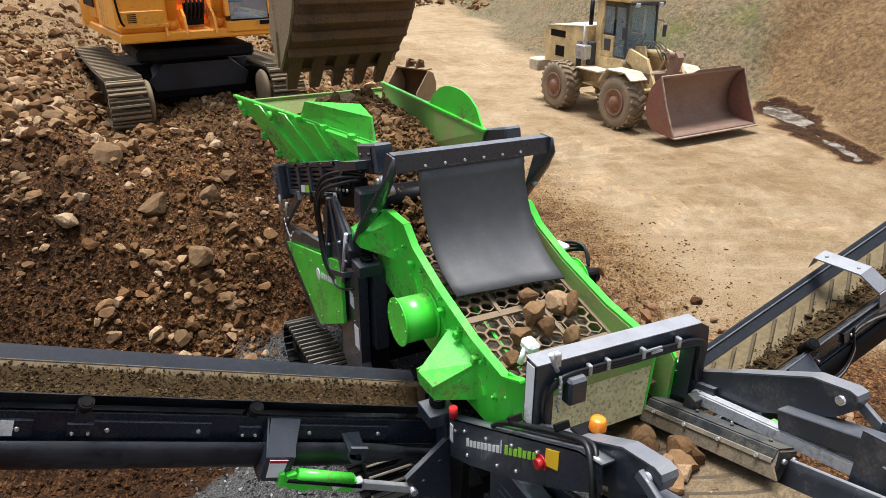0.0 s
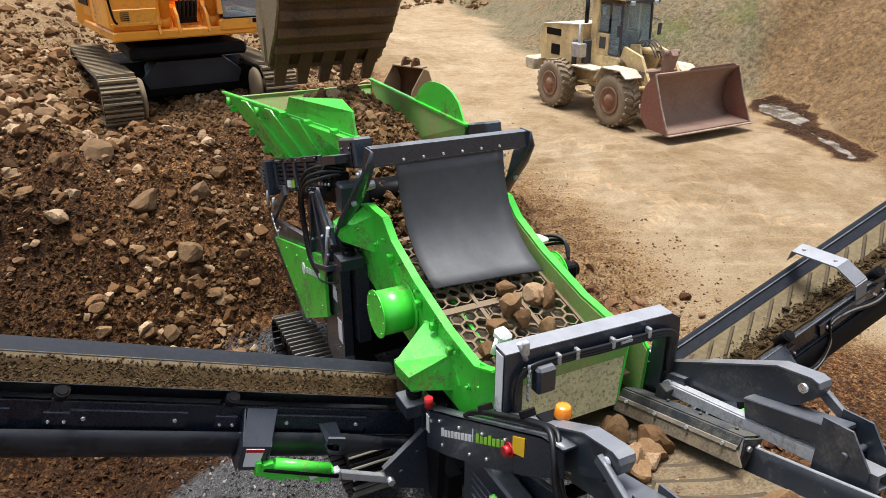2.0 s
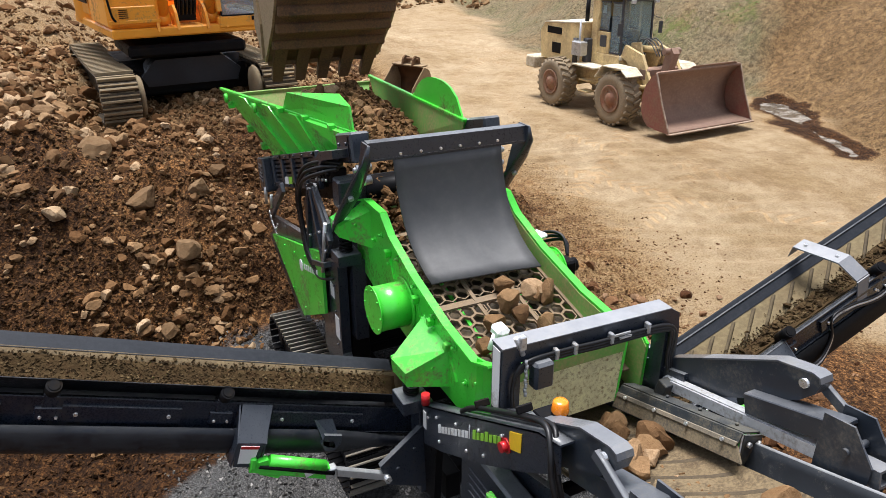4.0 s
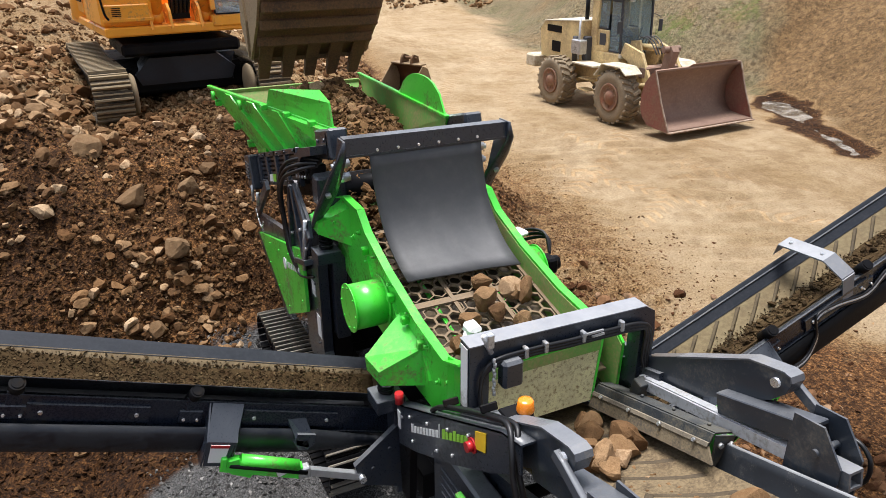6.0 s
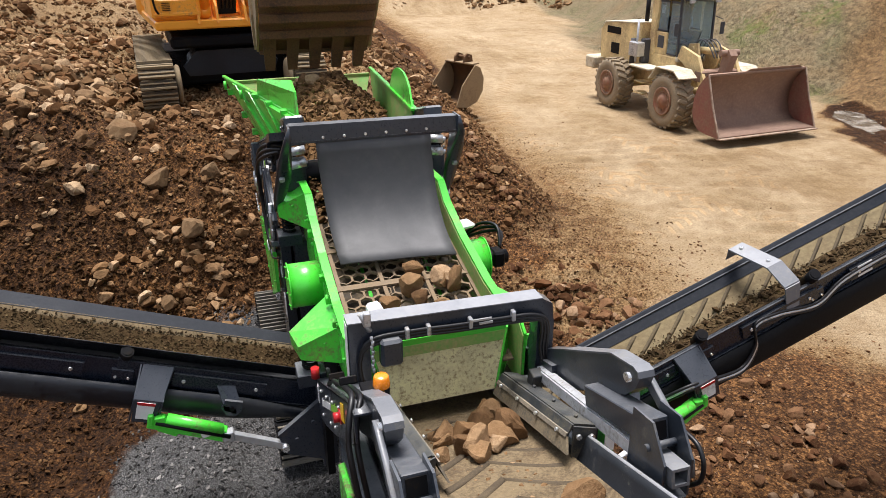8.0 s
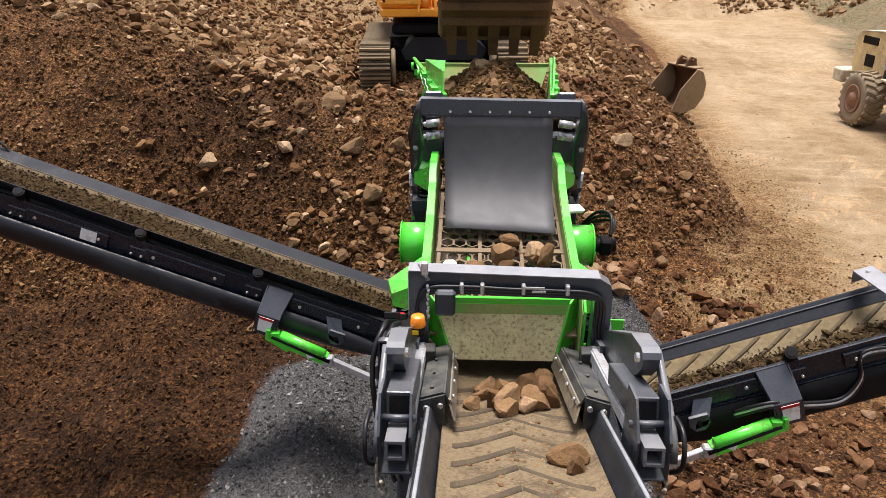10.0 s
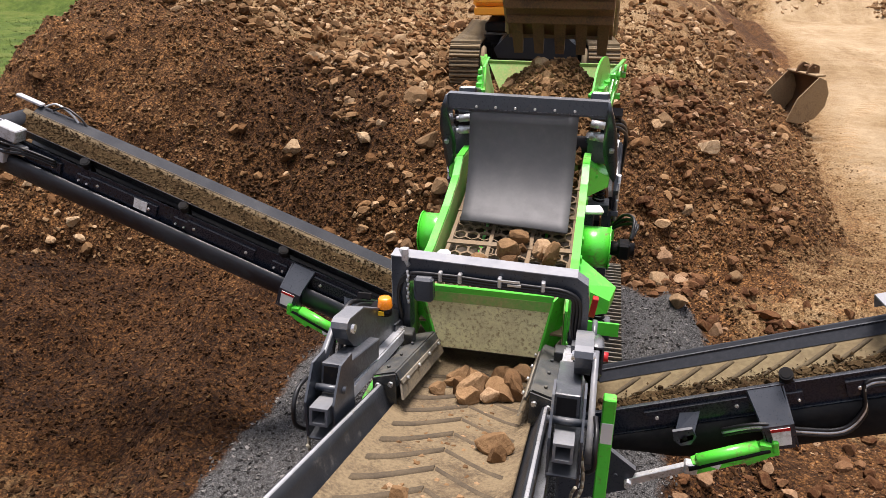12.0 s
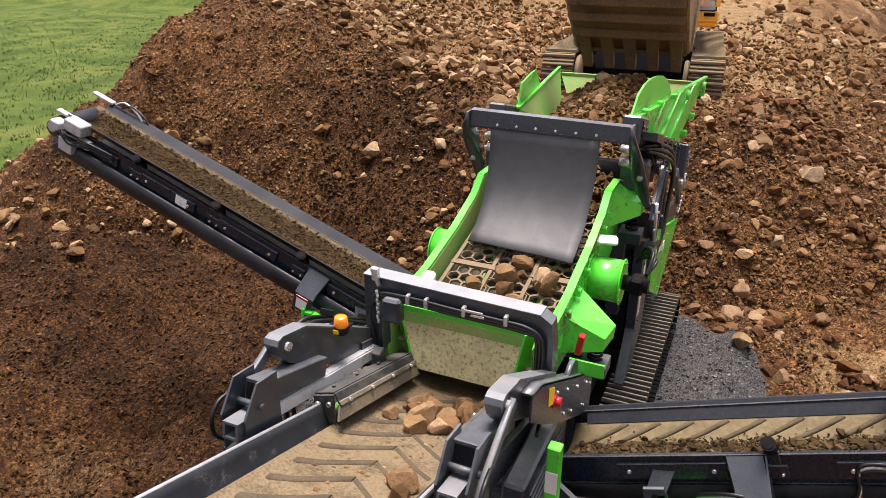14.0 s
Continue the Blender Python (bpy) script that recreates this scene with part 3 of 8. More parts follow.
def stream(x, y):
    """Distance from the trickle at the foot of the brown heap."""
    d = np.full_like(x, 99.0)
    for ax, ay, bx, by, wide in ((18.3, 13.6, 16.9, 11.4, 0.0), (16.9, 11.4, 15.3, 8.3, 0.3)):
        u = np.clip(((x - ax) * (bx - ax) + (y - ay) * (by - ay)) / ((bx - ax) ** 2 + (by - ay) ** 2), 0, 1)
        d = np.minimum(d, np.hypot(x - ax - u * (bx - ax), y - ay - u * (by - ay)) + wide)
    return d + 0.35 * fbm(x * 0.9, y * 0.9, 97, 3)


def height(x, y):
    b = bank(x, y)
    h = (0.2 + 0.58 * ss(18, 32, y)) * ss(5, 11, y + 0.3 * x - 3) * ss(5, 10, x) + 0.03 * fbm(x * 0.5, y * 0.5, 9)
    h = np.maximum(h, b + 0.0)
    brown, grey = spoil_heaps(x, y)
    h = np.maximum(h, np.maximum(brown, grey))
    d2 = y - 44 + 1.5 * fbm(x * 0.1, y * 0.1, 6, 3) - 0.12 * np.clip(x - 20, 0, 60)
    h = np.maximum(h, smin(0.62 * d2, 7 + 0 * x, 2.0))
    # fine soil cone below the head of one belt, grit and rubble below the others
    r = np.hypot(x + 8.4, y - 3.3)
    h = np.maximum(h, 0.75 - 0.42 * r + 0.05 * fbm(x, y, 8))
    r = np.hypot((x + 2.4) * 0.8, y - 0.2)
    h = np.maximum(h, 0.42 - 0.25 * r)
    # pad of grit that the machine stands on
    pad = 0.22 * (1 - ss(1.2, 2.2, np.abs(x))) * ss(-0.5, 0.5, y) * (1 - ss(5.5, 6.5, y))
    h = np.maximum(h, pad)
    h = np.maximum(h, 0.46 * np.exp(-((x + 2.0) / 0.6) ** 2) * ss(-4, -2, y) * (1 - ss(2.8, 3.9, y)) - 0.03)
    # lumps on the loose soil
    loose = ss(0.05, 0.5, b) + 0.75 * (1 - ss(2.5, 4.0, x)) * (y < 7) * (1 - ss(-3.2, -2.6, x) * (1 - ss(1.3, 2.2, x)))
    h = h + np.clip(loose, 0, 1) * (0.12 * fbm(x * 1.3, y * 1.3, 12, 3) + 0.10 * fbm(x * 3.6, y * 3.6, 13, 3))
    # tipped mounds of the fine soil, and the gravel ridge beside the crawler
    mound = (1 - ss(-3.4, -2.9, x)) * (1 - ss(4.5, 6.0, y))
    h = h + mound * (0.30 * fbm(x * 0.75 + 0.4 * y, y * 0.6 - 0.2 * x, 15, 2) + 0.10 * np.abs(fbm(x * 2.2, y * 2.2, 16, 3)))
    crest = np.exp(-((x - 1.95 - 0.10 * (y - 4) + 0.12 * fbm(x, y, 19, 2)) / 0.26) ** 2) * ss(1.5, 2.6, y) * (1 - ss(5.2, 6.2, y))
    h = h + 0.30 * crest
    wet = 1 - ss(0.18, 0.75, stream(x, y))
    h = h * (1 - wet) + 0.06 * wet
    # wheel ruts across the yard
    rut = ss(3.6, 5.0, x) * (1 - ss(9, 12, x)) * ss(3, 5, y) * (1 - ss(14, 18, y))
    h = h + rut * 0.045 * np.sin((x * 0.45 + y) * 9.0 + 2 * fbm(x * 0.4, y * 0.4, 30, 2)) * (fbm(x * 0.25, y * 0.25, 31, 2) > -0.1)
    # ribbed crawler marks in the clay beside the machine
    rib = ss(2.5, 3.0, x) * (1 - ss(4.6, 5.4, x + 0.5 * fbm(x, y, 33, 2))) * ss(3.0, 3.8, y) * (1 - ss(7.0, 8.5, y))
    h = h + rib * (0.040 * np.sin((y + 0.30 * x) * 21.0 + 1.5 * fbm(x * 0.7, y * 0.7, 34, 2)) + 0.05 * fbm(x * 4, y * 4, 35, 3))
    return h


def zones(x, y):
    b = bank(x, y)
    w = 0.8 * fbm(x * 0.45, y * 0.45, 17, 3)
    soil = np.maximum(ss(0.02, 0.35, b), 1 - ss(2.3 + 0.7 * ss(5.5, 6.5, y), 4.0 + 1.2 * ss(5.5, 6.5, y), x + w))
    soil = np.maximum(soil, 0.38 * (1 - ss(4.5, 8.0, x + 1.5 * w)) * (1 - ss(11, 17, y)))
    soil = np.maximum(soil, (1 - 0.22 * ss(2.6, 3.6, x + w)) * (1 - ss(5.5, 8.5, x + 1.2 * w)) * (1 - ss(2.0, 4.2, y + w)))
    soil = np.maximum(soil * (1 - ss(-0.5, 0.3, x - right_toe(y))), 0.12 * ss(-0.2, 0.6, x - right_toe(y)))
    high = ss(9.0, 11.0, y)
    soil = soil * (1 - (0.06 + 0.36 * high + 0.20 * high * ss(-10.0, -6.5, x) + 0.22 * (1 - high) * ss(-5.2, -6.4, x)) * ss(1.5, 2.6, b))
    soil *= 1 - 0.35 * ss(1.5, 3.5, x) * ss(10, 15, y) * (x < 6)
    soil = soil * (1 - 0.5 * ss(40, 46, y))
    soil = soil * (1 - 0.34 * (1 - ss(0.5, 1.7, np.hypot((x - 3.6) * 0.9, (y - 5.5) * 1.0) + 0.6 * w)))
    fringe = (0.50 + 0.18 * w) * (1 - ss(-0.4, 2.4 + 1.2 * ss(14, 9, y), x - bank_edge(y) + 0.9 * w)) * (x > 2) * ss(2.5, 4.5, y)
    soil = np.maximum(soil, fringe)
    bare = 0.5 * (1 - ss(0.5, 1.6, np.hypot((x + 4.9) * 0.8, (y + 0.4) * 1.0) + 0.5 * w))
    soil = soil * (1 - 0.75 * bare)
    grit = np.maximum(ss(-3.2, -2.75, x + 0.22 * w) * (1 - ss(3.0, 4.0, y + 0.3 * w + 0.5 * np.clip(-2.4 - x, 0, 1))) * (x < 1) * ss(-4.5, -3.0, y), (1 - ss(1.3, 2.0, np.abs(x) + 0.3 * w)) * (1 - ss(5.6, 6.6, y)) * ss(-4, -2, y))
    grit = np.maximum(grit, 0.22 * ss(0.3, 3.0, x - right_toe(y)) * ss(9, 13, y))
    grit = np.maximum(grit, 1 - ss(0.35, 1.0, np.hypot((x - 1.75) * 1.1, (y - 4.3) * 0.42) + 0.55 * w))
    turf = ss(0.0, 0.9, -(x + 14.3 + 0.55 * (y - 7) + w)) * (b < 0.4) * ss(-4.0, 1.0, y)
    for px, py, pr in ((19.9, 20.9, 1.6), (18.9, 16.4, 1.3), (21.5, 18.5, 1.8), (24.0, 22.0, 2.5)):
        turf = np.maximum(turf, 0.47 * (1 - ss(0.2, 1.3, np.hypot(x - px, y - py) / pr + 0.4 * w)))
    turf = np.maximum(turf, 0.75 * ss(0.35, 0.6, fbm(x * 0.22, y * 0.22, 40, 3)) * ss(3, 6, x - right_toe(y)) * ss(8, 12, y))
    soil = np.maximum(soil, 0.8 * (1 - ss(0.6, 1.25, stream(x, y))))
    return np.clip(soil, 0, 1), np.clip(grit, 0, 1), np.clip(turf, 0, 1)


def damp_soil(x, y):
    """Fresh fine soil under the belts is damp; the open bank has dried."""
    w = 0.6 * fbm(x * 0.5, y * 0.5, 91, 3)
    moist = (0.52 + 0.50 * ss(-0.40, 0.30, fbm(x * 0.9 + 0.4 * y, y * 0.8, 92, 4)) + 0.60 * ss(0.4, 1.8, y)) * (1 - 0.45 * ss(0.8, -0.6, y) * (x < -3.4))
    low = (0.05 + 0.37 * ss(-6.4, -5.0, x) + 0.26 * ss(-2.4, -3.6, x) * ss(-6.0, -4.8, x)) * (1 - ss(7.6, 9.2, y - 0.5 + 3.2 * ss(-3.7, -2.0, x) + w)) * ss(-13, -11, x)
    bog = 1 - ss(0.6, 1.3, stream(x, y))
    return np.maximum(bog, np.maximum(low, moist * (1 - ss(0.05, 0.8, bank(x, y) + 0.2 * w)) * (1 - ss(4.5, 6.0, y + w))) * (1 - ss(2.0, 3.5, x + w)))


def axis_steps(a, b, step, far):
    mid = np.arange(a, b, step)
    out, d, p = [], step, b
    while p < far:
        out.append(p)
        d *= 1.12
        p += d
    low, d, p = [], step, a - step
    while p > -far:
        low.append(p)
        d *= 1.12
        p -= d
    return np.array(low[::-1] + list(mid) + out)


def build_ground():
    xs, ys = axis_steps(-13.0, 18.5, 0.075, 1500), axis_steps(-3.0, 16.0, 0.075, 1500)
    gx, gy = np.meshgrid(xs, ys)
    gz = height(gx, gy)
    co = np.stack([gx, gy, gz], -1).reshape(-1, 3)
    nx, ny = len(xs), len(ys)
    i = np.arange(nx * ny).reshape(ny, nx)
    quads = np.stack([i[:-1, :-1], i[:-1, 1:], i[1:, 1:], i[1:, :-1]], -1).reshape(-1, 4)
    me = bpy.data.meshes.new("ground")
    me.vertices.add(len(co))
    me.vertices.foreach_set("co", co.ravel())
    me.loops.add(quads.size)
    me.loops.foreach_set("vertex_index", quads.ravel())
    me.polygons.add(len(quads))
    me.polygons.foreach_set("loop_start", np.arange(0, quads.size, 4))
    me.update(calc_edges=True)
    s, g, tu = zones(gx, gy)
    at = me.color_attributes.new("zone", "FLOAT_COLOR", "POINT")
    at.data.foreach_set("color", np.stack([s, g, tu, np.ones_like(s)], -1).astype(np.float32).ravel())
    patch = 0.45 * ss(0.0, 0.55, fbm(gx * 0.35, gy * 0.35, 81, 4)) + 0.5 * ss(0.1, 0.5, fbm(gx * 1.7, gy * 1.7, 82, 3)) * ss(-0.1, 0.3, fbm(gx * 0.2, gy * 0.2, 83, 2))
    spoil_at = me.attributes.new("spoil", "FLOAT", "POINT")
    spoil_at.data.foreach_set("value", ss(-0.6, 0.5, gx - right_toe(gy) + 0.5 * fbm(gx * 0.8, gy * 0.8, 95, 3)).astype(np.float32).ravel())
    brown, grey = spoil_heaps(gx, gy)
    slag_at = me.attributes.new("slag", "FLOAT", "POINT")
    slag_at.data.foreach_set("value", ss(-0.5, 0.5, 0.77 * (gy - 14.8) - 0.64 * (gx - 18.2) + 0.6 * fbm(gx * 0.6, gy * 0.6, 96, 3)).astype(np.float32).ravel())
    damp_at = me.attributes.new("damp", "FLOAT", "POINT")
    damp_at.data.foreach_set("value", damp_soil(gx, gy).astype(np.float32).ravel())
    # two turning circles of wheels, for the tread prints in the yard
    for k, (cx, cy, r) in enumerate(((20.5, 14.0, 12.2), (1.0, 21.0, 14.0))):
        across, along = np.hypot(gx - cx, gy - cy) - r, r * (np.arctan2(gy - cy, cx - gx) if k == 0 else np.arctan2(gy - cy, gx - cx))
        for name, v in (("across", across), ("along", along)):
            me.attributes.new(name + "_" + "ab"[k], "FLOAT", "POINT").data.foreach_set("value", v.astype(np.float32).ravel())
    wear_at = me.attributes.new("wear", "FLOAT", "POINT")
    wear_at.data.foreach_set("value", np.clip(0.5 * patch, 0, 1).astype(np.float32).ravel())
    me.polygons.foreach_set("use_smooth", np.ones(len(quads), bool))
    me.materials.append(GROUND)
    tagged(new("ground", me), "quarry ground of brown loose soil, dry tan yard and grey grit", "ground", kind="structure")


build_ground()


def hull(seed, n=13, flat=0.75):
    """Points and triangles of one angular stone about 1 across."""
    rng = random.Random(seed)
    bm = bmesh.new()
    for _ in range(n):
        v = Vector((rng.gauss(0, 1), rng.gauss(0, 1), rng.gauss(0, 1))).normalized() * rng.uniform(0.38, 0.56)
        bm.verts.new((v.x, v.y * rng.uniform(0.75, 1), v.z * flat))
    bmesh.ops.convex_hull(bm, input=bm.verts[:])
    bmesh.ops.delete(bm, geom=[v for v in bm.verts if not v.link_faces], context="VERTS")
    bmesh.ops.triangulate(bm, faces=bm.faces[:])
    bm.verts.index_update()
    p = np.array([v.co[:] for v in bm.verts])
    f = np.array([[v.index for v in q.verts] for q in bm.faces])
    bm.free()
    return p, f


def broken(seed, cuts=9, flat=0.85):
    """A split stone about 1 across: flat breaks with softened, chipped edges."""
    rng = random.Random(seed)
    bm = bmesh.new()
    bmesh.ops.create_icosphere(bm, subdivisions=2, radius=0.56)
    planes = [(Vector((rng.gauss(0, 1), rng.gauss(0, 1), rng.gauss(0, 1))).normalized(), rng.uniform(0.22, 0.38)) for _ in range(cuts)]
    for v in bm.verts:
        for _ in range(2):
            for n, d in planes:
                over = v.co.dot(n) - d
                if over > 0:
                    v.co -= n * over * 0.94
        v.co *= 1 + 0.05 * noise.noise(v.co * 6 + Vector((seed, 0, 0)))
        v.co.z *= flat
    bm.verts.index_update()
    p = np.array([v.co[:] for v in bm.verts])
    f = np.array([[v.index for v in q.verts] for q in bm.faces])
    bm.free()
    return p, f


HULLS = [hull(k, 14 + k % 6, 0.92) for k in range(14)]
HULLS_SPLIT = [broken(k, 7 + k % 5, 0.72 + 0.05 * (k % 5)) for k in range(18)]
HULLS_CLOD = [hull(300 + k, 12, 0.9) for k in range(12)]
HULLS_SMALL = [hull(200 + k, 7, 0.8) for k in range(10)]


def scatter(name, places, sizes, material, label, category, seed, sink=0.25, hulls=HULLS):
    """Loose stones as one mesh of kind stuff."""
    rng = np.random.default_rng(seed)
    ps, fs, n = [], [], 0
    for (x, y, z), s in zip(places, sizes):
        kit = HULLS_CLOD if hulls is HULLS_SPLIT and s < 0.11 else hulls
        p, f = kit[rng.integers(len(kit))]
        a, tilt = rng.uniform(0, math.tau), rng.uniform(-0.9, 0.9)
        ca, sa, ct, st = math.cos(a), math.sin(a), math.cos(tilt), math.sin(tilt)
        q = p * (s * np.array([1, rng.uniform(0.7, 1), rng.uniform(0.6, 1)]))
        q = np.stack([q[:, 0], q[:, 1] * ct - q[:, 2] * st, q[:, 1] * st + q[:, 2] * ct], 1)
        q = np.stack([q[:, 0] * ca - q[:, 1] * sa + x, q[:, 0] * sa + q[:, 1] * ca + y, q[:, 2] + z + s * (0.5 - sink) * 0.6], 1)
        ps.append(q)
        fs.append(f + n)
        n += len(q)
    me = bpy.data.meshes.new(name)
    me.from_pydata(np.concatenate(ps).tolist(), [], np.concatenate(fs).tolist())
    me.materials.append(material)
    return tagged(new(name, me), label, category, kind="stuff")


def on_ground(n, box, seed, keep=None):
    rng = np.random.default_rng(seed)
    x, y = rng.uniform(box[0], box[2], n), rng.uniform(box[1], box[3], n)
    if keep is not None:
        ok = rng.uniform(0, 1, n) < keep(x, y)
        x, y = x[ok], y[ok]
    return np.stack([x, y, height(x, y)], 1)


def sizes_of(n, seed, lo, hi, power=3.0):
    u = np.random.default_rng(seed).uniform(0, 1, n)
    return lo + (hi - lo) * u ** power


def clear_of_machine(x, y):
    return 1.0 - (np.abs(x) < 1.25) * (y > 0.2) * (y < 6.4)


# ---- the mobile screening machine; its axis is the world's y ----
machine = thing("mobile_screener", (0, 3.3, 0.2), "green and slate-grey tracked screening machine with three conveyors, on grey grit", "screening machine")


def deck_z(y):
    return 2.40 + 0.25 * (y - 0.3)


def crawler(side):
    """One crawler: frame, wheels, and a loop of shoes."""
    x0 = side * 0.97
    y0, y1, zc, r = 2.35, 5.10, 0.53, 0.29
    s = Shape()
    s.box((x0, (y0 + y1) / 2, zc), (0.24, y1 - y0 - 0.1, 0.30))
    s.box((x0 - side * 0.16, (y0 + y1) / 2, zc + 0.02), (0.06, y1 - y0 - 0.5, 0.18))
    frame_ob = part("track_frame", s, DARK, machine)
    for y in (y0, y1):
        w = Shape().cyl((x0 - 0.1, y, zc), (x0 + 0.1, y, zc), r - 0.03, seg=24)
        w.cyl((x0 - 0.16, y, zc), (x0 + 0.16, y, zc), 0.1, seg=16)
        part("track_wheel", w, DARK, frame_ob)
    shoe = Shape()
    shoe.box((0, 0, 0), (0.46, 0.080, 0.03), bevel=0.004)
    shoe.box((0, 0.02, -0.02), (0.16, 0.07, 0.03), bevel=0)
    plain = len(shoe.bm.faces)
    shoe.box((0, -0.006, 0.030), (0.45, 0.020, 0.044), bevel=0.003)
    # plates black under pale ribs: shade of the gaps is in the colour
    me = mesh_of("track_shoe", shoe, DARK, SHOE_GREY, plain)
    straight, turn = y1 - y0, math.pi * r
    total = 2 * straight + 2 * turn
    n = int(total / 0.098)
    for k in range(n):
        d = k * total / n
        if d < straight:
            y, z, a = y0 + d, zc + r, 0.0
        elif d < straight + turn:
            a = -(d - straight) / r
            y, z = y1 + r * math.sin(-a), zc + r * math.cos(a)
        elif d < 2 * straight + turn:
            y, z, a = y1 - (d - straight - turn), zc - r, -math.pi
        else:
            a = -math.pi - (d - 2 * straight - turn) / r
            y, z = y0 + r * math.sin(-a), zc + r * math.cos(a)
        piece("track_shoe", me, Matrix.Translation((x0, y, z)) @ Euler((a, 0, 0)).to_matrix().to_4x4(), frame_ob)


crawler(-1)
crawler(1)

# chassis
s = Shape()
for sx in (-1, 1):
    s.box((sx * 0.58, 3.1, 1.10), (0.14, 4.2, 0.26))
    s.box((sx * 0.62, 3.15, 0.62), (0.28, 0.5, 0.6))
    s.box((sx * 0.70, 3.16, 1.75), (0.20, 0.42, 1.25))
for y in (1.2, 2.4, 3.6, 5.0):
    s.box((0, y, 1.08), (1.1, 0.16, 0.2))
s.box((0, 4.4, 1.55), (1.3, 2.0, 0.75))
s.beam((0, 5.9, 2.35), (0, 3.2, 3.15), 1.1, 0.25)
part("chassis", s, DARK, machine)

# upright posts and feed-side frame plates, slate paint
for sx in (-1, 1):
    s = Shape()
    s.prism([(sx * 0.82, 3.52, 2.30), (sx * 0.82, 2.90, 2.52), (sx * 0.82, 2.92, 1.45), (sx * 0.82, 2.55, 0.95), (sx * 0.82, 3.05, 0.9), (sx * 0.82, 3.55, 1.25)], (sx * 0.10, 0, 0))
    s.bolts([(sx * 0.92, 3.05, z) for z in (1.5, 1.9, 2.2)], (sx, 0, 0))
    post = part("side_post", s, SLATE, machine)
    part("warning_sticker", Shape().box((sx * 0.924, 3.12, 2.12), (0.006, 0.12, 0.16), bevel=0), WHITE, post)
    part("warning_sticker", Shape().box((sx * 0.924, 3.02, 1.72), (0.006, 0.13, 0.26), bevel=0), WHITE, post)

# engine side doors, green, following the slope of the feeder
for sx in (-1, 1):
    s = Shape()
    x = sx * 0.95
    s.prism([(x, 5.60, 1.84), (x, 3.26, 2.50), (x, 3.26, 1.78), (x, 4.22, 1.28)], (sx * 0.035, 0, 0))
    s.bolts([(x + sx * 0.035, y, z) for y, z in ((5.35, 1.84), (4.9, 1.95), (4.4, 2.05), (3.9, 2.2), (3.4, 2.38), (3.4, 1.85), (4.1, 1.45), (4.6, 1.5), (5.0, 1.65))], (sx, 0, 0))
    door = part("engine_door", s, GREEN, machine)
    for k in range(7):
        a = Vector((x + sx * 0.035, 3.99 - 0.085 * k, 2.00 + 0.024 * k))
        part("lettering_bar", Shape().prism([a, a + Vector((0, -0.052, 0.0147)), a + Vector((0, -0.052, 0.0847)), a + Vector((0, 0, 0.07))], (sx * 0.004, 0, 0)), WHITE, door)
    lg = Shape().cyl((x + sx * 0.034, 4.12, 2.0), (x + sx * 0.042, 4.12, 2.0), 0.07, seg=16)
    part("round_sticker", lg, WHITE, door)
    w = Shape().box((sx * 0.76, 4.3, 1.30), (0.10, 2.6, 0.10), rot=(-14, 0, 0))
    w.prism([(sx * 0.90, 5.95, 1.70), (sx * 0.90, 5.62, 1.90), (sx * 0.90, 4.2, 1.2), (sx * 0.90, 4.5, 1.1)], (sx * 0.05, 0, 0))
    part("sill", w, SLATE, machine)

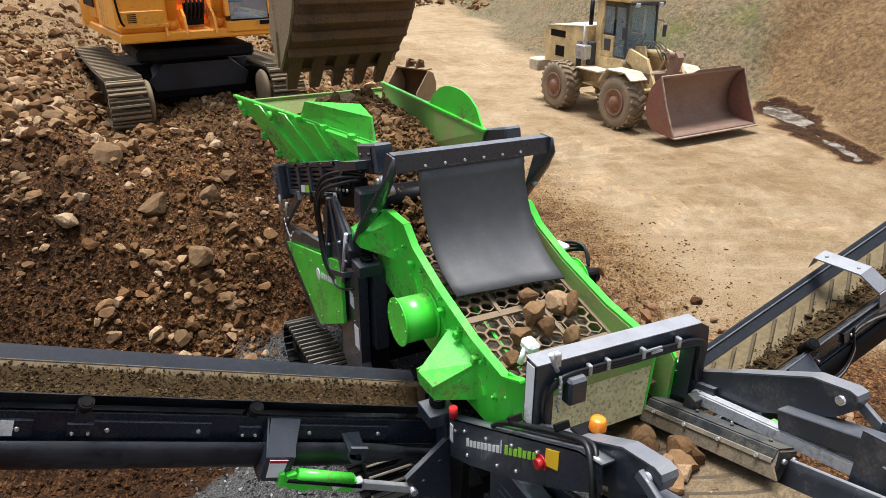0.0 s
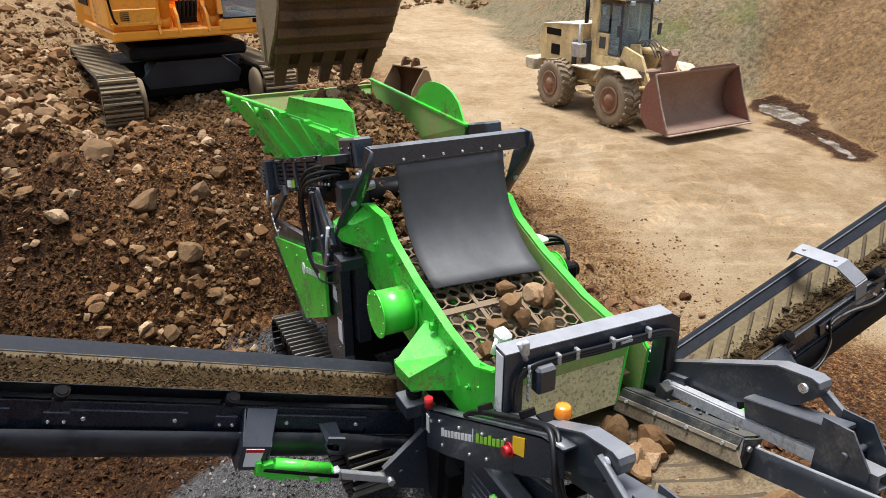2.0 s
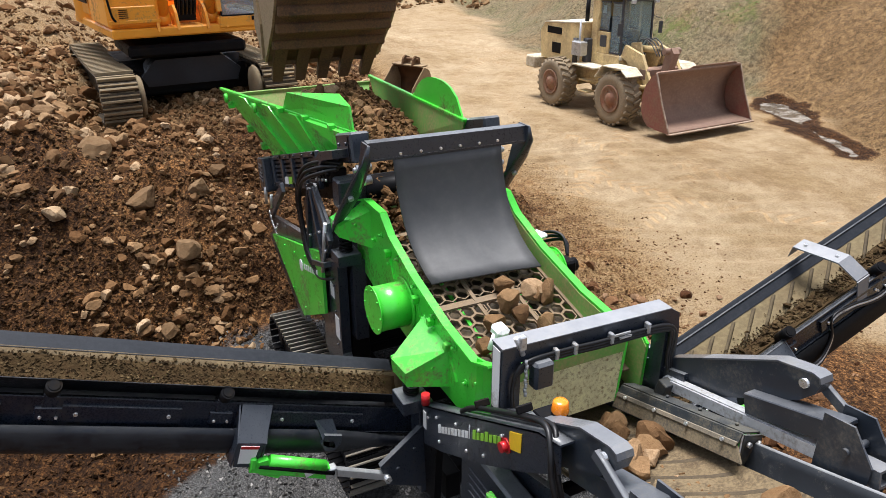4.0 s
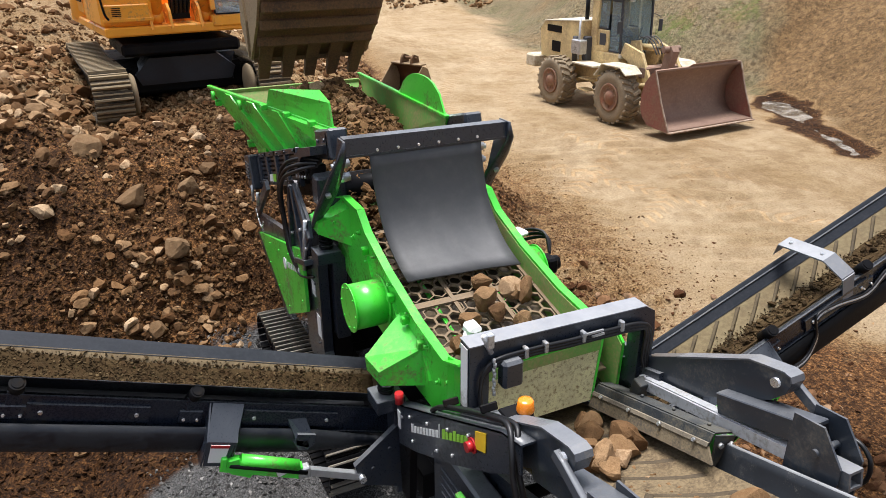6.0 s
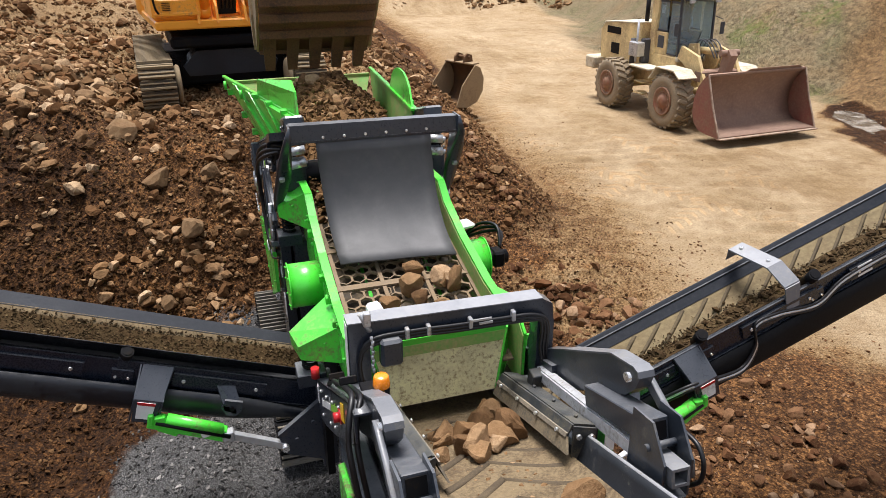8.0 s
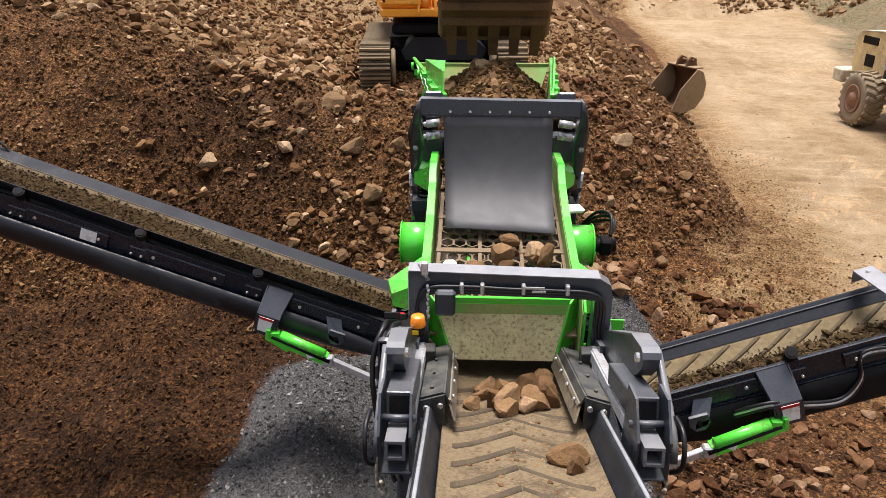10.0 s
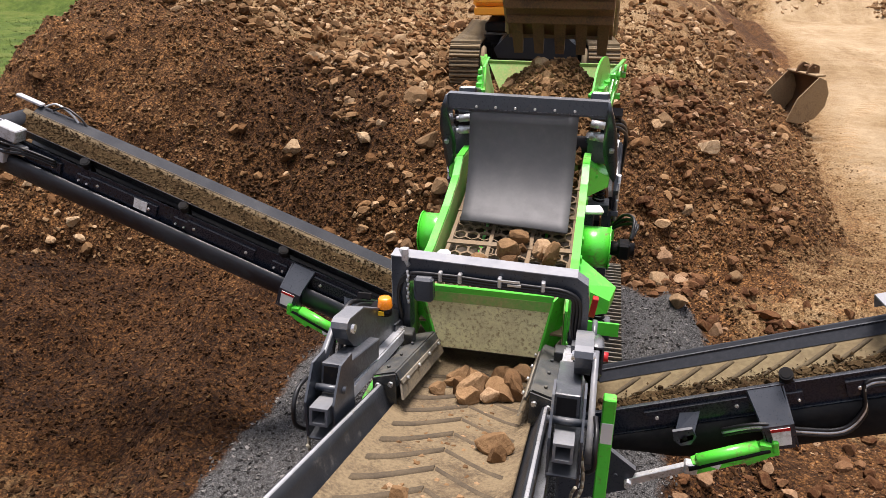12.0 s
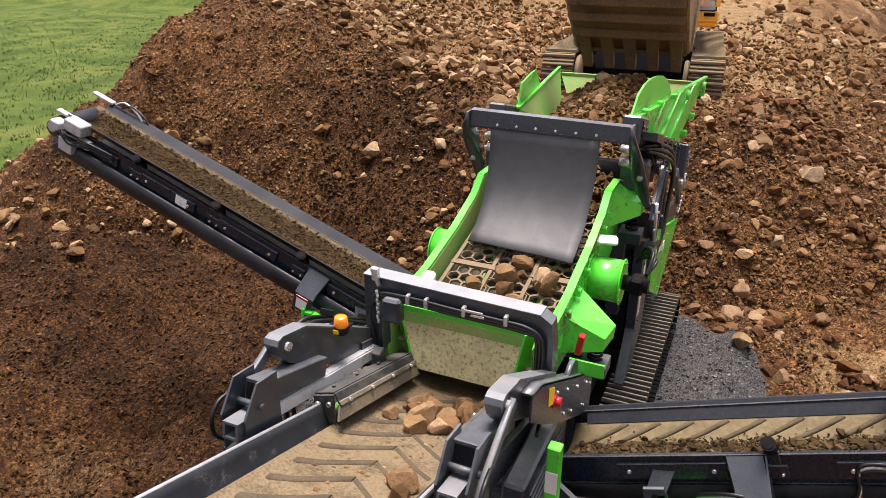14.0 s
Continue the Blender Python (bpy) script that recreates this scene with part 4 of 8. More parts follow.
# louvred covers along the feeder
for sx in (-1, 1):
    s = Shape()
    x = sx * 0.86
    top0, top1 = Vector((x, 5.72, 2.88)), Vector((x, 3.55, 3.50))
    d = (top1 - top0).normalized()
    up = Vector((0, -d.z, d.y)) * (1 if d.y > 0 else -1)
    rows_n = 5
    ln = (top1 - top0).length
    s.beam(top0 - up * 0.03, top1 - up * 0.03, 0.05, 0.06)
    s.beam(top0 - up * 0.37, top1 - up * 0.37, 0.05, 0.06)
    for k in range(5):
        c = top0 + d * (0.04 + k * (ln - 0.08) / 4)
        s.beam(c, c - up * 0.40, 0.05, 0.10, up=(0, d.y, d.z))
    s.bolts([top0 + d * (0.05 + k * 0.42) + Vector((sx * 0.025, 0, 0)) - up * 0.03 for k in range(6)] +
            [top0 + d * (0.05 + k * 0.42) + Vector((sx * 0.025, 0, 0)) - up * 0.37 for k in range(6)], (sx, 0, 0))
    cover = part("louvre_frame", s, SLATE, machine)
    for k in range(rows_n):
        lv = Shape().beam(top0 - up * (0.09 + 0.055 * k) + Vector((-sx * 0.01, 0, 0)), top1 - up * (0.09 + 0.055 * k) + Vector((-sx * 0.01, 0, 0)), 0.012, 0.028, bevel=0)
        part("louvre", lv, SLATE, cover)
    bk = Shape().beam(top0 - up * 0.2 - Vector((sx * 0.06, 0, 0)), top1 - up * 0.2 - Vector((sx * 0.06, 0, 0)), 0.03, 0.36, bevel=0)
    part("radiator_core", bk, DARK, cover)
    bx = Shape().box((sx * 0.88, 5.92, 2.58), (0.20, 0.36, 0.46), rot=(-15, 0, 0), bevel=0.02)
    for k in range(5):
        bx.box((sx * 0.985, 5.95, 2.50 + 0.05 * k), (0.012, 0.2, 0.02), bevel=0)
    part("end_cap", bx, SLATE, machine)
    bx = Shape().box((sx * 0.69, 2.88, 3.68), (0.19, 0.46, 0.28), rot=(-14, 0, 0), bevel=0.02)
    bx.bolts([(sx * 0.787, 3.02, 3.68), (sx * 0.787, 2.80, 3.74)], (sx, 0, 0), r=0.022)
    box_ob = part("corner_box", bx, SLATE, machine)
    part("corner_seam", Shape().box((sx * 0.787, 2.72, 3.70), (0.008, 0.012, 0.24), rot=(-14, 0, 0), bevel=0), DARK, box_ob)
    hood = [(3.46, 3.40), (3.22, 3.58), (2.78, 3.70), (2.78, 3.62), (3.14, 3.51), (3.32, 3.36)]
    wd = Shape().prism([(sx * 0.93, y, z) for y, z in hood], (-sx * 0.18, 0, 0))
    part("corner_hood", wd, SLATE, machine)
    tag_at = Vector((sx * 0.888, 4.95, 2.73))
    part("lettering_bar", Shape().prism([tag_at, tag_at + Vector((0, -0.18, 0.052)), tag_at + Vector((0, -0.18, 0.142)), tag_at + Vector((0, 0, 0.09))], (sx * 0.004, 0, 0)), WHITE, cover)
    tag_at = Vector((sx * 0.888, 4.75, 2.788))
    part("lettering_bar", Shape().prism([tag_at, tag_at + Vector((0, -0.16, 0.046)), tag_at + Vector((0, -0.16, 0.136)), tag_at + Vector((0, 0, 0.09))], (sx * 0.004, 0, 0)), LIME, cover)

# folding leg, hoses and latch beside the feeder
for sx in (-1, 1):
    s = Shape()
    leg = [(3.64, 3.14), (3.46, 3.19), (3.02, 2.90), (2.96, 2.74), (3.20, 2.46), (3.44, 2.30), (3.84, 2.24), (3.88, 2.84)]
    s.prism([(sx * 0.92, y, z) for y, z in leg], (sx * 0.03, 0, 0))
    s.beam((sx * 0.965, 3.52, 3.12), (sx * 0.965, 3.22, 2.40), 0.05, 0.06)
    s.beam((sx * 0.965, 3.58, 3.10), (sx * 0.965, 3.74, 2.30), 0.05, 0.06)
    s.beam((sx * 0.955, 3.46, 3.14), (sx * 0.955, 3.00, 2.70), 0.04, 0.10)
    s.box((sx * 0.95, 3.35, 2.34), (0.10, 0.50, 0.06), rot=(-18, 0, 0))
    leg_ob = part("folding_leg", s, SLATE, machine)
    for y, z in ((3.60, 2.95), (3.28, 2.72), (3.05, 2.80), (3.66, 2.55), (3.40, 2.42), (3.10, 2.58)):
        part("leg_bolt", Shape().bolts([(sx * 0.955, y, z)], (sx, 0, 0), r=0.02, h=0.03), BOLT, leg_ob)
    s = Shape().cyl((sx * 0.97, 3.04, 2.90), (sx * 0.97, 3.26, 2.28), 0.022, seg=12)
    part("gas_strut", s, ZINC, leg_ob)
    s = Shape()
    s.prism([(sx * 0.88, 5.9, 2.02), (sx * 0.88, 5.3, 2.15), (sx * 0.88, 3.3, 2.55), (sx * 0.88, 3.3, 2.40), (sx * 0.88, 5.7, 1.82)], (sx * 0.06, 0, 0))
    s.beam((sx * 0.95, 5.75, 2.05), (sx * 0.95, 4.85, 2.72), 0.05, 0.12)
    part("brace", s, SLATE, machine)
    for k in range(3):
        h = Shape()
        o = 0.045 * k
        h.hose([(sx * (0.78 + o / 2), 2.98, 3.50 - o / 2), (sx * (0.92 + o / 3), 3.28 - o, 3.46 - o), (sx * (1.0 + o / 4), 3.66 - o, 3.28 - o), (sx * 1.02, 3.88 - o, 2.95), (sx * 1.0, 3.90 - o, 2.62), (sx * 0.99, 3.78 - o, 2.28 + o / 2), (sx * 0.96, 3.42, 2.18 + o / 2), (sx * 0.86, 3.00, 2.36 + o / 3)], 0.021)
        part("hydraulic_hose", h, HOSE, machine)
    h = Shape().hose([(sx * 0.98, 3.70, 2.24), (sx * 0.99, 3.45, 2.16), (sx * 0.98, 3.20, 2.22), (sx * 0.94, 3.0, 2.30)], 0.012)
    part("steel_pipe", h, HOSE, machine)
    for k in range(2):
        v = Shape().cyl((sx * 0.62, 2.62, 3.56 - 0.13 * k), (sx * 0.76, 2.62, 3.54 - 0.13 * k), 0.042, seg=14)
        v.cyl((sx * 0.76, 2.62, 3.54 - 0.13 * k), (sx * 0.79, 2.62, 3.536 - 0.13 * k), 0.026, seg=10)
        part("hydraulic_fitting", v, ZINC, machine, "bright metal hydraulic fitting")
    v = Shape()
    for k in range(4):
        v.box((sx * 0.80, 3.42 - 0.115 * k, 3.28 + 0.03 * k), (0.16, 0.095, 0.15), bevel=0.012)
        v.cyl((sx * 0.88, 3.42 - 0.115 * k, 3.30 + 0.03 * k), (sx * 0.92, 3.42 - 0.115 * k, 3.30 + 0.03 * k), 0.025, seg=8)
    valve = part("valve_block", v, DARK, machine, "black hydraulic valve block")
    for k in range(4):
        part("valve_cap", Shape().cyl((sx * 0.915, 3.42 - 0.115 * k, 3.24 + 0.03 * k), (sx * 0.93, 3.42 - 0.115 * k, 3.24 + 0.03 * k), 0.016, seg=8), ZINC, valve)
    v = Shape()
    v.box((sx * 0.72, 2.95, 3.22), (0.30, 0.22, 0.3), bevel=0.02)
    part("gearbox", v, SLATE, machine)
    for k in range(9):
        a = k * 0.35
        c = Shape().cyl((sx * 1.0, 5.55 - 0.05 * k, 2.20 - 0.16 * math.sin(a)), (sx * 1.0, 5.52 - 0.05 * k, 2.18 - 0.16 * math.sin(a + 0.2)), 0.010, seg=6)
        part("chain_link", c, ZINC, machine)
    c = Shape().cyl((sx * 0.98, 5.75, 2.45), (sx * 0.98, 5.80, 2.22), 0.022, seg=8)
    part("latch", c, ZINC, machine)
    part("latch", Shape().cyl((sx * 0.98, 5.42, 2.45), (sx * 0.98, 5.48, 2.26), 0.022, seg=8), ZINC, machine)

# hopper: two folding wings, a rear door and the feeder belt
LT, LB = (-1.21, 6.90, 3.58), (-0.58, 3.02, 3.76)
RT, RB = (0.98, 6.92, 3.58), (0.58, 3.04, 3.76)


def lerp(a, b, u):
    return Vector(a) * (1 - u) + Vector(b) * u


for sx, top0, top1 in ((-1, LT, LB), (1, RT, RB)):
    low0, low1 = (sx * 0.80, 5.72, 2.86), (sx * 0.60, 3.15, 3.56)
    s = Shape()
    s.prism([top0, top1, low1, low0], (sx * 0.012, 0, 0.0))
    wing = part("hopper_wing", s, GREEN, machine)
    inner = Shape().prism([Vector(p) - Vector((sx * 0.006, 0, 0)) for p in (top0, top1, low1, low0)], (-sx * 0.006, 0, 0.0))
    part("wing_inner_face", inner, GREEN_DIRTY, wing)
    face = (Vector(top1) - Vector(top0)).cross(Vector(low0) - Vector(top0)).normalized()
    face *= 1 if face.x * sx > 0 else -1
    for u in (0.20, 0.40, 0.60):
        rib = Shape().prism([lerp(top0, top1, u), lerp(top0, top1, u + 0.05), lerp(low0, low1, u + 0.07), lerp(low0, low1, u + 0.02)], face * 0.045)
        part("wing_rib", rib, GREEN, wing)
    rib = Shape().prism([lerp(top0, top1, 0.72), lerp(top0, top1, 0.99), lerp(low0, low1, 0.99)], face * 0.07)
    part("wing_gusset", rib, GREEN, wing)
    rib = Shape().beam(lerp(low0, low1, 0.0) + face * 0.03, lerp(low0, low1, 0.98) + face * 0.03, 0.06, 0.03)
    part("wing_base", rib, GREEN, wing)
    r = Shape()
    r.beam(top0, top1, 0.05, 0.035)
    part("wing_rim", r, GREEN, wing)
    for u, up in ((0.08, -0.09), (0.34, -0.09)):
        lug = Shape()
        p = lerp(top0, top1, u) + Vector((sx * 0.05, 0, up))
        lug.lathe([(0.030, -0.02), (0.062, -0.02), (0.062, 0.02), (0.030, 0.02)], Matrix.Translation(p) @ Euler((0, radians(90), 0)).to_matrix().to_4x4(), 16)
        part("lifting_eye", lug, GREEN, wing)
    ext = Shape()
    a, b2 = lerp(top0, top1, 0.55), lerp(top0, top1, 0.98)
    n = Vector((sx * 0.02, 0, 0))
    fan = [0.0, 0.16, 0.25, 0.30, 0.32, 0.325, 0.315, 0.28, 0.20, 0.0]
    if sx > 0:
        ext.prism([a.lerp(b2, k / 9) + Vector((0, 0, fan[k])) for k in range(10)], n)
    else:
        ext.prism([a, a + Vector((0, -0.25, 0.24)), b2 + Vector((0, 0.42, 0.30)), b2 + Vector((0, 0.08, 0.24)), b2], n)
    part("wing_extension", ext, GREEN, wing)
    for u in (0.55, 0.72, 0.88):
        part("hinge_block", Shape().box(lerp(top0, top1, u) + Vector((sx * 0.05, 0, 0.0)), (0.07, 0.09, 0.06)), GREEN, wing)
    for u in (0.25, 0.6, 0.85):
        part("edge_block", Shape().box(lerp(top0, low0, u) + Vector((sx * 0.04, 0.02, 0)), (0.08, 0.10, 0.08)), GREEN, wing)
    tag = Shape().prism([low0, lerp(low0, low1, 0.15), lerp(low0, low1, 0.15) + Vector((sx * 0.06, 0, 0.03)), Vector(low0) + Vector((sx * 0.06, 0, 0.03))], (0, 0, 0.05))
    part("wing_foot", tag, GREEN, wing)
s = Shape()
s.prism([(-1.15, 6.80, 3.50), (0.94, 6.82, 3.50), (0.66, 6.2, 2.85), (-0.72, 6.2, 2.85)], (0, 0.015, 0))
s.beam((-1.15, 6.80, 3.50), (0.94, 6.82, 3.50), 0.05, 0.05)
part("hopper_rear_door", s, GREEN_DIRTY, machine)
s = Shape().prism([(-0.62, 5.95, 2.70), (0.62, 5.95, 2.70), (0.60, 2.95, 3.32), (-0.60, 2.95, 3.32)], (0, 0, -0.03))
s.cyl((-0.6, 2.92, 3.22), (0.6, 2.92, 3.22), 0.11, seg=20)
part("feeder_belt", s, DARK, machine)
s = Shape().beam((-0.56, 2.70, 3.06), (0.52, 2.70, 3.06), 0.05, 0.08)
part("feeder_lip", s, GREEN_DIRTY, machine)

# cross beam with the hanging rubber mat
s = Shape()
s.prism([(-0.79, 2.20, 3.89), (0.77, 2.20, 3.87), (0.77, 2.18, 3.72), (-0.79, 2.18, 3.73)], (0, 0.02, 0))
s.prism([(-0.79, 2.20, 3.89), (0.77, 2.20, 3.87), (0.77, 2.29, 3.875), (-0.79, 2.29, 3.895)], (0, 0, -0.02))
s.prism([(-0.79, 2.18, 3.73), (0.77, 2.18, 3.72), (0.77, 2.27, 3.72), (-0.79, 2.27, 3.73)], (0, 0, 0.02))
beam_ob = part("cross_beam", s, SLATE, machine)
for k in range(6):
    part("beam_bolt", Shape().bolts([(-0.50 + 0.193 * k, 2.185, 3.77)], (0, -1, 0.1), r=0.015), BOLT, beam_ob)
for sx in (-1, 1):
    s = Shape()
    x = 0.77 if sx > 0 else -0.79
    # a twisted plate that narrows to its foot
    leg = [(2.17, 3.88, 0.79, 0.81), (2.18, 3.74, 0.785, 0.86), (2.34, 3.54, 0.78, 0.905), (2.54, 3.32, 0.78, 0.925), (2.72, 3.12, 0.82, 0.945), (2.88, 2.94, 0.88, 0.95), (2.95, 2.86, 0.925, 0.935)]
    off = 0.0 if sx < 0 else -0.02
    s.sheet([[(sx * (a + (b_ - a) * k / 3 + off), y, z) for k in range(4)] for y, z, a, b_ in leg], 0.022 * sx)
    s.prism([(x, 2.17, 3.88), (x, 2.32, 3.88), (x, 2.44, 3.60), (x, 2.54, 3.32), (x, 2.34, 3.54), (x, 2.19, 3.74)], (sx * 0.015, 0, 0))
    leg_ob = part("beam_leg", s, SLATE, beam_ob)
    part("leg_eye", Shape().cyl((sx * (0.87 + off), 2.50, 3.33), (sx * (0.87 + off), 2.475, 3.31), 0.026, seg=16), BARE, leg_ob)
prof = [(2.20, 3.74), (2.185, 3.62), (2.16, 3.50), (2.125, 3.38), (2.08, 3.265), (2.02, 3.155), (1.945, 3.055), (1.855, 2.97), (1.75, 2.90), (1.635, 2.845), (1.515, 2.80)]
s = Shape()
rows_m = []
for k, (y, z) in enumerate(prof):
    u = k / (len(prof) - 1)
    x0, x1 = -0.57 + 0.05 * u, 0.505 + 0.005 * u
    rows_m.append([(x0 + (x1 - x0) * j / 10, y - 0.07 * u * (j / 10) ** 2 + 0.02 * math.sin(j * 0.8 + 2 * u) * u, z + 0.012 * math.sin(j * 0.6) * u) for j in range(11)])
s.sheet(rows_m, 0.012)
part("rubber_mat", s, RUBBER, machine, "dark grey hanging rubber curtain mat")

# screen box: side plates with flanges, drums, brackets and bolts
for sx in (-1, 1):
    nudge = Matrix.Translation((-0.055 if sx > 0 else 0.0, 0, 0))

    def side_part(name, shape, material, parent):
        return part(name, shape, material, parent, m=nudge)

    x = sx * 0.64
    out = [(2.98, 3.12), (2.62, 3.24), (2.22, 3.24), (2.03, 3.09), (1.57, 2.92), (0.95, 2.76), (0.48, 2.70), (0.24, 2.80), (0.12, 2.70), (0.14, 2.28), (0.45, 2.10), (1.10, 2.10), (1.9, 2.22), (2.6, 2.35), (3.02, 2.45)]
    s = Shape().prism([(x, y, z) for y, z in out], (sx * 0.02, 0, 0))
    plate = side_part("side_plate", s, GREEN, machine)
    inner = Shape().prism([(x - sx * 0.004, y, z - (0.02 if z > 2.6 else 0)) for y, z in out], (-sx * 0.006, 0, 0))
    side_part("inner_lining", inner, GREEN_DIRTY, plate)
    f = Shape()
    edge = out[:8]
    for (ya, za), (yb, zb) in zip(edge, edge[1:]):
        f = Shape().beam((x + sx * 0.03, ya, za), (x + sx * 0.03, yb, zb), 0.07, 0.016, bevel=0)
        side_part("top_flange", f, GREEN, plate)
    d = Shape()
    c0, c1 = Vector((sx * 0.66, 1.78, 2.55)), Vector((sx * 0.955, 1.78, 2.55))
    d.cyl(c0, c1, 0.20, seg=32)
    d.cyl(c1, c1 + Vector((sx * 0.012, 0, 0)), 0.215, seg=32)
    d.cyl(c0 + Vector((sx * 0.004, 0, 0)), c0 + Vector((sx * 0.02, 0, 0)), 0.235, seg=32)
    drum = side_part("exciter_drum", d, GREEN, machine)
    bl = Shape().bolts([c1 + Vector((sx * 0.01, 0.185 * math.cos(a), 0.185 * math.sin(a))) for a in [k * math.tau / 8 for k in range(8)]], (sx, 0, 0), r=0.012, h=0.012)
    side_part("drum_bolts", bl, GREEN, drum)
    # brackets and spring seats at both ends of the plate
    for top, front, lip, spring in (
            ([(0.66, 3.0, 3.13), (0.66, 2.58, 3.12), (0.91, 2.80, 2.93), (0.92, 3.02, 2.95)], [(0.66, 2.58, 3.12), (0.91, 2.80, 2.93), (0.90, 2.79, 2.83), (0.66, 2.56, 2.76)],
             [(0.91, 2.80, 2.93), (0.92, 3.02, 2.95), (0.92, 3.02, 2.85), (0.91, 2.80, 2.83)], (0.82, 2.90, 2.84)),
            ([(0.66, 1.38, 2.62), (0.66, 0.93, 2.53), (0.99, 1.02, 2.35), (1.04, 1.19, 2.41)], [(0.66, 0.93, 2.53), (0.99, 1.02, 2.35), (0.98, 1.02, 2.24), (0.66, 0.90, 2.22)],
             [(0.99, 1.02, 2.35), (1.04, 1.19, 2.41), (1.03, 1.19, 2.30), (0.98, 1.02, 2.24)], (0.90, 1.13, 2.30))):
        br = Shape()
        br.prism([(sx * px, py, pz) for px, py, pz in top], (0, 0, 0.014))
        br.prism([(sx * px, py, pz) for px, py, pz in front], (0, 0.014, 0))
        br.prism([(sx * px, py, pz) for px, py, pz in lip], (-sx * 0.014, 0, 0))
        br.prism([(sx * px, py + 0.30, pz) for px, py, pz in front], (0, 0.014, 0))
        br.bolts([(sx * 0.78, (front[0][1] + front[1][1]) / 2 - 0.004, (front[0][2] + front[2][2]) / 2)], (0, -1, 0), r=0.02)
        side_part("spring_bracket", br, GREEN, plate)
        px, py, pz = spring
        sp = Shape()
        turns = 5
        sp.hose([(sx * px + 0.06 * math.cos(k * 1.2566), py + 0.06 * math.sin(k * 1.2566), pz - 0.20 * k / (turns * 5)) for k in range(turns * 5 + 1)], 0.013, seg=6, steps=2)
        side_part("coil_spring", sp, DARK, machine)
        seat_s = Shape().box((sx * px, py, pz - 0.27), (0.24, 0.24, 0.12))
        seat_s.box((sx * (px - 0.10), py, pz - 0.75), (0.14, 0.18, 0.9))
        side_part("spring_seat", seat_s, SLATE, machine)
    for k in range(15):
        y = 2.85 - 0.185 * k
        z = deck_z(y) + (0.10 if k % 2 else -0.06)
        bl = Shape().cyl((x + sx * 0.02, y, z), (x + sx * 0.06, y, z), 0.016, seg=6)
        bl.cyl((x + sx * 0.02, y, z), (x + sx * 0.032, y, z), 0.032, seg=6)
        side_part("plate_bolt", bl, GREEN, plate)
    for y, z in ((1.5, 2.72), (1.2, 2.66), (0.9, 2.60), (2.1, 2.9)):
        bl = Shape().box((x + sx * 0.05, y, z), (0.06, 0.05, 0.07), rot=(15, 0, 0))
        bl.beam((x + sx * 0.03, y, z - 0.06), (x + sx * 0.03, y - 0.12, z - 0.26), 0.02, 0.03, bevel=0)
        side_part("screen_tensioner", bl, GREEN, plate)
    st = Shape().prism([(x + sx * 0.023, 1.22, 2.52), (x + sx * 0.023, 1.12, 2.52), (x + sx * 0.023, 1.06, 2.30), (x + sx * 0.023, 1.16, 2.30)], (sx * 0.004, 0, 0))
    side_part("plate_sticker", st, WHITE, plate)
m_ = Shape()
m_.cyl((0.90, 1.78, 2.55), (1.14, 1.78, 2.55), 0.07, seg=16)
m_.box((1.04, 1.78, 2.55), (0.12, 0.18, 0.16), bevel=0.02)
motor = part("drive_motor", m_, DARK, machine)
for k in range(3):
    h = Shape().hose([(1.10, 1.85, 2.62), (1.12 + 0.02 * k, 2.0, 2.78 - 0.03 * k), (1.02, 2.25, 2.72 - 0.05 * k), (0.9, 2.6, 2.4)], 0.016)
    part("motor_hose", h, HOSE, motor)
w = Shape().box((0.72, 1.86, 2.90), (0.19, 0.16, 0.05), rot=(0, 0, 12), bevel=0.02)
part("white_guard", w, WHITE, machine, "white plastic guard cap")

# hexagon screen panels
PITCH = 0.118
R_OUT = PITCH / math.sqrt(3)
slope = Matrix.Rotation(math.atan(0.25), 4, "X")
for pi in range(3):
    for pj in range(5):
        s = Shape()
        bm = s.bm
        x0 = -0.56 + pi * 0.375
        y0 = 0.34 + pj * 0.52
        for r_ in range(4):
            for q in range(3):
                cx = x0 + 0.0585 + q * PITCH + (0.5 * PITCH if r_ % 2 else 0.0)
                cy = y0 + 0.085 + r_ * R_OUT * 1.5
                ro, ri = [], []
                for k in range(6):
                    a = radians(30 + 60 * k)
                    ro.append((cx + R_OUT * math.cos(a), cy + R_OUT * math.sin(a)))
                    ri.append((cx + R_OUT * 0.83 * math.cos(a), cy + R_OUT * 0.83 * math.sin(a)))
                vo = [bm.verts.new((px, py, deck_z(py))) for px, py in ro]
                vi = [bm.verts.new((px, py, deck_z(py))) for px, py in ri]
                vl = [bm.verts.new((px, py, deck_z(py) - 0.022)) for px, py in ri]
                for k in range(6):
                    j = (k + 1) % 6
                    bm.faces.new((vo[k], vo[j], vi[j], vi[k]))
                    bm.faces.new((vi[k], vi[j], vl[j], vl[k]))
        bmesh.ops.remove_doubles(bm, verts=bm.verts[:], dist=0.002)
        part("hex_screen_panel", s, SCREEN, machine)
s = Shape()
for pj in range(6):
    y = 0.30 + pj * 0.52
    s.beam((-0.6, y, deck_z(y) + 0.004), (0.57, y, deck_z(y) + 0.004), 0.09, 0.016, bevel=0)
for pi in range(4):
    x = -0.575 + pi * 0.380
    s.beam((x, 0.3, deck_z(0.3) + 0.006), (x, 2.95, deck_z(2.95) + 0.006), 0.035, 0.016, bevel=0)
part("deck_frame", s, SCREEN, machine)
s = Shape()
s.cyl((-0.63, 1.18, deck_z(1.18) - 0.22), (0.63, 1.18, deck_z(1.18) - 0.22), 0.04, seg=14)
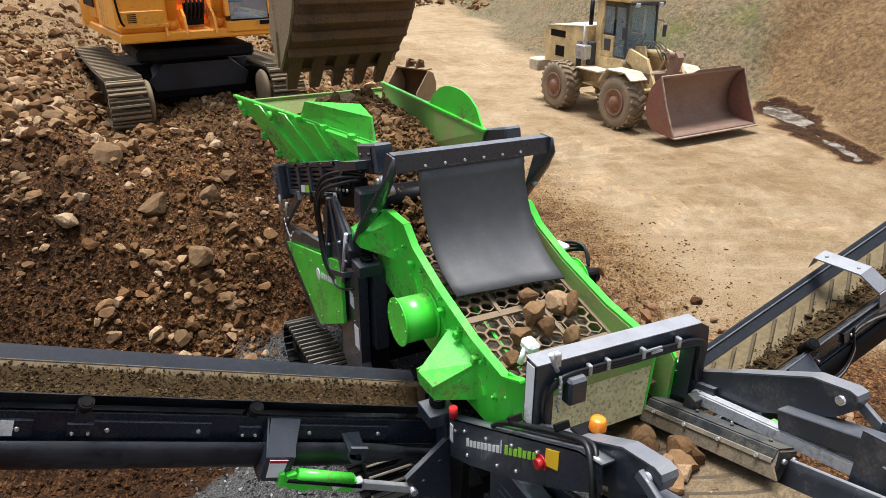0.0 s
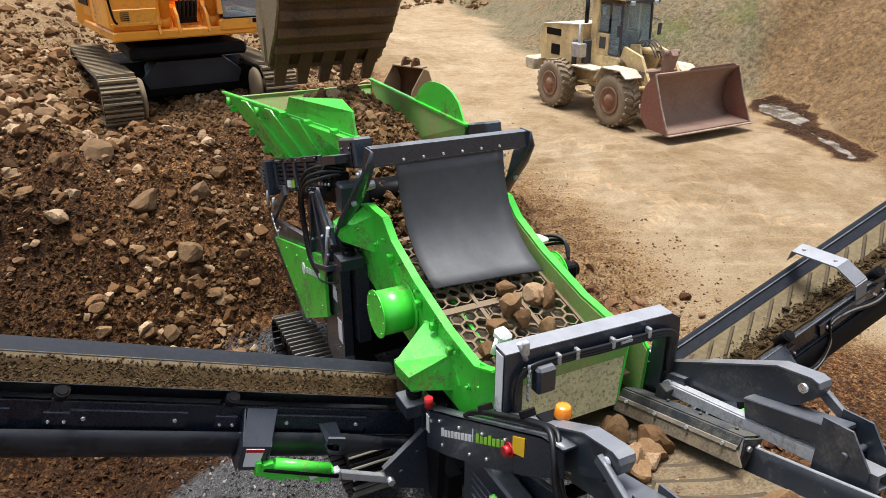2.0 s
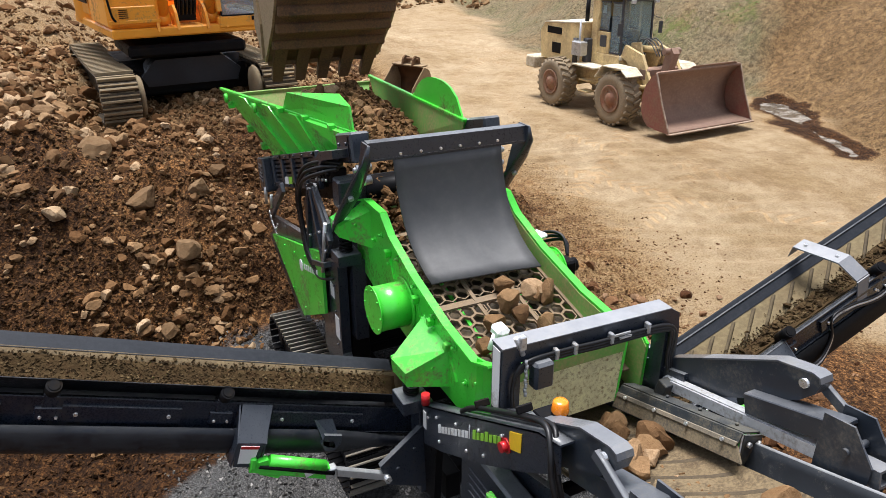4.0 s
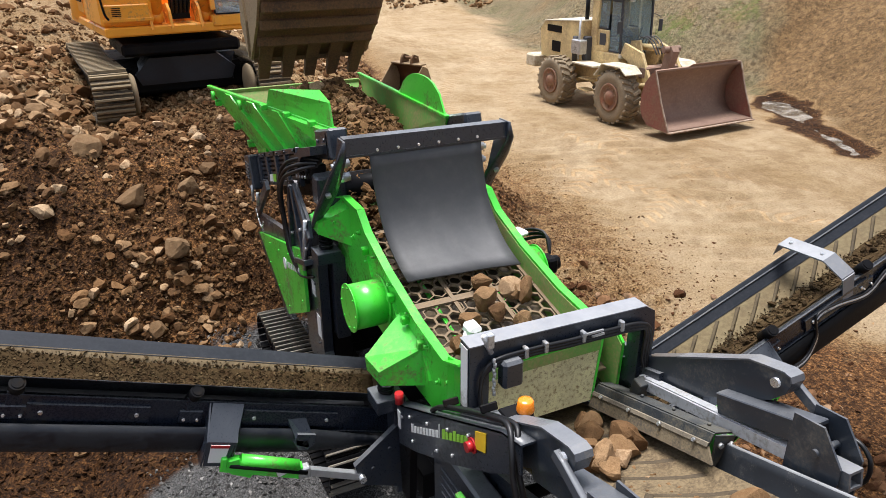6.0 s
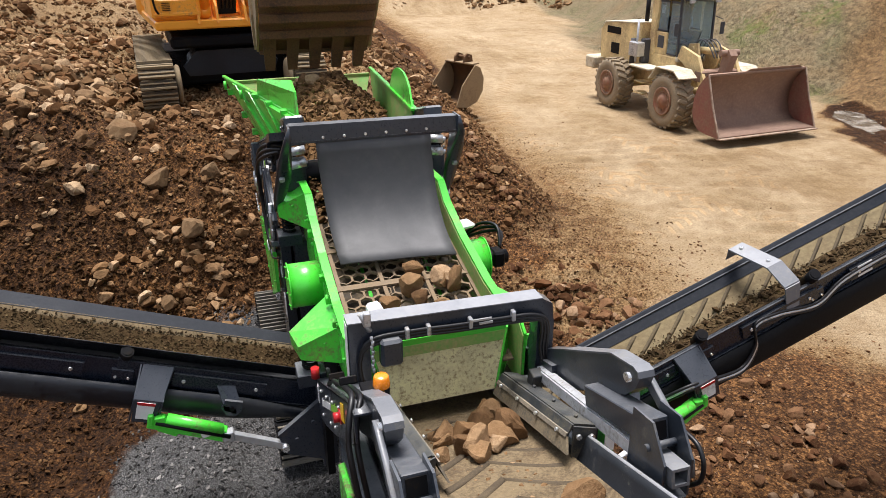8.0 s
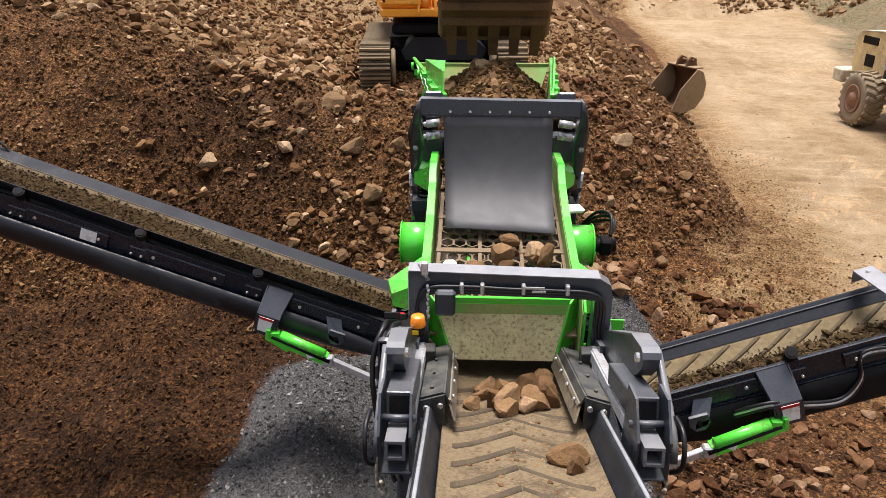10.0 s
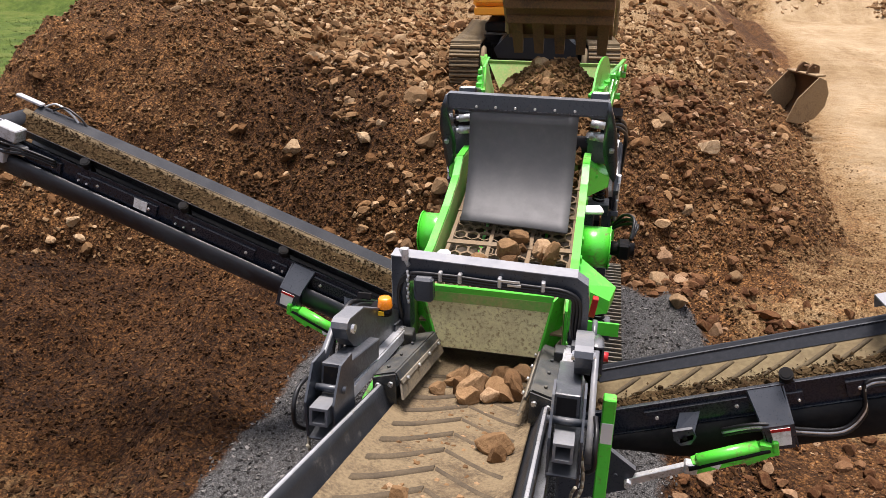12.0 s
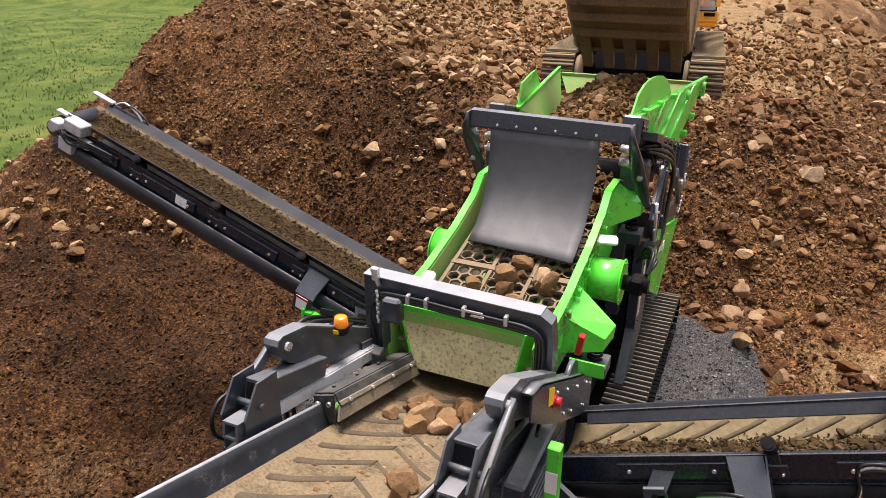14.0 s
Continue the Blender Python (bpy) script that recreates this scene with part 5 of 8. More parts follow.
s.beam((-0.3, 0.3, 2.26), (-0.3, 2.9, 2.90), 0.03, 0.05, bevel=0)
s.beam((0.3, 0.3, 2.26), (0.3, 2.9, 2.90), 0.03, 0.05, bevel=0)
part("deck_support", s, GREEN, machine)
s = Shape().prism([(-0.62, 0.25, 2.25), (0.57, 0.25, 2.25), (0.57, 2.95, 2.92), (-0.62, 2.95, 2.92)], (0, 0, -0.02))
part("lower_deck", s, SHOE, machine, "dark lower deck close below the screen")

# discharge chute at the end of the deck
s = Shape().prism([(-0.55, 0.24, 2.70), (0.48, 0.24, 2.70), (0.385, 0.18, 2.22), (-0.41, 0.18, 2.22)], (0, 0.016, 0))
chute = part("discharge_chute", s, CHUTE, machine, "green steel chute plate caked with pale dust")
s = Shape()
for sx, xt, xb in ((-1, -0.55, -0.41), (1, 0.48, 0.385)):
    s.prism([(xt, 0.225, 2.72), (xt + sx * 0.12, 0.44, 2.76), (xt + sx * 0.13, 0.44, 2.36), (xb + sx * 0.02, 0.20, 2.20), (xb, 0.185, 2.20)], (sx * 0.014, -0.006, 0))
s.beam((-0.56, 0.245, 2.72), (0.49, 0.245, 2.72), 0.03, 0.07)
part("chute_cheek", s, GREEN, chute)
part("chute_lip", Shape().prism([(-0.548, 0.232, 2.70), (0.478, 0.232, 2.70), (0.462, 0.222, 2.62), (-0.525, 0.222, 2.62)], (0, -0.005, 0)), GREEN_DIRTY, chute)

# gantry over the chute
s = Shape()
s.prism([(-0.74, 0, 3.08), (0.66, 0, 3.04), (0.74, 0, 2.99), (0.76, 0, 2.82), (0.76, 0, 2.38), (0.63, 0, 2.38), (0.63, 0, 2.90), (-0.60, 0, 2.95), (-0.60, 0, 2.45), (-0.74, 0, 2.45)], (0, 0.13, 0))
gantry = part("gantry", s, SLATE, machine)
# thin pale sheet carries the glare on the gantry's top face
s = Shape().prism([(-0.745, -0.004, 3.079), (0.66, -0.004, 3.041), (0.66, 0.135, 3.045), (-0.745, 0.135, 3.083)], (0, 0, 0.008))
part("gantry_top_sheen", s, TOP_GREY, gantry)
s = Shape().prism([(-0.745, 0.02, 3.06), (-0.745, 0.11, 3.06), (-0.745, 0.11, 2.60), (-0.745, 0.02, 2.60)], (-0.004, 0, 0))
part("gantry_sticker", s, WHITE, gantry)
s = Shape().box((-0.47, -0.05, 2.86), (0.15, 0.10, 0.20), bevel=0.02)
part("junction_box", s, SLATE, gantry)
for k in range(3):
    o = 0.022 * k
    h = Shape().hose([(-0.66, -0.03, 2.55 + o), (-0.68, -0.035, 2.80), (-0.60, -0.035, 2.96 - o), (-0.30, -0.03, 2.975 - o), (0.0, -0.035, 2.965 - o), (0.35, -0.03, 2.955 - o), (0.58, -0.035, 2.945 - o), (0.69 - o, -0.035, 2.86), (0.70 - o, -0.03, 2.60), (0.74, -0.10, 2.42), (0.82, -0.5, 2.44)], 0.014)
    part("gantry_hose", h, HOSE, gantry)
for x in (-0.35, -0.2, 0.1, 0.42):
    part("hose_clip", Shape().box((x, -0.03, 2.965), (0.03, 0.05, 0.08)), ZINC, gantry)
part("handle_bar", Shape().box((0.17, -0.05, 2.985), (0.16, 0.012, 0.014)), ZINC, gantry)
part("handle_bar", Shape().box((0.21, -0.05, 2.955), (0.10, 0.012, 0.014)), ZINC, gantry)
s = Shape().cyl((-0.66, -0.02, 3.16), (-0.60, -0.02, 3.02), 0.018, seg=8)
s.box((-0.62, -0.03, 3.12), (0.05, 0.05, 0.10))
part("hinge_pin", s, ZINC, gantry)
for k in range(8):
    s = Shape().cyl((-0.60 + 0.006 * (k % 2), -0.06, 3.00 - 0.035 * k), (-0.60 + 0.006 * (k % 2), -0.06, 2.968 - 0.035 * k), 0.011, seg=6)
    part("chain_link", s, ZINC, gantry)
wc_ = Shape().box((-0.45, 0.52, 2.875), (0.11, 0.13, 0.09), rot=(14, 0, 8), bevel=0.025)
wc_.cyl((-0.53, 0.52, 2.74), (-0.49, 0.52, 2.86), 0.022, seg=10)
part("white_sensor_cap", wc_, WHITE, gantry)

# arms that carry the main conveyor
for sx in (-1, 1):
    # side cover with stickers, then the boxed arm end with its pin
    x = sx * 0.87
    s = Shape()
    cover = [(0.98, 2.06), (0.40, 2.37), (-0.20, 2.70), (-0.62, 2.93), (-0.82, 2.98), (-0.84, 2.80), (-0.52, 2.56), (0.0, 2.22), (0.62, 1.86), (0.95, 1.70)]
    s.prism([(x, y, z) for y, z in cover], (-sx * 0.012, 0, 0))
    s.sheet([[(x - sx * 0.10 * j / 2, y, z) for j in range(3)] for y, z in cover[:5]], 0.012 * sx)
    arm = part("arm_cover", s, SLATE, machine)
    for y, z in ((0.71, 2.12), (0.385, 2.285), (0.05, 2.47), (-0.24, 2.63), (0.66, 1.93), (0.22, 2.17), (-0.02, 2.31), (0.86, 2.02)):
        part("cover_screw", Shape().bolts([(x, y, z)], (sx, 0, 0), r=0.015), BOLT, arm)
    if sx < 0:
        for k in range(17):
            y = 0.675 - 0.0543 * k
            wide, tall = (0.012, 0.115) if k == 9 else (0.040, 0.078 if k in (0, 10, 13) else 0.060)
            a = Vector((x - 0.002, y, 2.005 + 0.612 * (0.675 - y)))
            bar = [a, a + Vector((0, -wide, 0.612 * wide)), a + Vector((0, -wide, 0.612 * wide + tall)), a + Vector((0, 0, tall))]
            part("lettering_bar", Shape().prism(bar, (-0.004, 0, 0)), WHITE if k < 10 else LIME, arm)
        part("edge_sticker", Shape().box((x - 0.003, 0.93, 1.95), (0.006, 0.05, 0.16), bevel=0), WHITE, arm)
    st = Shape().prism([(x + sx * 0.002, -0.33, 2.60), (x + sx * 0.002, -0.46, 2.66), (x + sx * 0.002, -0.46, 2.80), (x + sx * 0.002, -0.33, 2.73)], (sx * 0.004, 0, 0))
    part("warning_sticker", st, YELLOW_STICKER, arm)
    kn = Shape().cyl((x, -0.30, 2.60), (x + sx * 0.05, -0.30, 2.60), 0.034, seg=16)
    kn.cyl((x, -0.30, 2.60), (x + sx * 0.012, -0.30, 2.60), 0.05, seg=16)
    part("emergency_stop", kn, RED, arm, "red emergency stop knob")
    s = Shape()
    xi = 0.675 if sx < 0 else 0.70
    end_side = [(0.0, 2.62), (-0.30, 2.79), (-0.66, 2.985), (-0.86, 3.095), (-1.10, 3.145), (-1.15, 3.135), (-1.165, 3.10), (-1.14, 3.02), (-1.05, 2.92), (-0.78, 2.76), (-0.45, 2.56), (0.0, 2.36)]
    s.prism([(sx * xi, y, z) for y, z in end_side], (sx * 0.095, 0, 0))
    arm_end = part("arm_end", s, ARM_GREY, machine)
    # strip on the arm's top edge, its caught sky light in the colour
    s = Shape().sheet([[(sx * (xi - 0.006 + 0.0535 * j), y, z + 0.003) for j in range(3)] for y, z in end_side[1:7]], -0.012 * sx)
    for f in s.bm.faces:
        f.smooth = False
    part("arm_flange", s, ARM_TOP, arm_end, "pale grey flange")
    s = Shape().cyl((sx * (xi - 0.02), -1.065, 3.055), (sx * (xi + 0.115), -1.065, 3.055), 0.030, seg=16)
    part("arm_pin", s, BOLT, arm_end)
    s = Shape().prism([(sx * 0.80, 1.0, 2.0), (sx * 0.80, 0.72, 2.05), (sx * 0.80, 0.80, 1.2), (sx * 0.80, 0.95, 1.2)], (sx * 0.06, 0, 0))
    part("cover_post", s, DARK, machine)
    s = Shape()
    s.beam((sx * 0.68, -0.76, 2.74), (sx * 0.68, -1.40, 2.93), 0.15, 0.14)
    box_arm = part("box_arm", s, ARM_GREY, machine)
    # dark plate stands in for the shade inside the open arm end
    s = Shape().box((sx * 0.68, -1.404, 2.931), (0.11, 0.012, 0.10), rot=(-17, 0, 0), bevel=0)
    part("arm_mouth_shade", s, DARK, box_arm)
    lk = [(-1.03, 3.085), (-1.10, 3.06), (-1.30, 2.965), (-1.48, 2.865), (-1.55, 2.80), (-1.57, 2.70)]
    s = Shape().sheet([[(sx * (xi + 0.10 + 0.018 * j), y, z) for j in range(3)] for y, z in lk], -0.06 * sx)
    part("link_bar", s, ARM_TOP, box_arm, "pale grey bent link bar")
    s = Shape()
    s.hose([(sx * 0.84, -1.42, 2.90), (sx * 0.85, -1.53, 2.89), (sx * 0.85, -1.60, 2.82), (sx * 0.85, -1.60, 2.70), (sx * 0.82, -1.54, 2.62)], 0.014, seg=6)
    part("link_hose", s, HOSE, box_arm)
    s = Shape()
    s.prism([(sx * 0.66, 0.10, 2.52), (sx * 0.66, -0.20, 2.60), (sx * 0.66, -0.22, 2.48), (sx * 0.66, -0.05, 2.32), (sx * 0.66, 0.10, 2.32)], (sx * 0.10, 0, 0))
    s.bolts([(sx * 0.66, -0.10, 2.50), (sx * 0.66, -0.04, 2.40)], (-sx, 0, 0), r=0.028, h=0.02)
    part("gantry_foot", s, SLATE, gantry)
    s = Shape().prism([(sx * 0.62, -0.05, 2.50), (sx * 0.62, -0.05, 2.42), (sx * 0.62, -1.42, 2.72), (sx * 0.62, -1.42, 2.80)], (-sx * 0.012, 0, 0))
    s.prism([(sx * 0.62, -0.05, 2.50), (sx * 0.62, -1.42, 2.80), (sx * 0.68, -1.42, 2.80), (sx * 0.68, -0.05, 2.50)], (0, 0, 0.01))
    part("slide_bar", s, BARE, machine, "bare galvanised slide bar")
    s = Shape()
    for xx in (0.60, 0.77):
        s.prism([(sx * xx, -1.28, 3.02), (sx * xx, -1.46, 3.04), (sx * xx, -1.60, 2.86), (sx * xx, -1.60, 2.62), (sx * xx, -1.28, 2.55)], (sx * 0.014, 0, 0))
    s.box((sx * 0.685, -1.44, 2.62), (0.17, 0.34, 0.02))
    s.cyl((sx * 0.58, -1.45, 2.87), (sx * 0.80, -1.45, 2.87), 0.022, seg=12)
    end = part("end_bracket", s, ARM_GREY, machine)
    s = Shape().tube_end((sx * 0.685, -1.30, 2.74), (sx * 0.685, -1.64, 2.80), 0.11, 0.016)
    part("square_tube", s, ARM_TOP, end)
    hang = [Vector((sx * (0.775 + 0.03 * math.sin(k * 0.5)), -1.50 - 0.012 * k, 2.74 - 0.21 * math.sin(k / 12 * math.pi) - 0.012 * k)) for k in range(13)]
    for k in range(12):
        part("chain_link", Shape().cyl(hang[k], hang[k + 1], 0.010, seg=6), CHAIN, end)
    # pocket plates that guide stone onto the belt
    s = Shape()
    rise = [Vector((0, 0, 0)), Vector((0, -1.10, 0.325))]
    low, mid, top = Vector((sx * 0.37, 0.18, 2.175)), Vector((sx * 0.405, 0.18, 2.265)), Vector((sx * 0.44, 0.18, 2.345))
    s.prism([mid, mid + rise[1], low + rise[1] + Vector((0, -0.08, 0.02)), low], (sx * 0.014, 0, 0))
    guide = part("guide_plate", s, GUIDE, machine, "mud-caked rubber guide strip")
    s = Shape().prism([top, top + rise[1], mid + rise[1], mid], (sx * 0.012, 0, 0))
    part("guide_upper", s, SLATE_DUSTY, guide)
    edge = Vector((-sx * 0.010, 0, 0.0))
    s = Shape().prism([mid + edge + Vector((sx * 0.010, 0, 0.026)), mid + edge + rise[1] + Vector((sx * 0.010, 0, 0.026)), mid + edge + rise[1], mid + edge], (sx * 0.010, 0, 0))
    clamp = part("clamp_strip", s, CLAMP, guide, "dusty clamp strip with bolts")
    for k in range(4):
        p = mid + rise[1] * (0.10 + 0.27 * k) + edge + Vector((0, 0, 0.014))
        part("clamp_bolt", Shape().cyl(p, p - Vector((sx * 0.014, 0, -0.006)), 0.014, seg=8), BOLT, clamp)
    s = Shape().prism([(sx * 0.452, 0.18, 2.345), (sx * 0.452, -0.92, 2.665), (sx * 0.60, -0.92, 2.62), (sx * 0.60, 0.18, 2.30)], (0, 0, 0.012))
    s.prism([(sx * 0.44, -0.93, 2.67), (sx * 0.60, -0.93, 2.62), (sx * 0.60, -0.93, 2.50), (sx * 0.44, -0.93, 2.40)], (0, -0.012, 0))
    s.bolts([(sx * 0.53, -0.2 - 0.3 * k, 2.45 + 0.0873 * k) for k in range(3)], (0, 0, 1))
    s.box((sx * 0.585, -0.10, 2.42), (0.09, 0.09, 0.20), rot=(14, 0, 0))
    part("guide_cover", s, SLATE_DUSTY, guide)
    for p in ((sx * 0.47, -0.95, 2.60), (sx * 0.56, -0.95, 2.58)):
        part("guide_bolt", Shape().cyl(p, (p[0], p[1] - 0.02, p[2]), 0.018, seg=10), BOLT, guide)
# beacon, tail lights
s = Shape().cyl((-0.64, -0.50, 2.86), (-0.64, -0.50, 2.915), 0.05, seg=20)
s.box((-0.68, -0.47, 2.885), (0.16, 0.16, 0.02))
bc = part("beacon_base", s, DARK, machine)
s = Shape().lathe([(0.052, 0), (0.054, 0.012), (0.046, 0.068), (0.040, 0.075), (0.01, 0.078)], Matrix.Translation((-0.64, -0.50, 2.915)), 24)
part("beacon_lens", s, AMBER, bc, "amber flashing beacon lens")
s = Shape().box((-0.66, -0.553, 2.888), (0.055, 0.012, 0.03), bevel=0)
part("beacon_label", s, YELLOW_STICKER, bc)
s = Shape().cyl((-0.89, 0.87, 2.15), (-0.89, 0.87, 2.24), 0.034, seg=16)
part("tail_light", s, RED, machine, "red round tail light")
s = Shape().box((0.80, 0.70, 2.46), (0.05, 0.07, 0.18), rot=(0, 8, 0))
part("tail_light", s, RED, machine, "red tail light")
s = Shape().prism([(0.74, 0.62, 2.36), (1.02, 0.62, 2.36), (1.02, 0.62, 2.24), (0.74, 0.62, 2.24)], (0, 0.02, 0))
part("tail_bracket", s, GREEN, machine)
s = Shape().cyl((0.80, 0.35, 2.35), (0.84, 0.35, 2.35), 0.16, seg=24)
part("round_guard", s, SLATE, machine)
for sx in (-1,):
    for k in range(2):
        xx, o = sx * (0.80 + 0.05 * k), 0.02 * k
        s = Shape().hose([(xx, 0.34, 2.42), (xx, 0.19, 2.53 + o), (xx, -0.15, 2.73 + o), (xx, -0.49, 2.91 + o), (xx, -0.66, 2.97 + o), (xx + sx * 0.04, -0.75 - o, 2.92), (xx + sx * 0.06, -0.80 - o, 2.79), (xx + sx * 0.05, -0.86 - o, 2.60), (xx, -0.88 - o, 2.2), (xx - sx * 0.05, -0.75, 1.8)], 0.018)
        part("arm_hose", s, HOSE, machine)
    for y, z in ((0.10, 2.64), (-0.40, 2.93)):
        part("hose_tie", Shape().box((sx * 0.825, y, z), (0.11, 0.02, 0.05), rot=(-28, 0, 0)), DARK, machine)
for sx in (-1, 1):
    s = Shape().box((sx * 0.72, -0.1, 1.75), (0.16, 1.1, 0.7), bevel=0.02)
    s.box((sx * 0.70, -0.3, 1.1), (0.12, 0.14, 0.9))
    tail = part("tail_frame", s, SLATE, machine)
    for k in range(7):
        s = Shape().box((sx * 0.805, -0.1, 1.5 + 0.07 * k), (0.012, 0.8, 0.02), bevel=0)
        part("tail_louvre", s, SLATE, tail)
s = Shape().box((-0.86, -0.25, 1.80), (0.05, 0.35, 0.5), bevel=0.01)
part("green_panel", s, GREEN, machine)
s = Shape().box((0.955, -0.52, 1.95), (0.09, 0.09, 0.95), bevel=0.008)
gp = part("green_strut_post", s, GREEN, machine)
s = Shape().box((0.955, -0.568, 2.15), (0.08, 0.006, 0.17), bevel=0)
part("post_sticker", s, WHITE, gp)

# main stone conveyor, rising away from the screen
MB = [(y, 2.02 + 0.30 * (0.2 - y)) for y in np.linspace(1.0, -4.7, 24)]
s = Shape()
rows_m = []
for y, z in MB:
    rows_m.append([(x, y, z + 0.10 * (abs(x) / 0.5) ** 5) for x in np.linspace(-0.46, 0.46, 11)])
s.sheet(rows_m, 0.012)
main_belt = part("main_belt", s, BELT, machine, "wide muddy rubber belt with raised chevrons")
for k in range(19):
    y = 0.084 - 0.25 * k
    for sx in (-1, 1):
        pts = []
        for j in range(5):
            x = sx * (0.004 + 0.096 * j)
            yy = y - 0.072 * j
            pts.append((x, yy, 2.02 + 0.30 * (0.2 - yy) + 0.10 * (abs(x) / 0.5) ** 5 + 0.006))
        ridge = [[Vector(p) + Vector((0, d, -0.30 * d + h)) for d, h in ((-0.034, -0.006), (-0.020, 0.010), (0.020, 0.010), (0.034, -0.006))] for p in pts]
        part("chevron", Shape().sheet(ridge, -0.008), CHEVRON, main_belt)
for sx in (-1, 1):
    s = Shape()
    fold = ((0.455, 0.012), (0.485, 0.055), (0.505, 0.105), (0.525, 0.16), (0.535, 0.205), (0.555, 0.207), (0.562, 0.18))
    s.sheet([[(sx * x, y, 2.02 + 0.30 * (0.2 - y) + w) for x, w in fold] for y in np.linspace(-0.95, -4.7, 16)], 0.012 * sx)
    skirt = part("belt_side_skirt", s, SKIRT_WORN, machine, "scuffed black rubber skirt along the belt")
    s = Shape().cyl((sx * 0.547, -0.95, 2.575), (sx * 0.547, -4.7, 3.70), 0.012, seg=8)
    part("skirt_edge", s, BARE, skirt)
    s = Shape()
    s.prism([(sx * 0.56, 0.9, 1.85), (sx * 0.56, -4.7, 3.52), (sx * 0.56, -4.7, 3.30), (sx * 0.56, 0.9, 1.62)], (sx * 0.05, 0, 0))
    part("belt_frame", s, SLATE, machine)
for k in range(8):
    y = 0.4 - 0.7 * k
    z = 1.90 + 0.30 * (0.2 - y)
    s = Shape().cyl((-0.55, y, z), (0.55, y, z), 0.05, seg=12)
    part("idler_roller", s, DARK, machine)


# ---- side conveyors ----
def side_conveyor(sx, yc, x_in, x_out, z_ref, x_ref, belt_mat, chevrons, wing, lip):
    """A belt that climbs away from the machine towards sx along the world's x."""
    rise = 0.368
    paint = SLATE_DARK
    ang = math.atan(rise)

    def at(x, v, w):
        u = abs(x)
        return Vector((sx * (u - w * math.sin(ang)), yc + 0.82 * v, z_ref + (u - x_ref) * rise + w * math.cos(ang)))

    n, cv, wb = 30, 0.16 if sx < 0 else 0.05, -0.05 if sx < 0 else -0.11
    us = np.linspace(x_in, x_out, n)
    frame_ob = None
    for v0, v1, w1 in ((-0.36, -0.385, -0.20), (0.36, 0.385, -0.20)):
        s = Shape().prism([at(x_in, v0, 0.03), at(x_out, v0, 0.03), at(x_out, v0, w1), at(x_in, v0, w1)], (0, v1 - v0, 0))
        if frame_ob is None:
            frame_ob = part("side_conveyor", s, paint, machine, "dark side conveyor climbing from the screen")
        else:
            part("far_frame", s, paint, frame_ob)
        for w0 in (0.03, -0.20) if v0 < 0 or sx < 0 else (-0.20,):
            s = Shape().prism([at(x_in, v0, w0), at(x_out, v0, w0), at(x_out, v0 * 1.13, w0), at(x_in, v0 * 1.13, w0)], (0, 0, -0.012))
            part("frame_flange", s, paint, frame_ob)
    s = Shape()
    rows_c = []
    for x in us:
        dip = (0.10 + 0.16 * ss(x_in, x_in + 0.8, x)) * (1.0 if sx < 0 else 1.55)
        if sx < 0:
            rows_c.append([at(x, 0.50 * math.cos(a), -0.25 - (dip + 0.01) * math.sin(a)) for a in np.linspace(-0.36, math.pi + 0.36, 21)])
        else:
            rows_c.append([at(x, 0.42 * math.copysign(abs(math.cos(a)) ** 0.45, math.cos(a)), -0.20 - (dip + 0.02) * max(0.0, math.sin(a)) ** 0.7) for a in np.linspace(0, math.pi, 21)])
    s.sheet(rows_c, 0.01)
    # the right guard lies in shade, put into a duller black
    part("belt_guard", s, BLACK if sx < 0 else GUARD_SHADED, frame_ob, "black curved guard under the belt")
    s = Shape()
    rows_c = []
    for x in us:
        rows_c.append([at(x, v, wb + cv * (abs(v) / 0.28) ** 2) for v in np.linspace(-0.19 if sx < 0 else -0.27, wing, 11)])
    s.sheet(rows_c, -0.01)
    belt = part("belt", s, belt_mat, frame_ob)
    if chevrons:
        for k in range(int((x_out - x_in - 0.5) / 0.24)):
            x = x_in + 0.10 + 0.24 * k
            for sv in (-1, 1):
                line = [(x + 0.078 * j, sv * (0.010 + 0.064 * j)) for j in range(5)]
                c = Shape().sheet([[at(u + d, v, h + wb + cv * (v / 0.28) ** 2) for d, h in ((-0.020, -0.003), (-0.012, 0.013), (0.010, 0.013), (0.020, -0.003))] for u, v in line], -0.006)
                part("chevron", c, CLEAT, belt)
    for v0, v1, w0, w1 in ((wing - 0.02, lip, wb + cv * (wing / 0.28) ** 2, 0.14 if sx < 0 else 0.052), (-0.17, -0.37, -0.02, 0.15) if sx < 0 else (-0.265, -0.33, -0.066, -0.03)):
        s = Shape()
        s.prism([at(x_in + 0.1, v0, w0), at(x_out - 0.1, v0, w0), at(x_out - 0.1, v1, w1), at(x_in + 0.1, v1, w1)], (0, (0.03 if sx < 0 else 0.010) * (1 if v0 > 0 else -1), 0.012 if sx < 0 else 0.004))
        part("rubber_skirt", s, SKIRT if v0 > 0 else BLACK, frame_ob)
    x = 2.33 if sx < 0 else 2.25
    while x < x_out - 0.4:
        for sv in (-1,):
            r = Shape()
            r.cyl(at(x, sv * 0.28, -0.03), at(x, sv * 0.43, 0.13), 0.050, seg=20)
            r.cyl(at(x, sv * 0.43, 0.13), at(x, sv * 0.436, 0.136), 0.036, seg=16)
            rol = part("idler_cap", r, DARK, frame_ob)
            r = Shape()
            r.beam(at(x - 0.08, sv * 0.40, -0.10), at(x + 0.08, sv * 0.40, -0.10), 0.03, 0.10)
            r.beam(at(x, sv * 0.39, -0.12), at(x, sv * 0.38, 0.05), 0.03, 0.10)
            part("idler_bracket", r, paint, rol)
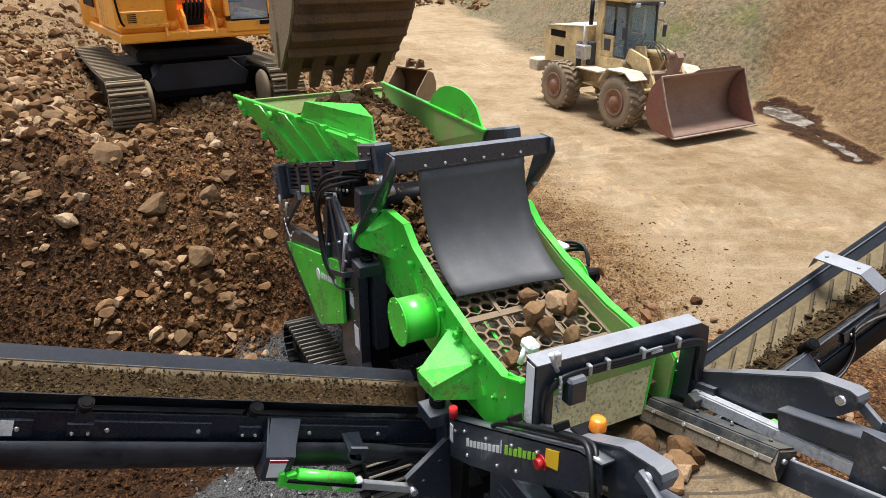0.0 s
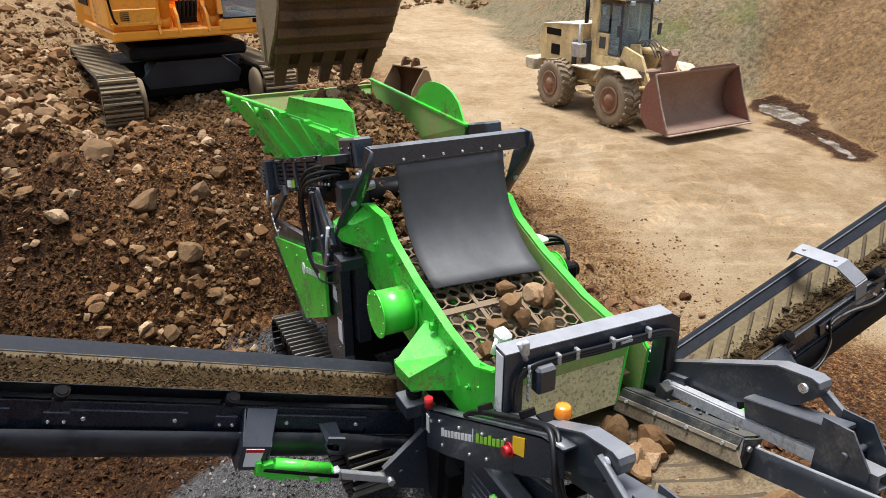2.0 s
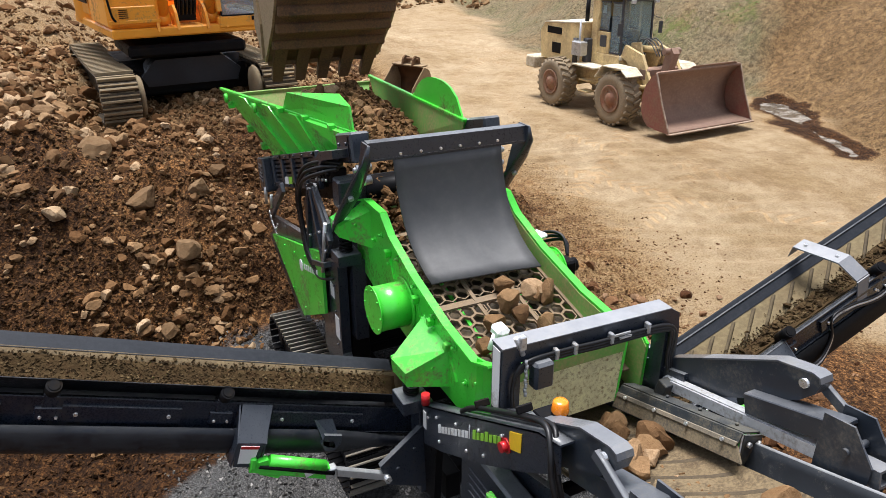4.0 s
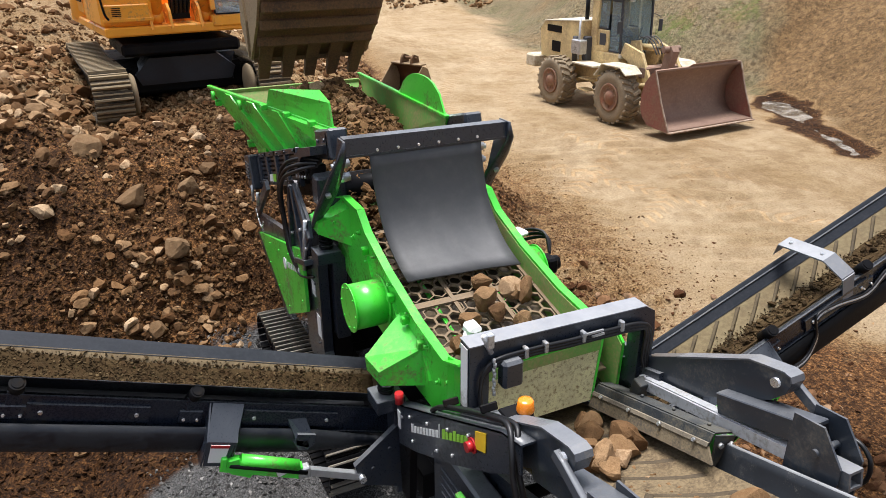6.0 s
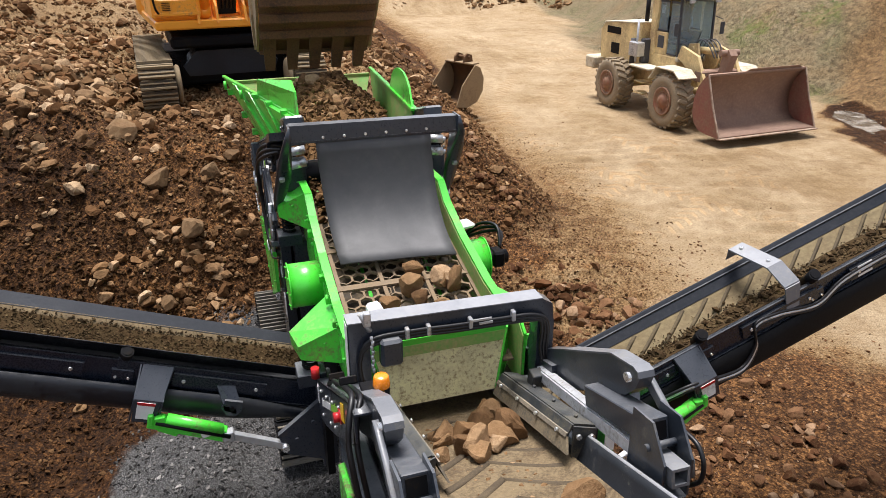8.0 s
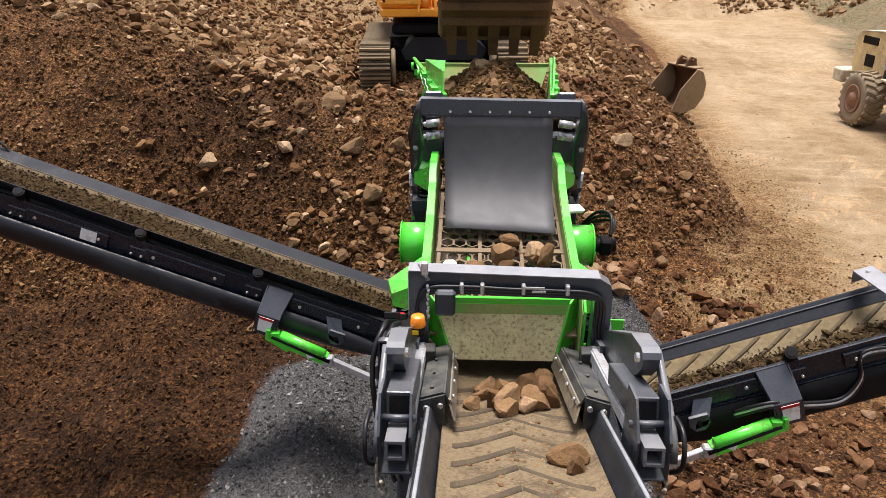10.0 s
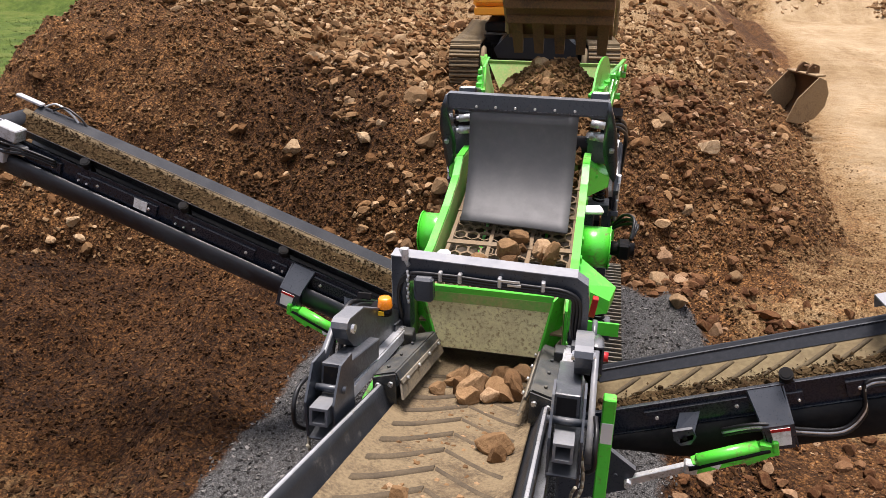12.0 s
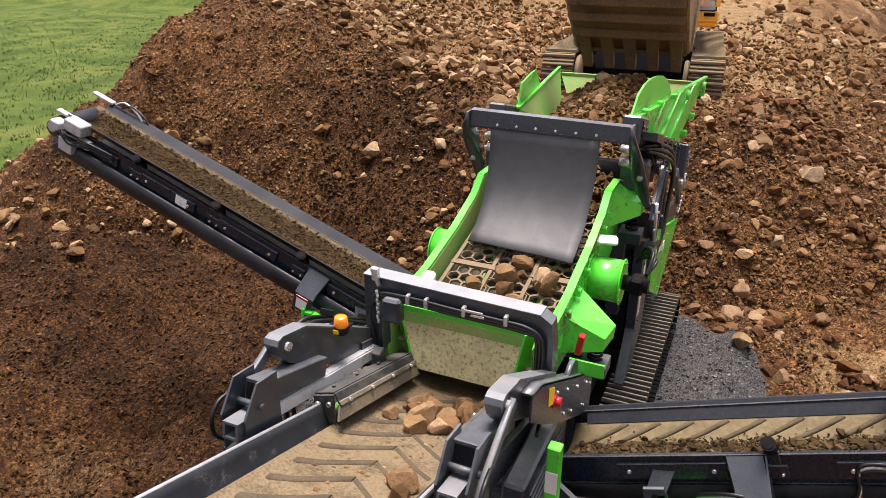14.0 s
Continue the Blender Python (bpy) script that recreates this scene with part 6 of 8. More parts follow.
            for d in (-0.045, 0.045):
                part("bracket_bolt", Shape().bolts([at(x + d, sv * 0.415, -0.12)], (0, sv, 0.2), r=0.013, h=0.02), BOLT, rol)
        x += 1.06
    # bolted splice plates on the frame face
    for xa in (1.25, 2.6, 3.65, 4.7):
        if xa + 0.7 < x_out:
            sp = Shape()
            sp.prism([at(xa, -0.386, -0.03), at(xa + 0.72, -0.386, -0.03), at(xa + 0.72, -0.386, -0.15), at(xa, -0.386, -0.15)], (0, -0.030, 0))
            sp_ob = part("splice_plate", sp, paint, frame_ob)
            for d in (0.08, 0.64):
                part("splice_bolt", Shape().bolts([at(xa + d, -0.420, -0.09)], (0, -1, 0), r=0.018), BOLT, sp_ob)
    st = Shape()
    xs_ = 3.75 if sx < 0 else 3.72
    st.prism([at(xs_, -0.424, -0.03), at(xs_ + 0.14, -0.424, -0.03), at(xs_ + 0.14, -0.424, -0.14), at(xs_, -0.424, -0.14)], (0, -0.005, 0))
    part("warning_sticker", st, WHITE, frame_ob)
    # support bracket with a sticker and a green folding cylinder
    b = Shape()
    b.prism([at(1.98, -0.40, 0.03), at(2.20, -0.40, 0.03), at(2.22, -0.62, -0.20), at(2.02, -0.62, -0.20)], (0, 0, -0.02))
    b.prism([at(2.02, -0.62, -0.20), at(2.22, -0.62, -0.20), at(2.20, -0.60, -0.42), at(2.04, -0.60, -0.42)], (0, 0.02, 0))
    for xx in (2.01, 2.21):
        b.prism([at(xx, -0.39, 0.03), at(xx, -0.62, -0.20), at(xx, -0.60, -0.42), at(xx, -0.39, -0.42)], (0.012 * sx, 0, 0))
    bracket = part("support_bracket", b, SLATE, frame_ob)
    st = Shape().prism([at(2.06, -0.625, -0.22), at(2.19, -0.625, -0.22), at(2.18, -0.61, -0.38), at(2.07, -0.61, -0.38)], (0, -0.005, 0))
    part("bracket_sticker", st, WHITE, bracket)
    st = Shape().prism([at(2.06, -0.631, -0.22), at(2.19, -0.631, -0.22), at(2.188, -0.629, -0.245), at(2.062, -0.629, -0.245)], (0, -0.004, 0))
    part("sticker_header", st, RED, bracket)
    p0, p1 = at(2.08, -0.58, -0.40), Vector((sx * 1.18, yc - 0.60, at(1.18, 0, 0).z - 0.47))
    g = Shape()
    d = (p1 - p0).normalized()
    g.beam(p0, p0 + d * 0.62, 0.09, 0.11)
    g.cyl(p0 + d * 0.15 + Vector((0, -0.02, 0.06)), p0 + d * 0.60 + Vector((0, -0.02, 0.06)), 0.048, seg=14)
    g.prism([p0, p0 + d * 0.28, p0 + d * 0.20 + Vector((0, 0, -0.10)), p0 + d * 0.06 + Vector((0, 0, -0.08))], (0, -0.03, 0))
    g.box(p0 + d * 0.1 + Vector((0, -0.03, 0.05)), (0.08, 0.06, 0.06))
    part("green_strut", g, GREEN, frame_ob, "green telescopic folding strut")
    g = Shape().cyl(p0 + d * 0.06 + Vector((0, -0.055, 0.02)), p0 + d * 0.66 + Vector((0, -0.055, 0.02)), 0.018, seg=10)
    part("strut_rod", g, DARK, frame_ob)
    for u in (0.02, 0.34, 0.58):
        part("strut_collar", Shape().box(p0 + d * u + Vector((0, -0.01, 0.03)), (0.045, 0.10, 0.10), rot=(0, -sx * 12, 0), bevel=0.01), GREEN, frame_ob)
    part("strut_sticker", Shape().box(p0 + d * 0.47 + Vector((0, -0.047, 0.0)), (0.10, 0.006, 0.05), rot=(0, sx * 12, 0), bevel=0), WHITE, frame_ob)
    part("pivot_pin", Shape().cyl(p1 + Vector((0, -0.07, 0)), p1 + Vector((0, 0.07, 0)), 0.03, seg=14), BOLT, frame_ob)
    g = Shape().beam(p0 + d * 0.60, p1, 0.05, 0.07)
    g.box(p0 + d * 0.64 + Vector((0, -0.01, 0)), (0.10, 0.08, 0.10), bevel=0.01)
    part("strut_slide", g, ZINC, frame_ob)
    g = Shape().prism([p1 + Vector((sx * 0.05, -0.02, 0.12)), p1 + Vector((-sx * 0.35, -0.02, 0.42)), p1 + Vector((-sx * 0.38, -0.02, -0.25)), p1 + Vector((0, -0.02, -0.08))], (0, 0.05, 0))
    g.bolts([p1 + Vector((-sx * 0.1, -0.02, 0.05)), p1 + Vector((-sx * 0.25, -0.02, 0.2))], (0, -1, 0), r=0.02)
    part("strut_lug", g, SLATE, frame_ob)
    lug = Shape().prism([at(1.52, -0.39, -0.03), at(1.66, -0.39, -0.05), at(1.56, -0.54, -0.22), at(1.46, -0.54, -0.24), at(1.43, -0.52, -0.20)], (0, 0, -0.05))
    lug.prism([at(1.42, -0.54, -0.17), at(1.56, -0.54, -0.17), at(1.57, -0.54, -0.25), at(1.52, -0.54, -0.31), at(1.45, -0.54, -0.31), at(1.41, -0.54, -0.25)], (0, 0.03, 0))
    lug_ob = part("transport_lug", lug, SLATE, frame_ob)
    # dark disc drawn for the shaded hole of the lug
    part("lug_eye", Shape().cyl(at(1.49, -0.545, -0.24), at(1.49, -0.552, -0.24), 0.022, seg=12), DARK, lug_ob)
    # head drum with motor and scraper
    hd = Shape().cyl(at(x_out, -0.34, -0.06), at(x_out, 0.34, -0.06), 0.12, seg=24)
    part("head_drum", hd, SKIRT, frame_ob)
    hd = Shape()
    hd.cyl(at(x_out, -0.52, -0.06), at(x_out, -0.36, -0.06), 0.09, seg=16)
    hd.box(at(x_out - 0.25, -0.46, -0.02), (0.28, 0.10, 0.12), rot=(0, sx * math.degrees(ang), 0), bevel=0.012)
    hd.box(at(x_out - 0.1, -0.42, -0.24), (0.26, 0.14, 0.10), rot=(0, sx * math.degrees(ang), 0))
    part("head_motor", hd, SLATE, frame_ob)
    tilt = sx * -math.degrees(ang)
    hd = Shape().box(at(x_out - 0.30, -0.45, 0.10), (0.26, 0.16, 0.14), rot=(0, tilt, 0), bevel=0.012)
    hd.box(at(x_out - 0.06, -0.48, 0.02), (0.14, 0.14, 0.10), rot=(0, tilt, 0), bevel=0.012)
    hd.cyl(at(x_out - 0.02, -0.56, -0.02), at(x_out - 0.02, -0.44, -0.02), 0.06, seg=14)
    part("head_guard", hd, BARE, frame_ob, "bare metal motor mount at the belt head")
    hd = Shape()
    hd.box(at(x_out - 0.22, -0.50, -0.16), (0.20, 0.10, 0.16), rot=(0, tilt, 0))
    hd.box(at(x_out - 0.42, -0.46, -0.05), (0.16, 0.08, 0.10), rot=(0, tilt, 0))
    part("tension_block", hd, BARE, frame_ob)
    for u, v, w in ((0.0, 0.36, 0.17), (-0.1, -0.36, 0.12)):
        part("head_tab", Shape().beam(at(x_out + u - 0.14, v, w), at(x_out + u + 0.16, v, w), 0.07, 0.03), BARE, frame_ob)
    for k in range(2):
        h = Shape().hose([at(x_out - 0.16 - 0.1 * k, 0.36, 0.16), at(x_out - 0.28 - 0.1 * k, 0.38, 0.24), at(x_out - 0.46 - 0.1 * k, 0.38, 0.20), at(x_out - 0.56 - 0.1 * k, 0.37, 0.13)], 0.012, seg=6)
        part("head_hose", h, HOSE if k else ZINC, frame_ob)
    for k in range(3):
        h = Shape().hose([at(x_out - 0.10 - 0.04 * k, -0.54, 0.0), at(x_out - 0.28, -0.57, -0.10 + 0.05 * k), at(x_out - 0.52, -0.50, -0.06 + 0.03 * k), at(x_out - 0.80, -0.43, -0.08 + 0.03 * k)], 0.013, seg=6)
        part("motor_hose", h, HOSE, frame_ob)
    return at, frame_ob


at_l, conv_l = side_conveyor(-1, 1.65, 0.72, 5.55, 2.30, 2.33, BELT_TAN, False, 0.265, 0.36)
at_r, conv_r = side_conveyor(1, 0.48, 0.80, 6.2, 2.26, 2.25, BELT_DUSTY, True, 0.305, 0.405)
# strap over the one conveyor, with a hose looping below it
s = Shape()
s.prism([at_r(2.98, 0.42, 0.13), at_r(3.12, 0.42, 0.13), at_r(3.12, 0.34, 0.27), at_r(2.98, 0.34, 0.27)], (0, 0, 0.01))
s.prism([at_r(2.98, 0.34, 0.27), at_r(3.12, 0.34, 0.27), at_r(3.16, -0.20, 0.26), at_r(3.02, -0.20, 0.26)], (0, 0, 0.012))
s.prism([at_r(3.02, -0.20, 0.26), at_r(3.16, -0.20, 0.26), at_r(3.18, -0.40, 0.12), at_r(3.04, -0.40, 0.12)], (0, 0, 0.012))
s.prism([at_r(3.04, -0.40, 0.12), at_r(3.18, -0.40, 0.12), at_r(3.14, -0.41, -0.10), at_r(3.02, -0.41, -0.10)], (0, -0.012, 0))
strap = part("belt_strap", s, TOP_GREY, conv_r)
for p_ in (at_r(3.06, 0.25, 0.28), at_r(3.09, -0.12, 0.27)):
    part("strap_bolt", Shape().bolts([p_], (0, 0, 1), r=0.02), BOLT, strap)
for k in range(3):
    o = 0.025 * k
    s = Shape().hose([at_r(1.75, -0.48, -0.30 + o), at_r(2.0, -0.60, -0.22 + o), at_r(2.25, -0.52, -0.36 + o), at_r(2.52, -0.47, -0.44 + o), at_r(2.68, -0.45, -0.30 + o), at_r(2.72, -0.43, -0.10 + o), at_r(2.95, -0.42, -0.12 + o), at_r(3.3, -0.43, -0.22 + o), at_r(3.6, -0.42, -0.12 + o), at_r(4.2, -0.42, -0.10 + o), at_r(5.8, -0.42, -0.10 + o)], 0.014)
    # middle hose takes a zinc colour as the pale highlight on the bundle
    part("conveyor_hose", s, HOSE if k != 1 else ZINC, conv_r)


# ---- excavator on the bank ----
EX, EY, EZ = -1.11, 13.88, 2.25
UC = Matrix.Translation((EX, EY, EZ)) @ Matrix.Rotation(radians(5.0), 4, "Z") @ Matrix.Translation((-EX, -EY, -EZ))
excavator = thing("excavator", (EX, EY, EZ), "orange-yellow tracked excavator with its bucket tipped over the hopper", "excavator")
for x0, sg in ((EX - 1.53, -1), (EX + 1.53, 1)):
    y0, y1, zc, r = EY - 2.28, EY + 2.28, EZ + 0.47, 0.44
    s = Shape()
    s.box((x0 - sg * 0.02, EY, zc + 0.02), (0.40, 4.3, 0.42), bevel=0.04)
    s.prism([(x0 - sg * 0.2, EY - 2.1, zc + 0.2), (x0 - sg * 0.2, EY + 2.1, zc + 0.2), (x0 - sg * 0.2, EY + 2.1, zc - 0.25), (x0 - sg * 0.2, EY - 2.1, zc - 0.25)], (-sg * 0.03, 0, 0))
    fr = part("track_frame", s, DARK, excavator, m=UC)
    for y in (y0, y1):
        w = Shape().cyl((x0 - 0.16, y, zc), (x0 + 0.16, y, zc), r - 0.05, seg=28)
        w.cyl((x0 - 0.30, y, zc), (x0 + 0.30, y, zc), 0.16, seg=20)
        part("track_wheel", w, TRACK_TAN, fr, m=UC)
        w = Shape().lathe([(0.12, -0.05), (0.36, -0.05), (0.40, 0.0), (0.36, 0.05), (0.12, 0.05)], Matrix.Translation((x0 - sg * 0.40, y, zc)) @ Matrix.Rotation(radians(90), 4, "Y"), 28)
        part("idler_disc", w, TRACK_TAN, fr, m=UC)
    shoe = Shape()
    shoe.box((0, 0, 0), (0.68, 0.180, 0.03), bevel=0.004)
    shoe.box((0, 0, -0.035), (0.22, 0.15, 0.05), bevel=0)
    plain = len(shoe.bm.faces)
    shoe.box((0, -0.06, 0.040), (0.67, 0.045, 0.06), bevel=0.006)
    shoe.box((0, 0.035, 0.028), (0.67, 0.030, 0.034), bevel=0.004)
    # darker plates put the shade between the ribs into the colour
    me = mesh_of("track_shoe", shoe, SHOE, TRACK_TAN, plain)
    straight, turn = y1 - y0, math.pi * r
    total = 2 * straight + 2 * turn
    n = int(total / 0.203)
    for k in range(n):
        d = k * total / n
        if d < straight:
            y, a = y0 + d, 0.0
            z = zc + r - 0.05 * math.sin(math.pi * d / straight)
        elif d < straight + turn:
            a = -(d - straight) / r
            y, z = y1 + r * math.sin(-a), zc + r * math.cos(a)
        elif d < 2 * straight + turn:
            y, z, a = y1 - (d - straight - turn), zc - r, -math.pi
        else:
            a = -math.pi - (d - 2 * straight - turn) / r
            y, z = y0 + r * math.sin(-a), zc + r * math.cos(a)
        piece("track_shoe", me, UC @ Matrix.Translation((x0, y, z)) @ Euler((a, 0, 0)).to_matrix().to_4x4(), fr)
# car body with its lower guard
s = Shape()
s.box((EX, EY, EZ + 0.72), (2.6, 1.9, 0.42), bevel=0.06)
s.prism([(EX - 1.25, EY - 0.9, EZ + 0.95), (EX + 1.25, EY - 0.9, EZ + 0.95), (EX + 1.0, EY - 1.5, EZ + 0.80), (EX - 1.0, EY - 1.5, EZ + 0.80)], (0, 0, -0.35))
s.cyl((EX, EY, EZ + 0.9), (EX, EY, EZ + 1.5), 0.75, seg=32)
part("front_guard", Shape().box((EX, EY - 1.2, EZ + 0.55), (2.5, 0.5, 0.55), bevel=0.06), DARK, excavator, m=UC)
# added dark box, the shade of the gap under the upper deck
part("deck_gap_dark", Shape().box((EX, EY - 0.9, EZ + 1.22), (2.3, 1.9, 0.24), bevel=0.05), DARK, excavator, m=UC)
part("car_body", s, DARK, excavator, m=UC)
s = Shape().prism([(EX - 0.95, EY - 1.62, EZ + 0.70), (EX - 0.65, EY - 1.62, EZ + 1.02), (EX + 0.70, EY - 1.62, EZ + 1.02), (EX + 1.05, EY - 1.62, EZ + 0.74), (EX + 0.95, EY - 1.62, EZ + 0.50), (EX - 0.85, EY - 1.62, EZ + 0.50)], (0, 0.5, 0.06))
part("cross_frame", s, BLACK, excavator, m=UC)
s = Shape().prism([(EX - 0.55, EY - 1.60, EZ + 1.085), (EX + 0.60, EY - 1.60, EZ + 1.085), (EX + 0.5, EY - 1.25, EZ + 1.11), (EX - 0.45, EY - 1.25, EZ + 1.11)], (0, 0, 0.02))
part("mud_cake", s, TRACK_TAN, excavator, m=UC)
s = Shape().lathe([(1.05, 0.0), (1.10, 0.05), (1.10, 0.16), (1.02, 0.20)], UC @ Matrix.Translation((EX, EY, EZ + 1.28)), 40)
part("slew_ring", s, DARK, excavator)

UP = Matrix.Translation((EX, EY, EZ + 0.2)) @ Matrix.Rotation(radians(8.2), 4, "Z")


def up_part(name, shape, material, parent, label=""):
    return part(name, shape, material, parent, label, m=UP)


s = Shape()
s.box((0, 0.2, 1.38), (3.0, 4.2, 0.18), bevel=0.03)
deck = up_part("upper_deck", s, ORANGE, excavator)
s = Shape()
s.box((-1.05, -0.95, 1.95), (0.95, 1.8, 0.95), bevel=0.06)
s.box((-1.05, -1.89, 1.72), (0.80, 0.05, 0.32), bevel=0.015)
s.box((-1.05, -1.90, 1.60), (0.92, 0.04, 0.06))
up_part("tool_box", s, ORANGE, deck)
s = Shape()
for k in range(5):
    s.box((-1.25, -1.925, 1.68 + 0.035 * k), (0.16, 0.012, 0.014), bevel=0)
up_part("tool_box_vent", s, DARK, deck)
s = Shape().box((0, 1.2, 2.05), (2.95, 1.9, 1.15), bevel=0.12)
up_part("engine_hood", s, ORANGE, deck)
s = Shape()
s.lathe([(1.55, 0.0), (1.62, 0.1), (1.62, 0.95), (1.5, 1.1)], Matrix.Translation((0, 1.55, 1.35)) @ Matrix.Diagonal((0.97, 0.75, 1, 1)), 40)
up_part("counterweight", s, ORANGE, deck)
s = Shape().box((-1.545, 0.6, 2.0), (0.02, 1.1, 0.34), bevel=0)
up_part("side_grille", s, DARK, deck)
s = Shape().hose([(-1.5, -1.85, 2.6), (-1.5, -1.9, 2.2), (-1.46, -1.93, 1.75), (-1.40, -1.93, 1.62)], 0.022)
up_part("handrail", s, DARK, deck)
# cab
cx, cy0, cy1 = 1.02, -1.95, -0.1
cab = up_part("cab", Shape().box((cx, -1.02, 1.49), (0.98, 1.84, 0.24), bevel=0.04), ORANGE, deck)
for px in (cx - 0.45, cx + 0.45):
    up_part("pillar", Shape().beam((px, cy0 + 0.05, 1.7), (px, cy0 + 0.22, 3.15), 0.09, 0.09), ORANGE, cab)
    up_part("pillar", Shape().beam((px, cy1 - 0.05, 1.7), (px, cy1 - 0.05, 3.15), 0.10, 0.12), ORANGE, cab)
    up_part("cab_side", Shape().box((px, -1.0, 1.95), (0.06, 1.75, 0.45), bevel=0.015), ORANGE, cab)
up_part("cab_roof", Shape().box((cx, -0.98, 3.18), (1.0, 1.75, 0.12), bevel=0.05), ORANGE, cab)
up_part("rear_panel", Shape().box((cx, cy1 - 0.05, 2.2), (0.9, 0.06, 1.0)), ORANGE, cab)
s = Shape().prism([(cx - 0.41, cy0 + 0.04, 1.62), (cx + 0.41, cy0 + 0.04, 1.62), (cx + 0.41, cy0 + 0.21, 3.08), (cx - 0.41, cy0 + 0.21, 3.08)], (0, 0.008, 0))
up_part("windscreen", s, GLASS, cab)
for px in (cx - 0.45, cx + 0.45):
    s = Shape().prism([(px, cy0 + 0.2, 2.2), (px, cy1 - 0.12, 2.2), (px, cy1 - 0.12, 3.08), (px, cy0 + 0.3, 3.08)], (0.006, 0, 0))
    up_part("side_window", s, GLASS, cab)
s = Shape()
s.box((cx, -0.75, 1.95), (0.5, 0.5, 0.14), bevel=0.05)
s.box((cx, -0.48, 2.35), (0.48, 0.14, 0.75), bevel=0.06)
s.box((cx - 0.3, -1.1, 2.05), (0.12, 0.5, 0.2), bevel=0.03)
s.box((cx + 0.3, -1.1, 2.05), (0.12, 0.5, 0.2), bevel=0.03)
up_part("driver_seat", s, SEAT, cab)
s = Shape()
s.beam((cx - 0.41, cy0 + 0.02, 1.62), (cx + 0.41, cy0 + 0.02, 1.62), 0.02, 0.03)
s.beam((cx - 0.42, cy0 + 0.02, 1.62), (cx - 0.42, cy0 + 0.2, 3.08), 0.03, 0.03)
s.beam((cx + 0.42, cy0 + 0.02, 1.62), (cx + 0.42, cy0 + 0.2, 3.08), 0.03, 0.03)
s.box((cx + 0.3, cy0 - 0.01, 1.55), (0.22, 0.02, 0.08), bevel=0)
up_part("window_seal", s, DARK, cab)
# boom foot, boom, stick, cylinders
s = Shape()
for px in (-0.33, 0.33):
    s.prism([(px, -1.75, 1.45), (px, -0.6, 1.45), (px, -0.7, 2.3), (px, -1.2, 2.3)], (0.08 if px > 0 else -0.08, 0, 0))
s.box((0.0, -0.9, 1.5), (0.6, 0.9, 0.1))
up_part("boom_foot", s, ORANGE, deck)
s = Shape()
boom_side = [(-0.75, 1.85), (-1.1, 2.15), (-2.0, 4.0), (-3.2, 5.35), (-5.9, 6.15), (-6.05, 6.5), (-5.9, 6.75), (-3.1, 6.15), (-1.75, 5.1), (-0.75, 2.9), (-0.55, 2.1)]
s.prism([(-0.24, y, z) for y, z in boom_side], (0.48, 0, 0))
boom = up_part("boom", s, ORANGE, excavator)
for px in (-0.48, 0.48):
    s = Shape().cyl((px, -1.60, 1.62), (px, -2.05, 3.4), 0.135, seg=20)
    s.cyl((px - 0.12, -1.60, 1.60), (px + 0.12, -1.60, 1.60), 0.15, seg=20)
    cyl_ob = up_part("boom_cylinder", s, ORANGE, boom)
    for q in (-0.19, 0.19):
        s = Shape().prism([(px + q, -1.95, 1.40), (px + q, -1.25, 1.40), (px + q, -1.35, 1.80), (px + q, -1.70, 1.86), (px + q, -1.85, 1.72)], (0.05, 0, 0))
        s.cyl((px + q - 0.01, -1.62, 1.62), (px + q + 0.06, -1.62, 1.62), 0.07, seg=14)
        up_part("pivot_lug", s, ORANGE, cyl_ob)
    s = Shape().cyl((px, -2.0, 3.4), (px, -2.35, 4.6), 0.055, seg=14)
    up_part("cylinder_rod", s, SILVER, cyl_ob)
for k in range(5):
    s = Shape().hose([(-0.16 + 0.08 * k, -1.5, 1.55), (-0.16 + 0.08 * k, -1.75, 1.95), (-0.16 + 0.08 * k, -1.5, 2.5), (-0.12 + 0.06 * k, -1.45, 3.2)], 0.025)
    up_part("boom_hose", s, HOSE, boom)
# added dark box for the shaded recess between the boom cylinders
s = Shape().box((0, -1.55, 1.75), (0.36, 0.12, 0.42))
up_part("boom_recess_dark", s, DARK, deck)
stick_side = [(-5.55, 7.05), (-6.1, 7.0), (-6.7, 6.2), (-8.05, 3.85), (-7.95, 3.66), (-7.70, 3.72), (-5.9, 6.0), (-5.4, 6.6)]
s = Shape().prism([(-0.18, y, z) for y, z in stick_side], (0.36, 0, 0))
stick = up_part("stick", s, ORANGE, excavator)
s = Shape().cyl((0, -6.35, 6.75), (0, -7.3, 5.4), 0.09, seg=16)
cy_ob = up_part("bucket_cylinder", s, ORANGE, stick)
s = Shape().cyl((0, -7.3, 5.4), (0, -7.95, 4.5), 0.05, seg=14)
up_part("cylinder_rod", s, SILVER, cy_ob)
s = Shape().beam((-0.2, -7.95, 4.5), (-0.2, -8.30, 3.72), 0.06, 0.10)
s.beam((0.2, -7.95, 4.5), (0.2, -8.30, 3.72), 0.06, 0.10)
up_part("bucket_link", s, DARK, stick)

# bucket, tipped, its back to the machine's belt
shell = [(6.02, 4.02), (5.78, 4.24), (5.48, 4.50), (5.24, 4.80), (5.12, 5.12), (5.16, 5.42), (5.40, 5.72), (5.75, 5.86), (6.25, 5.80)]
x0, x1 = -0.72, 0.76
s = Shape().sheet([[(x, y, z) for x in np.linspace(x0, x1, 5)] for y, z in shell], 0.03)
bucket = part("bucket", s, BUCKET, excavator, "muddy brown digging bucket tipped open")
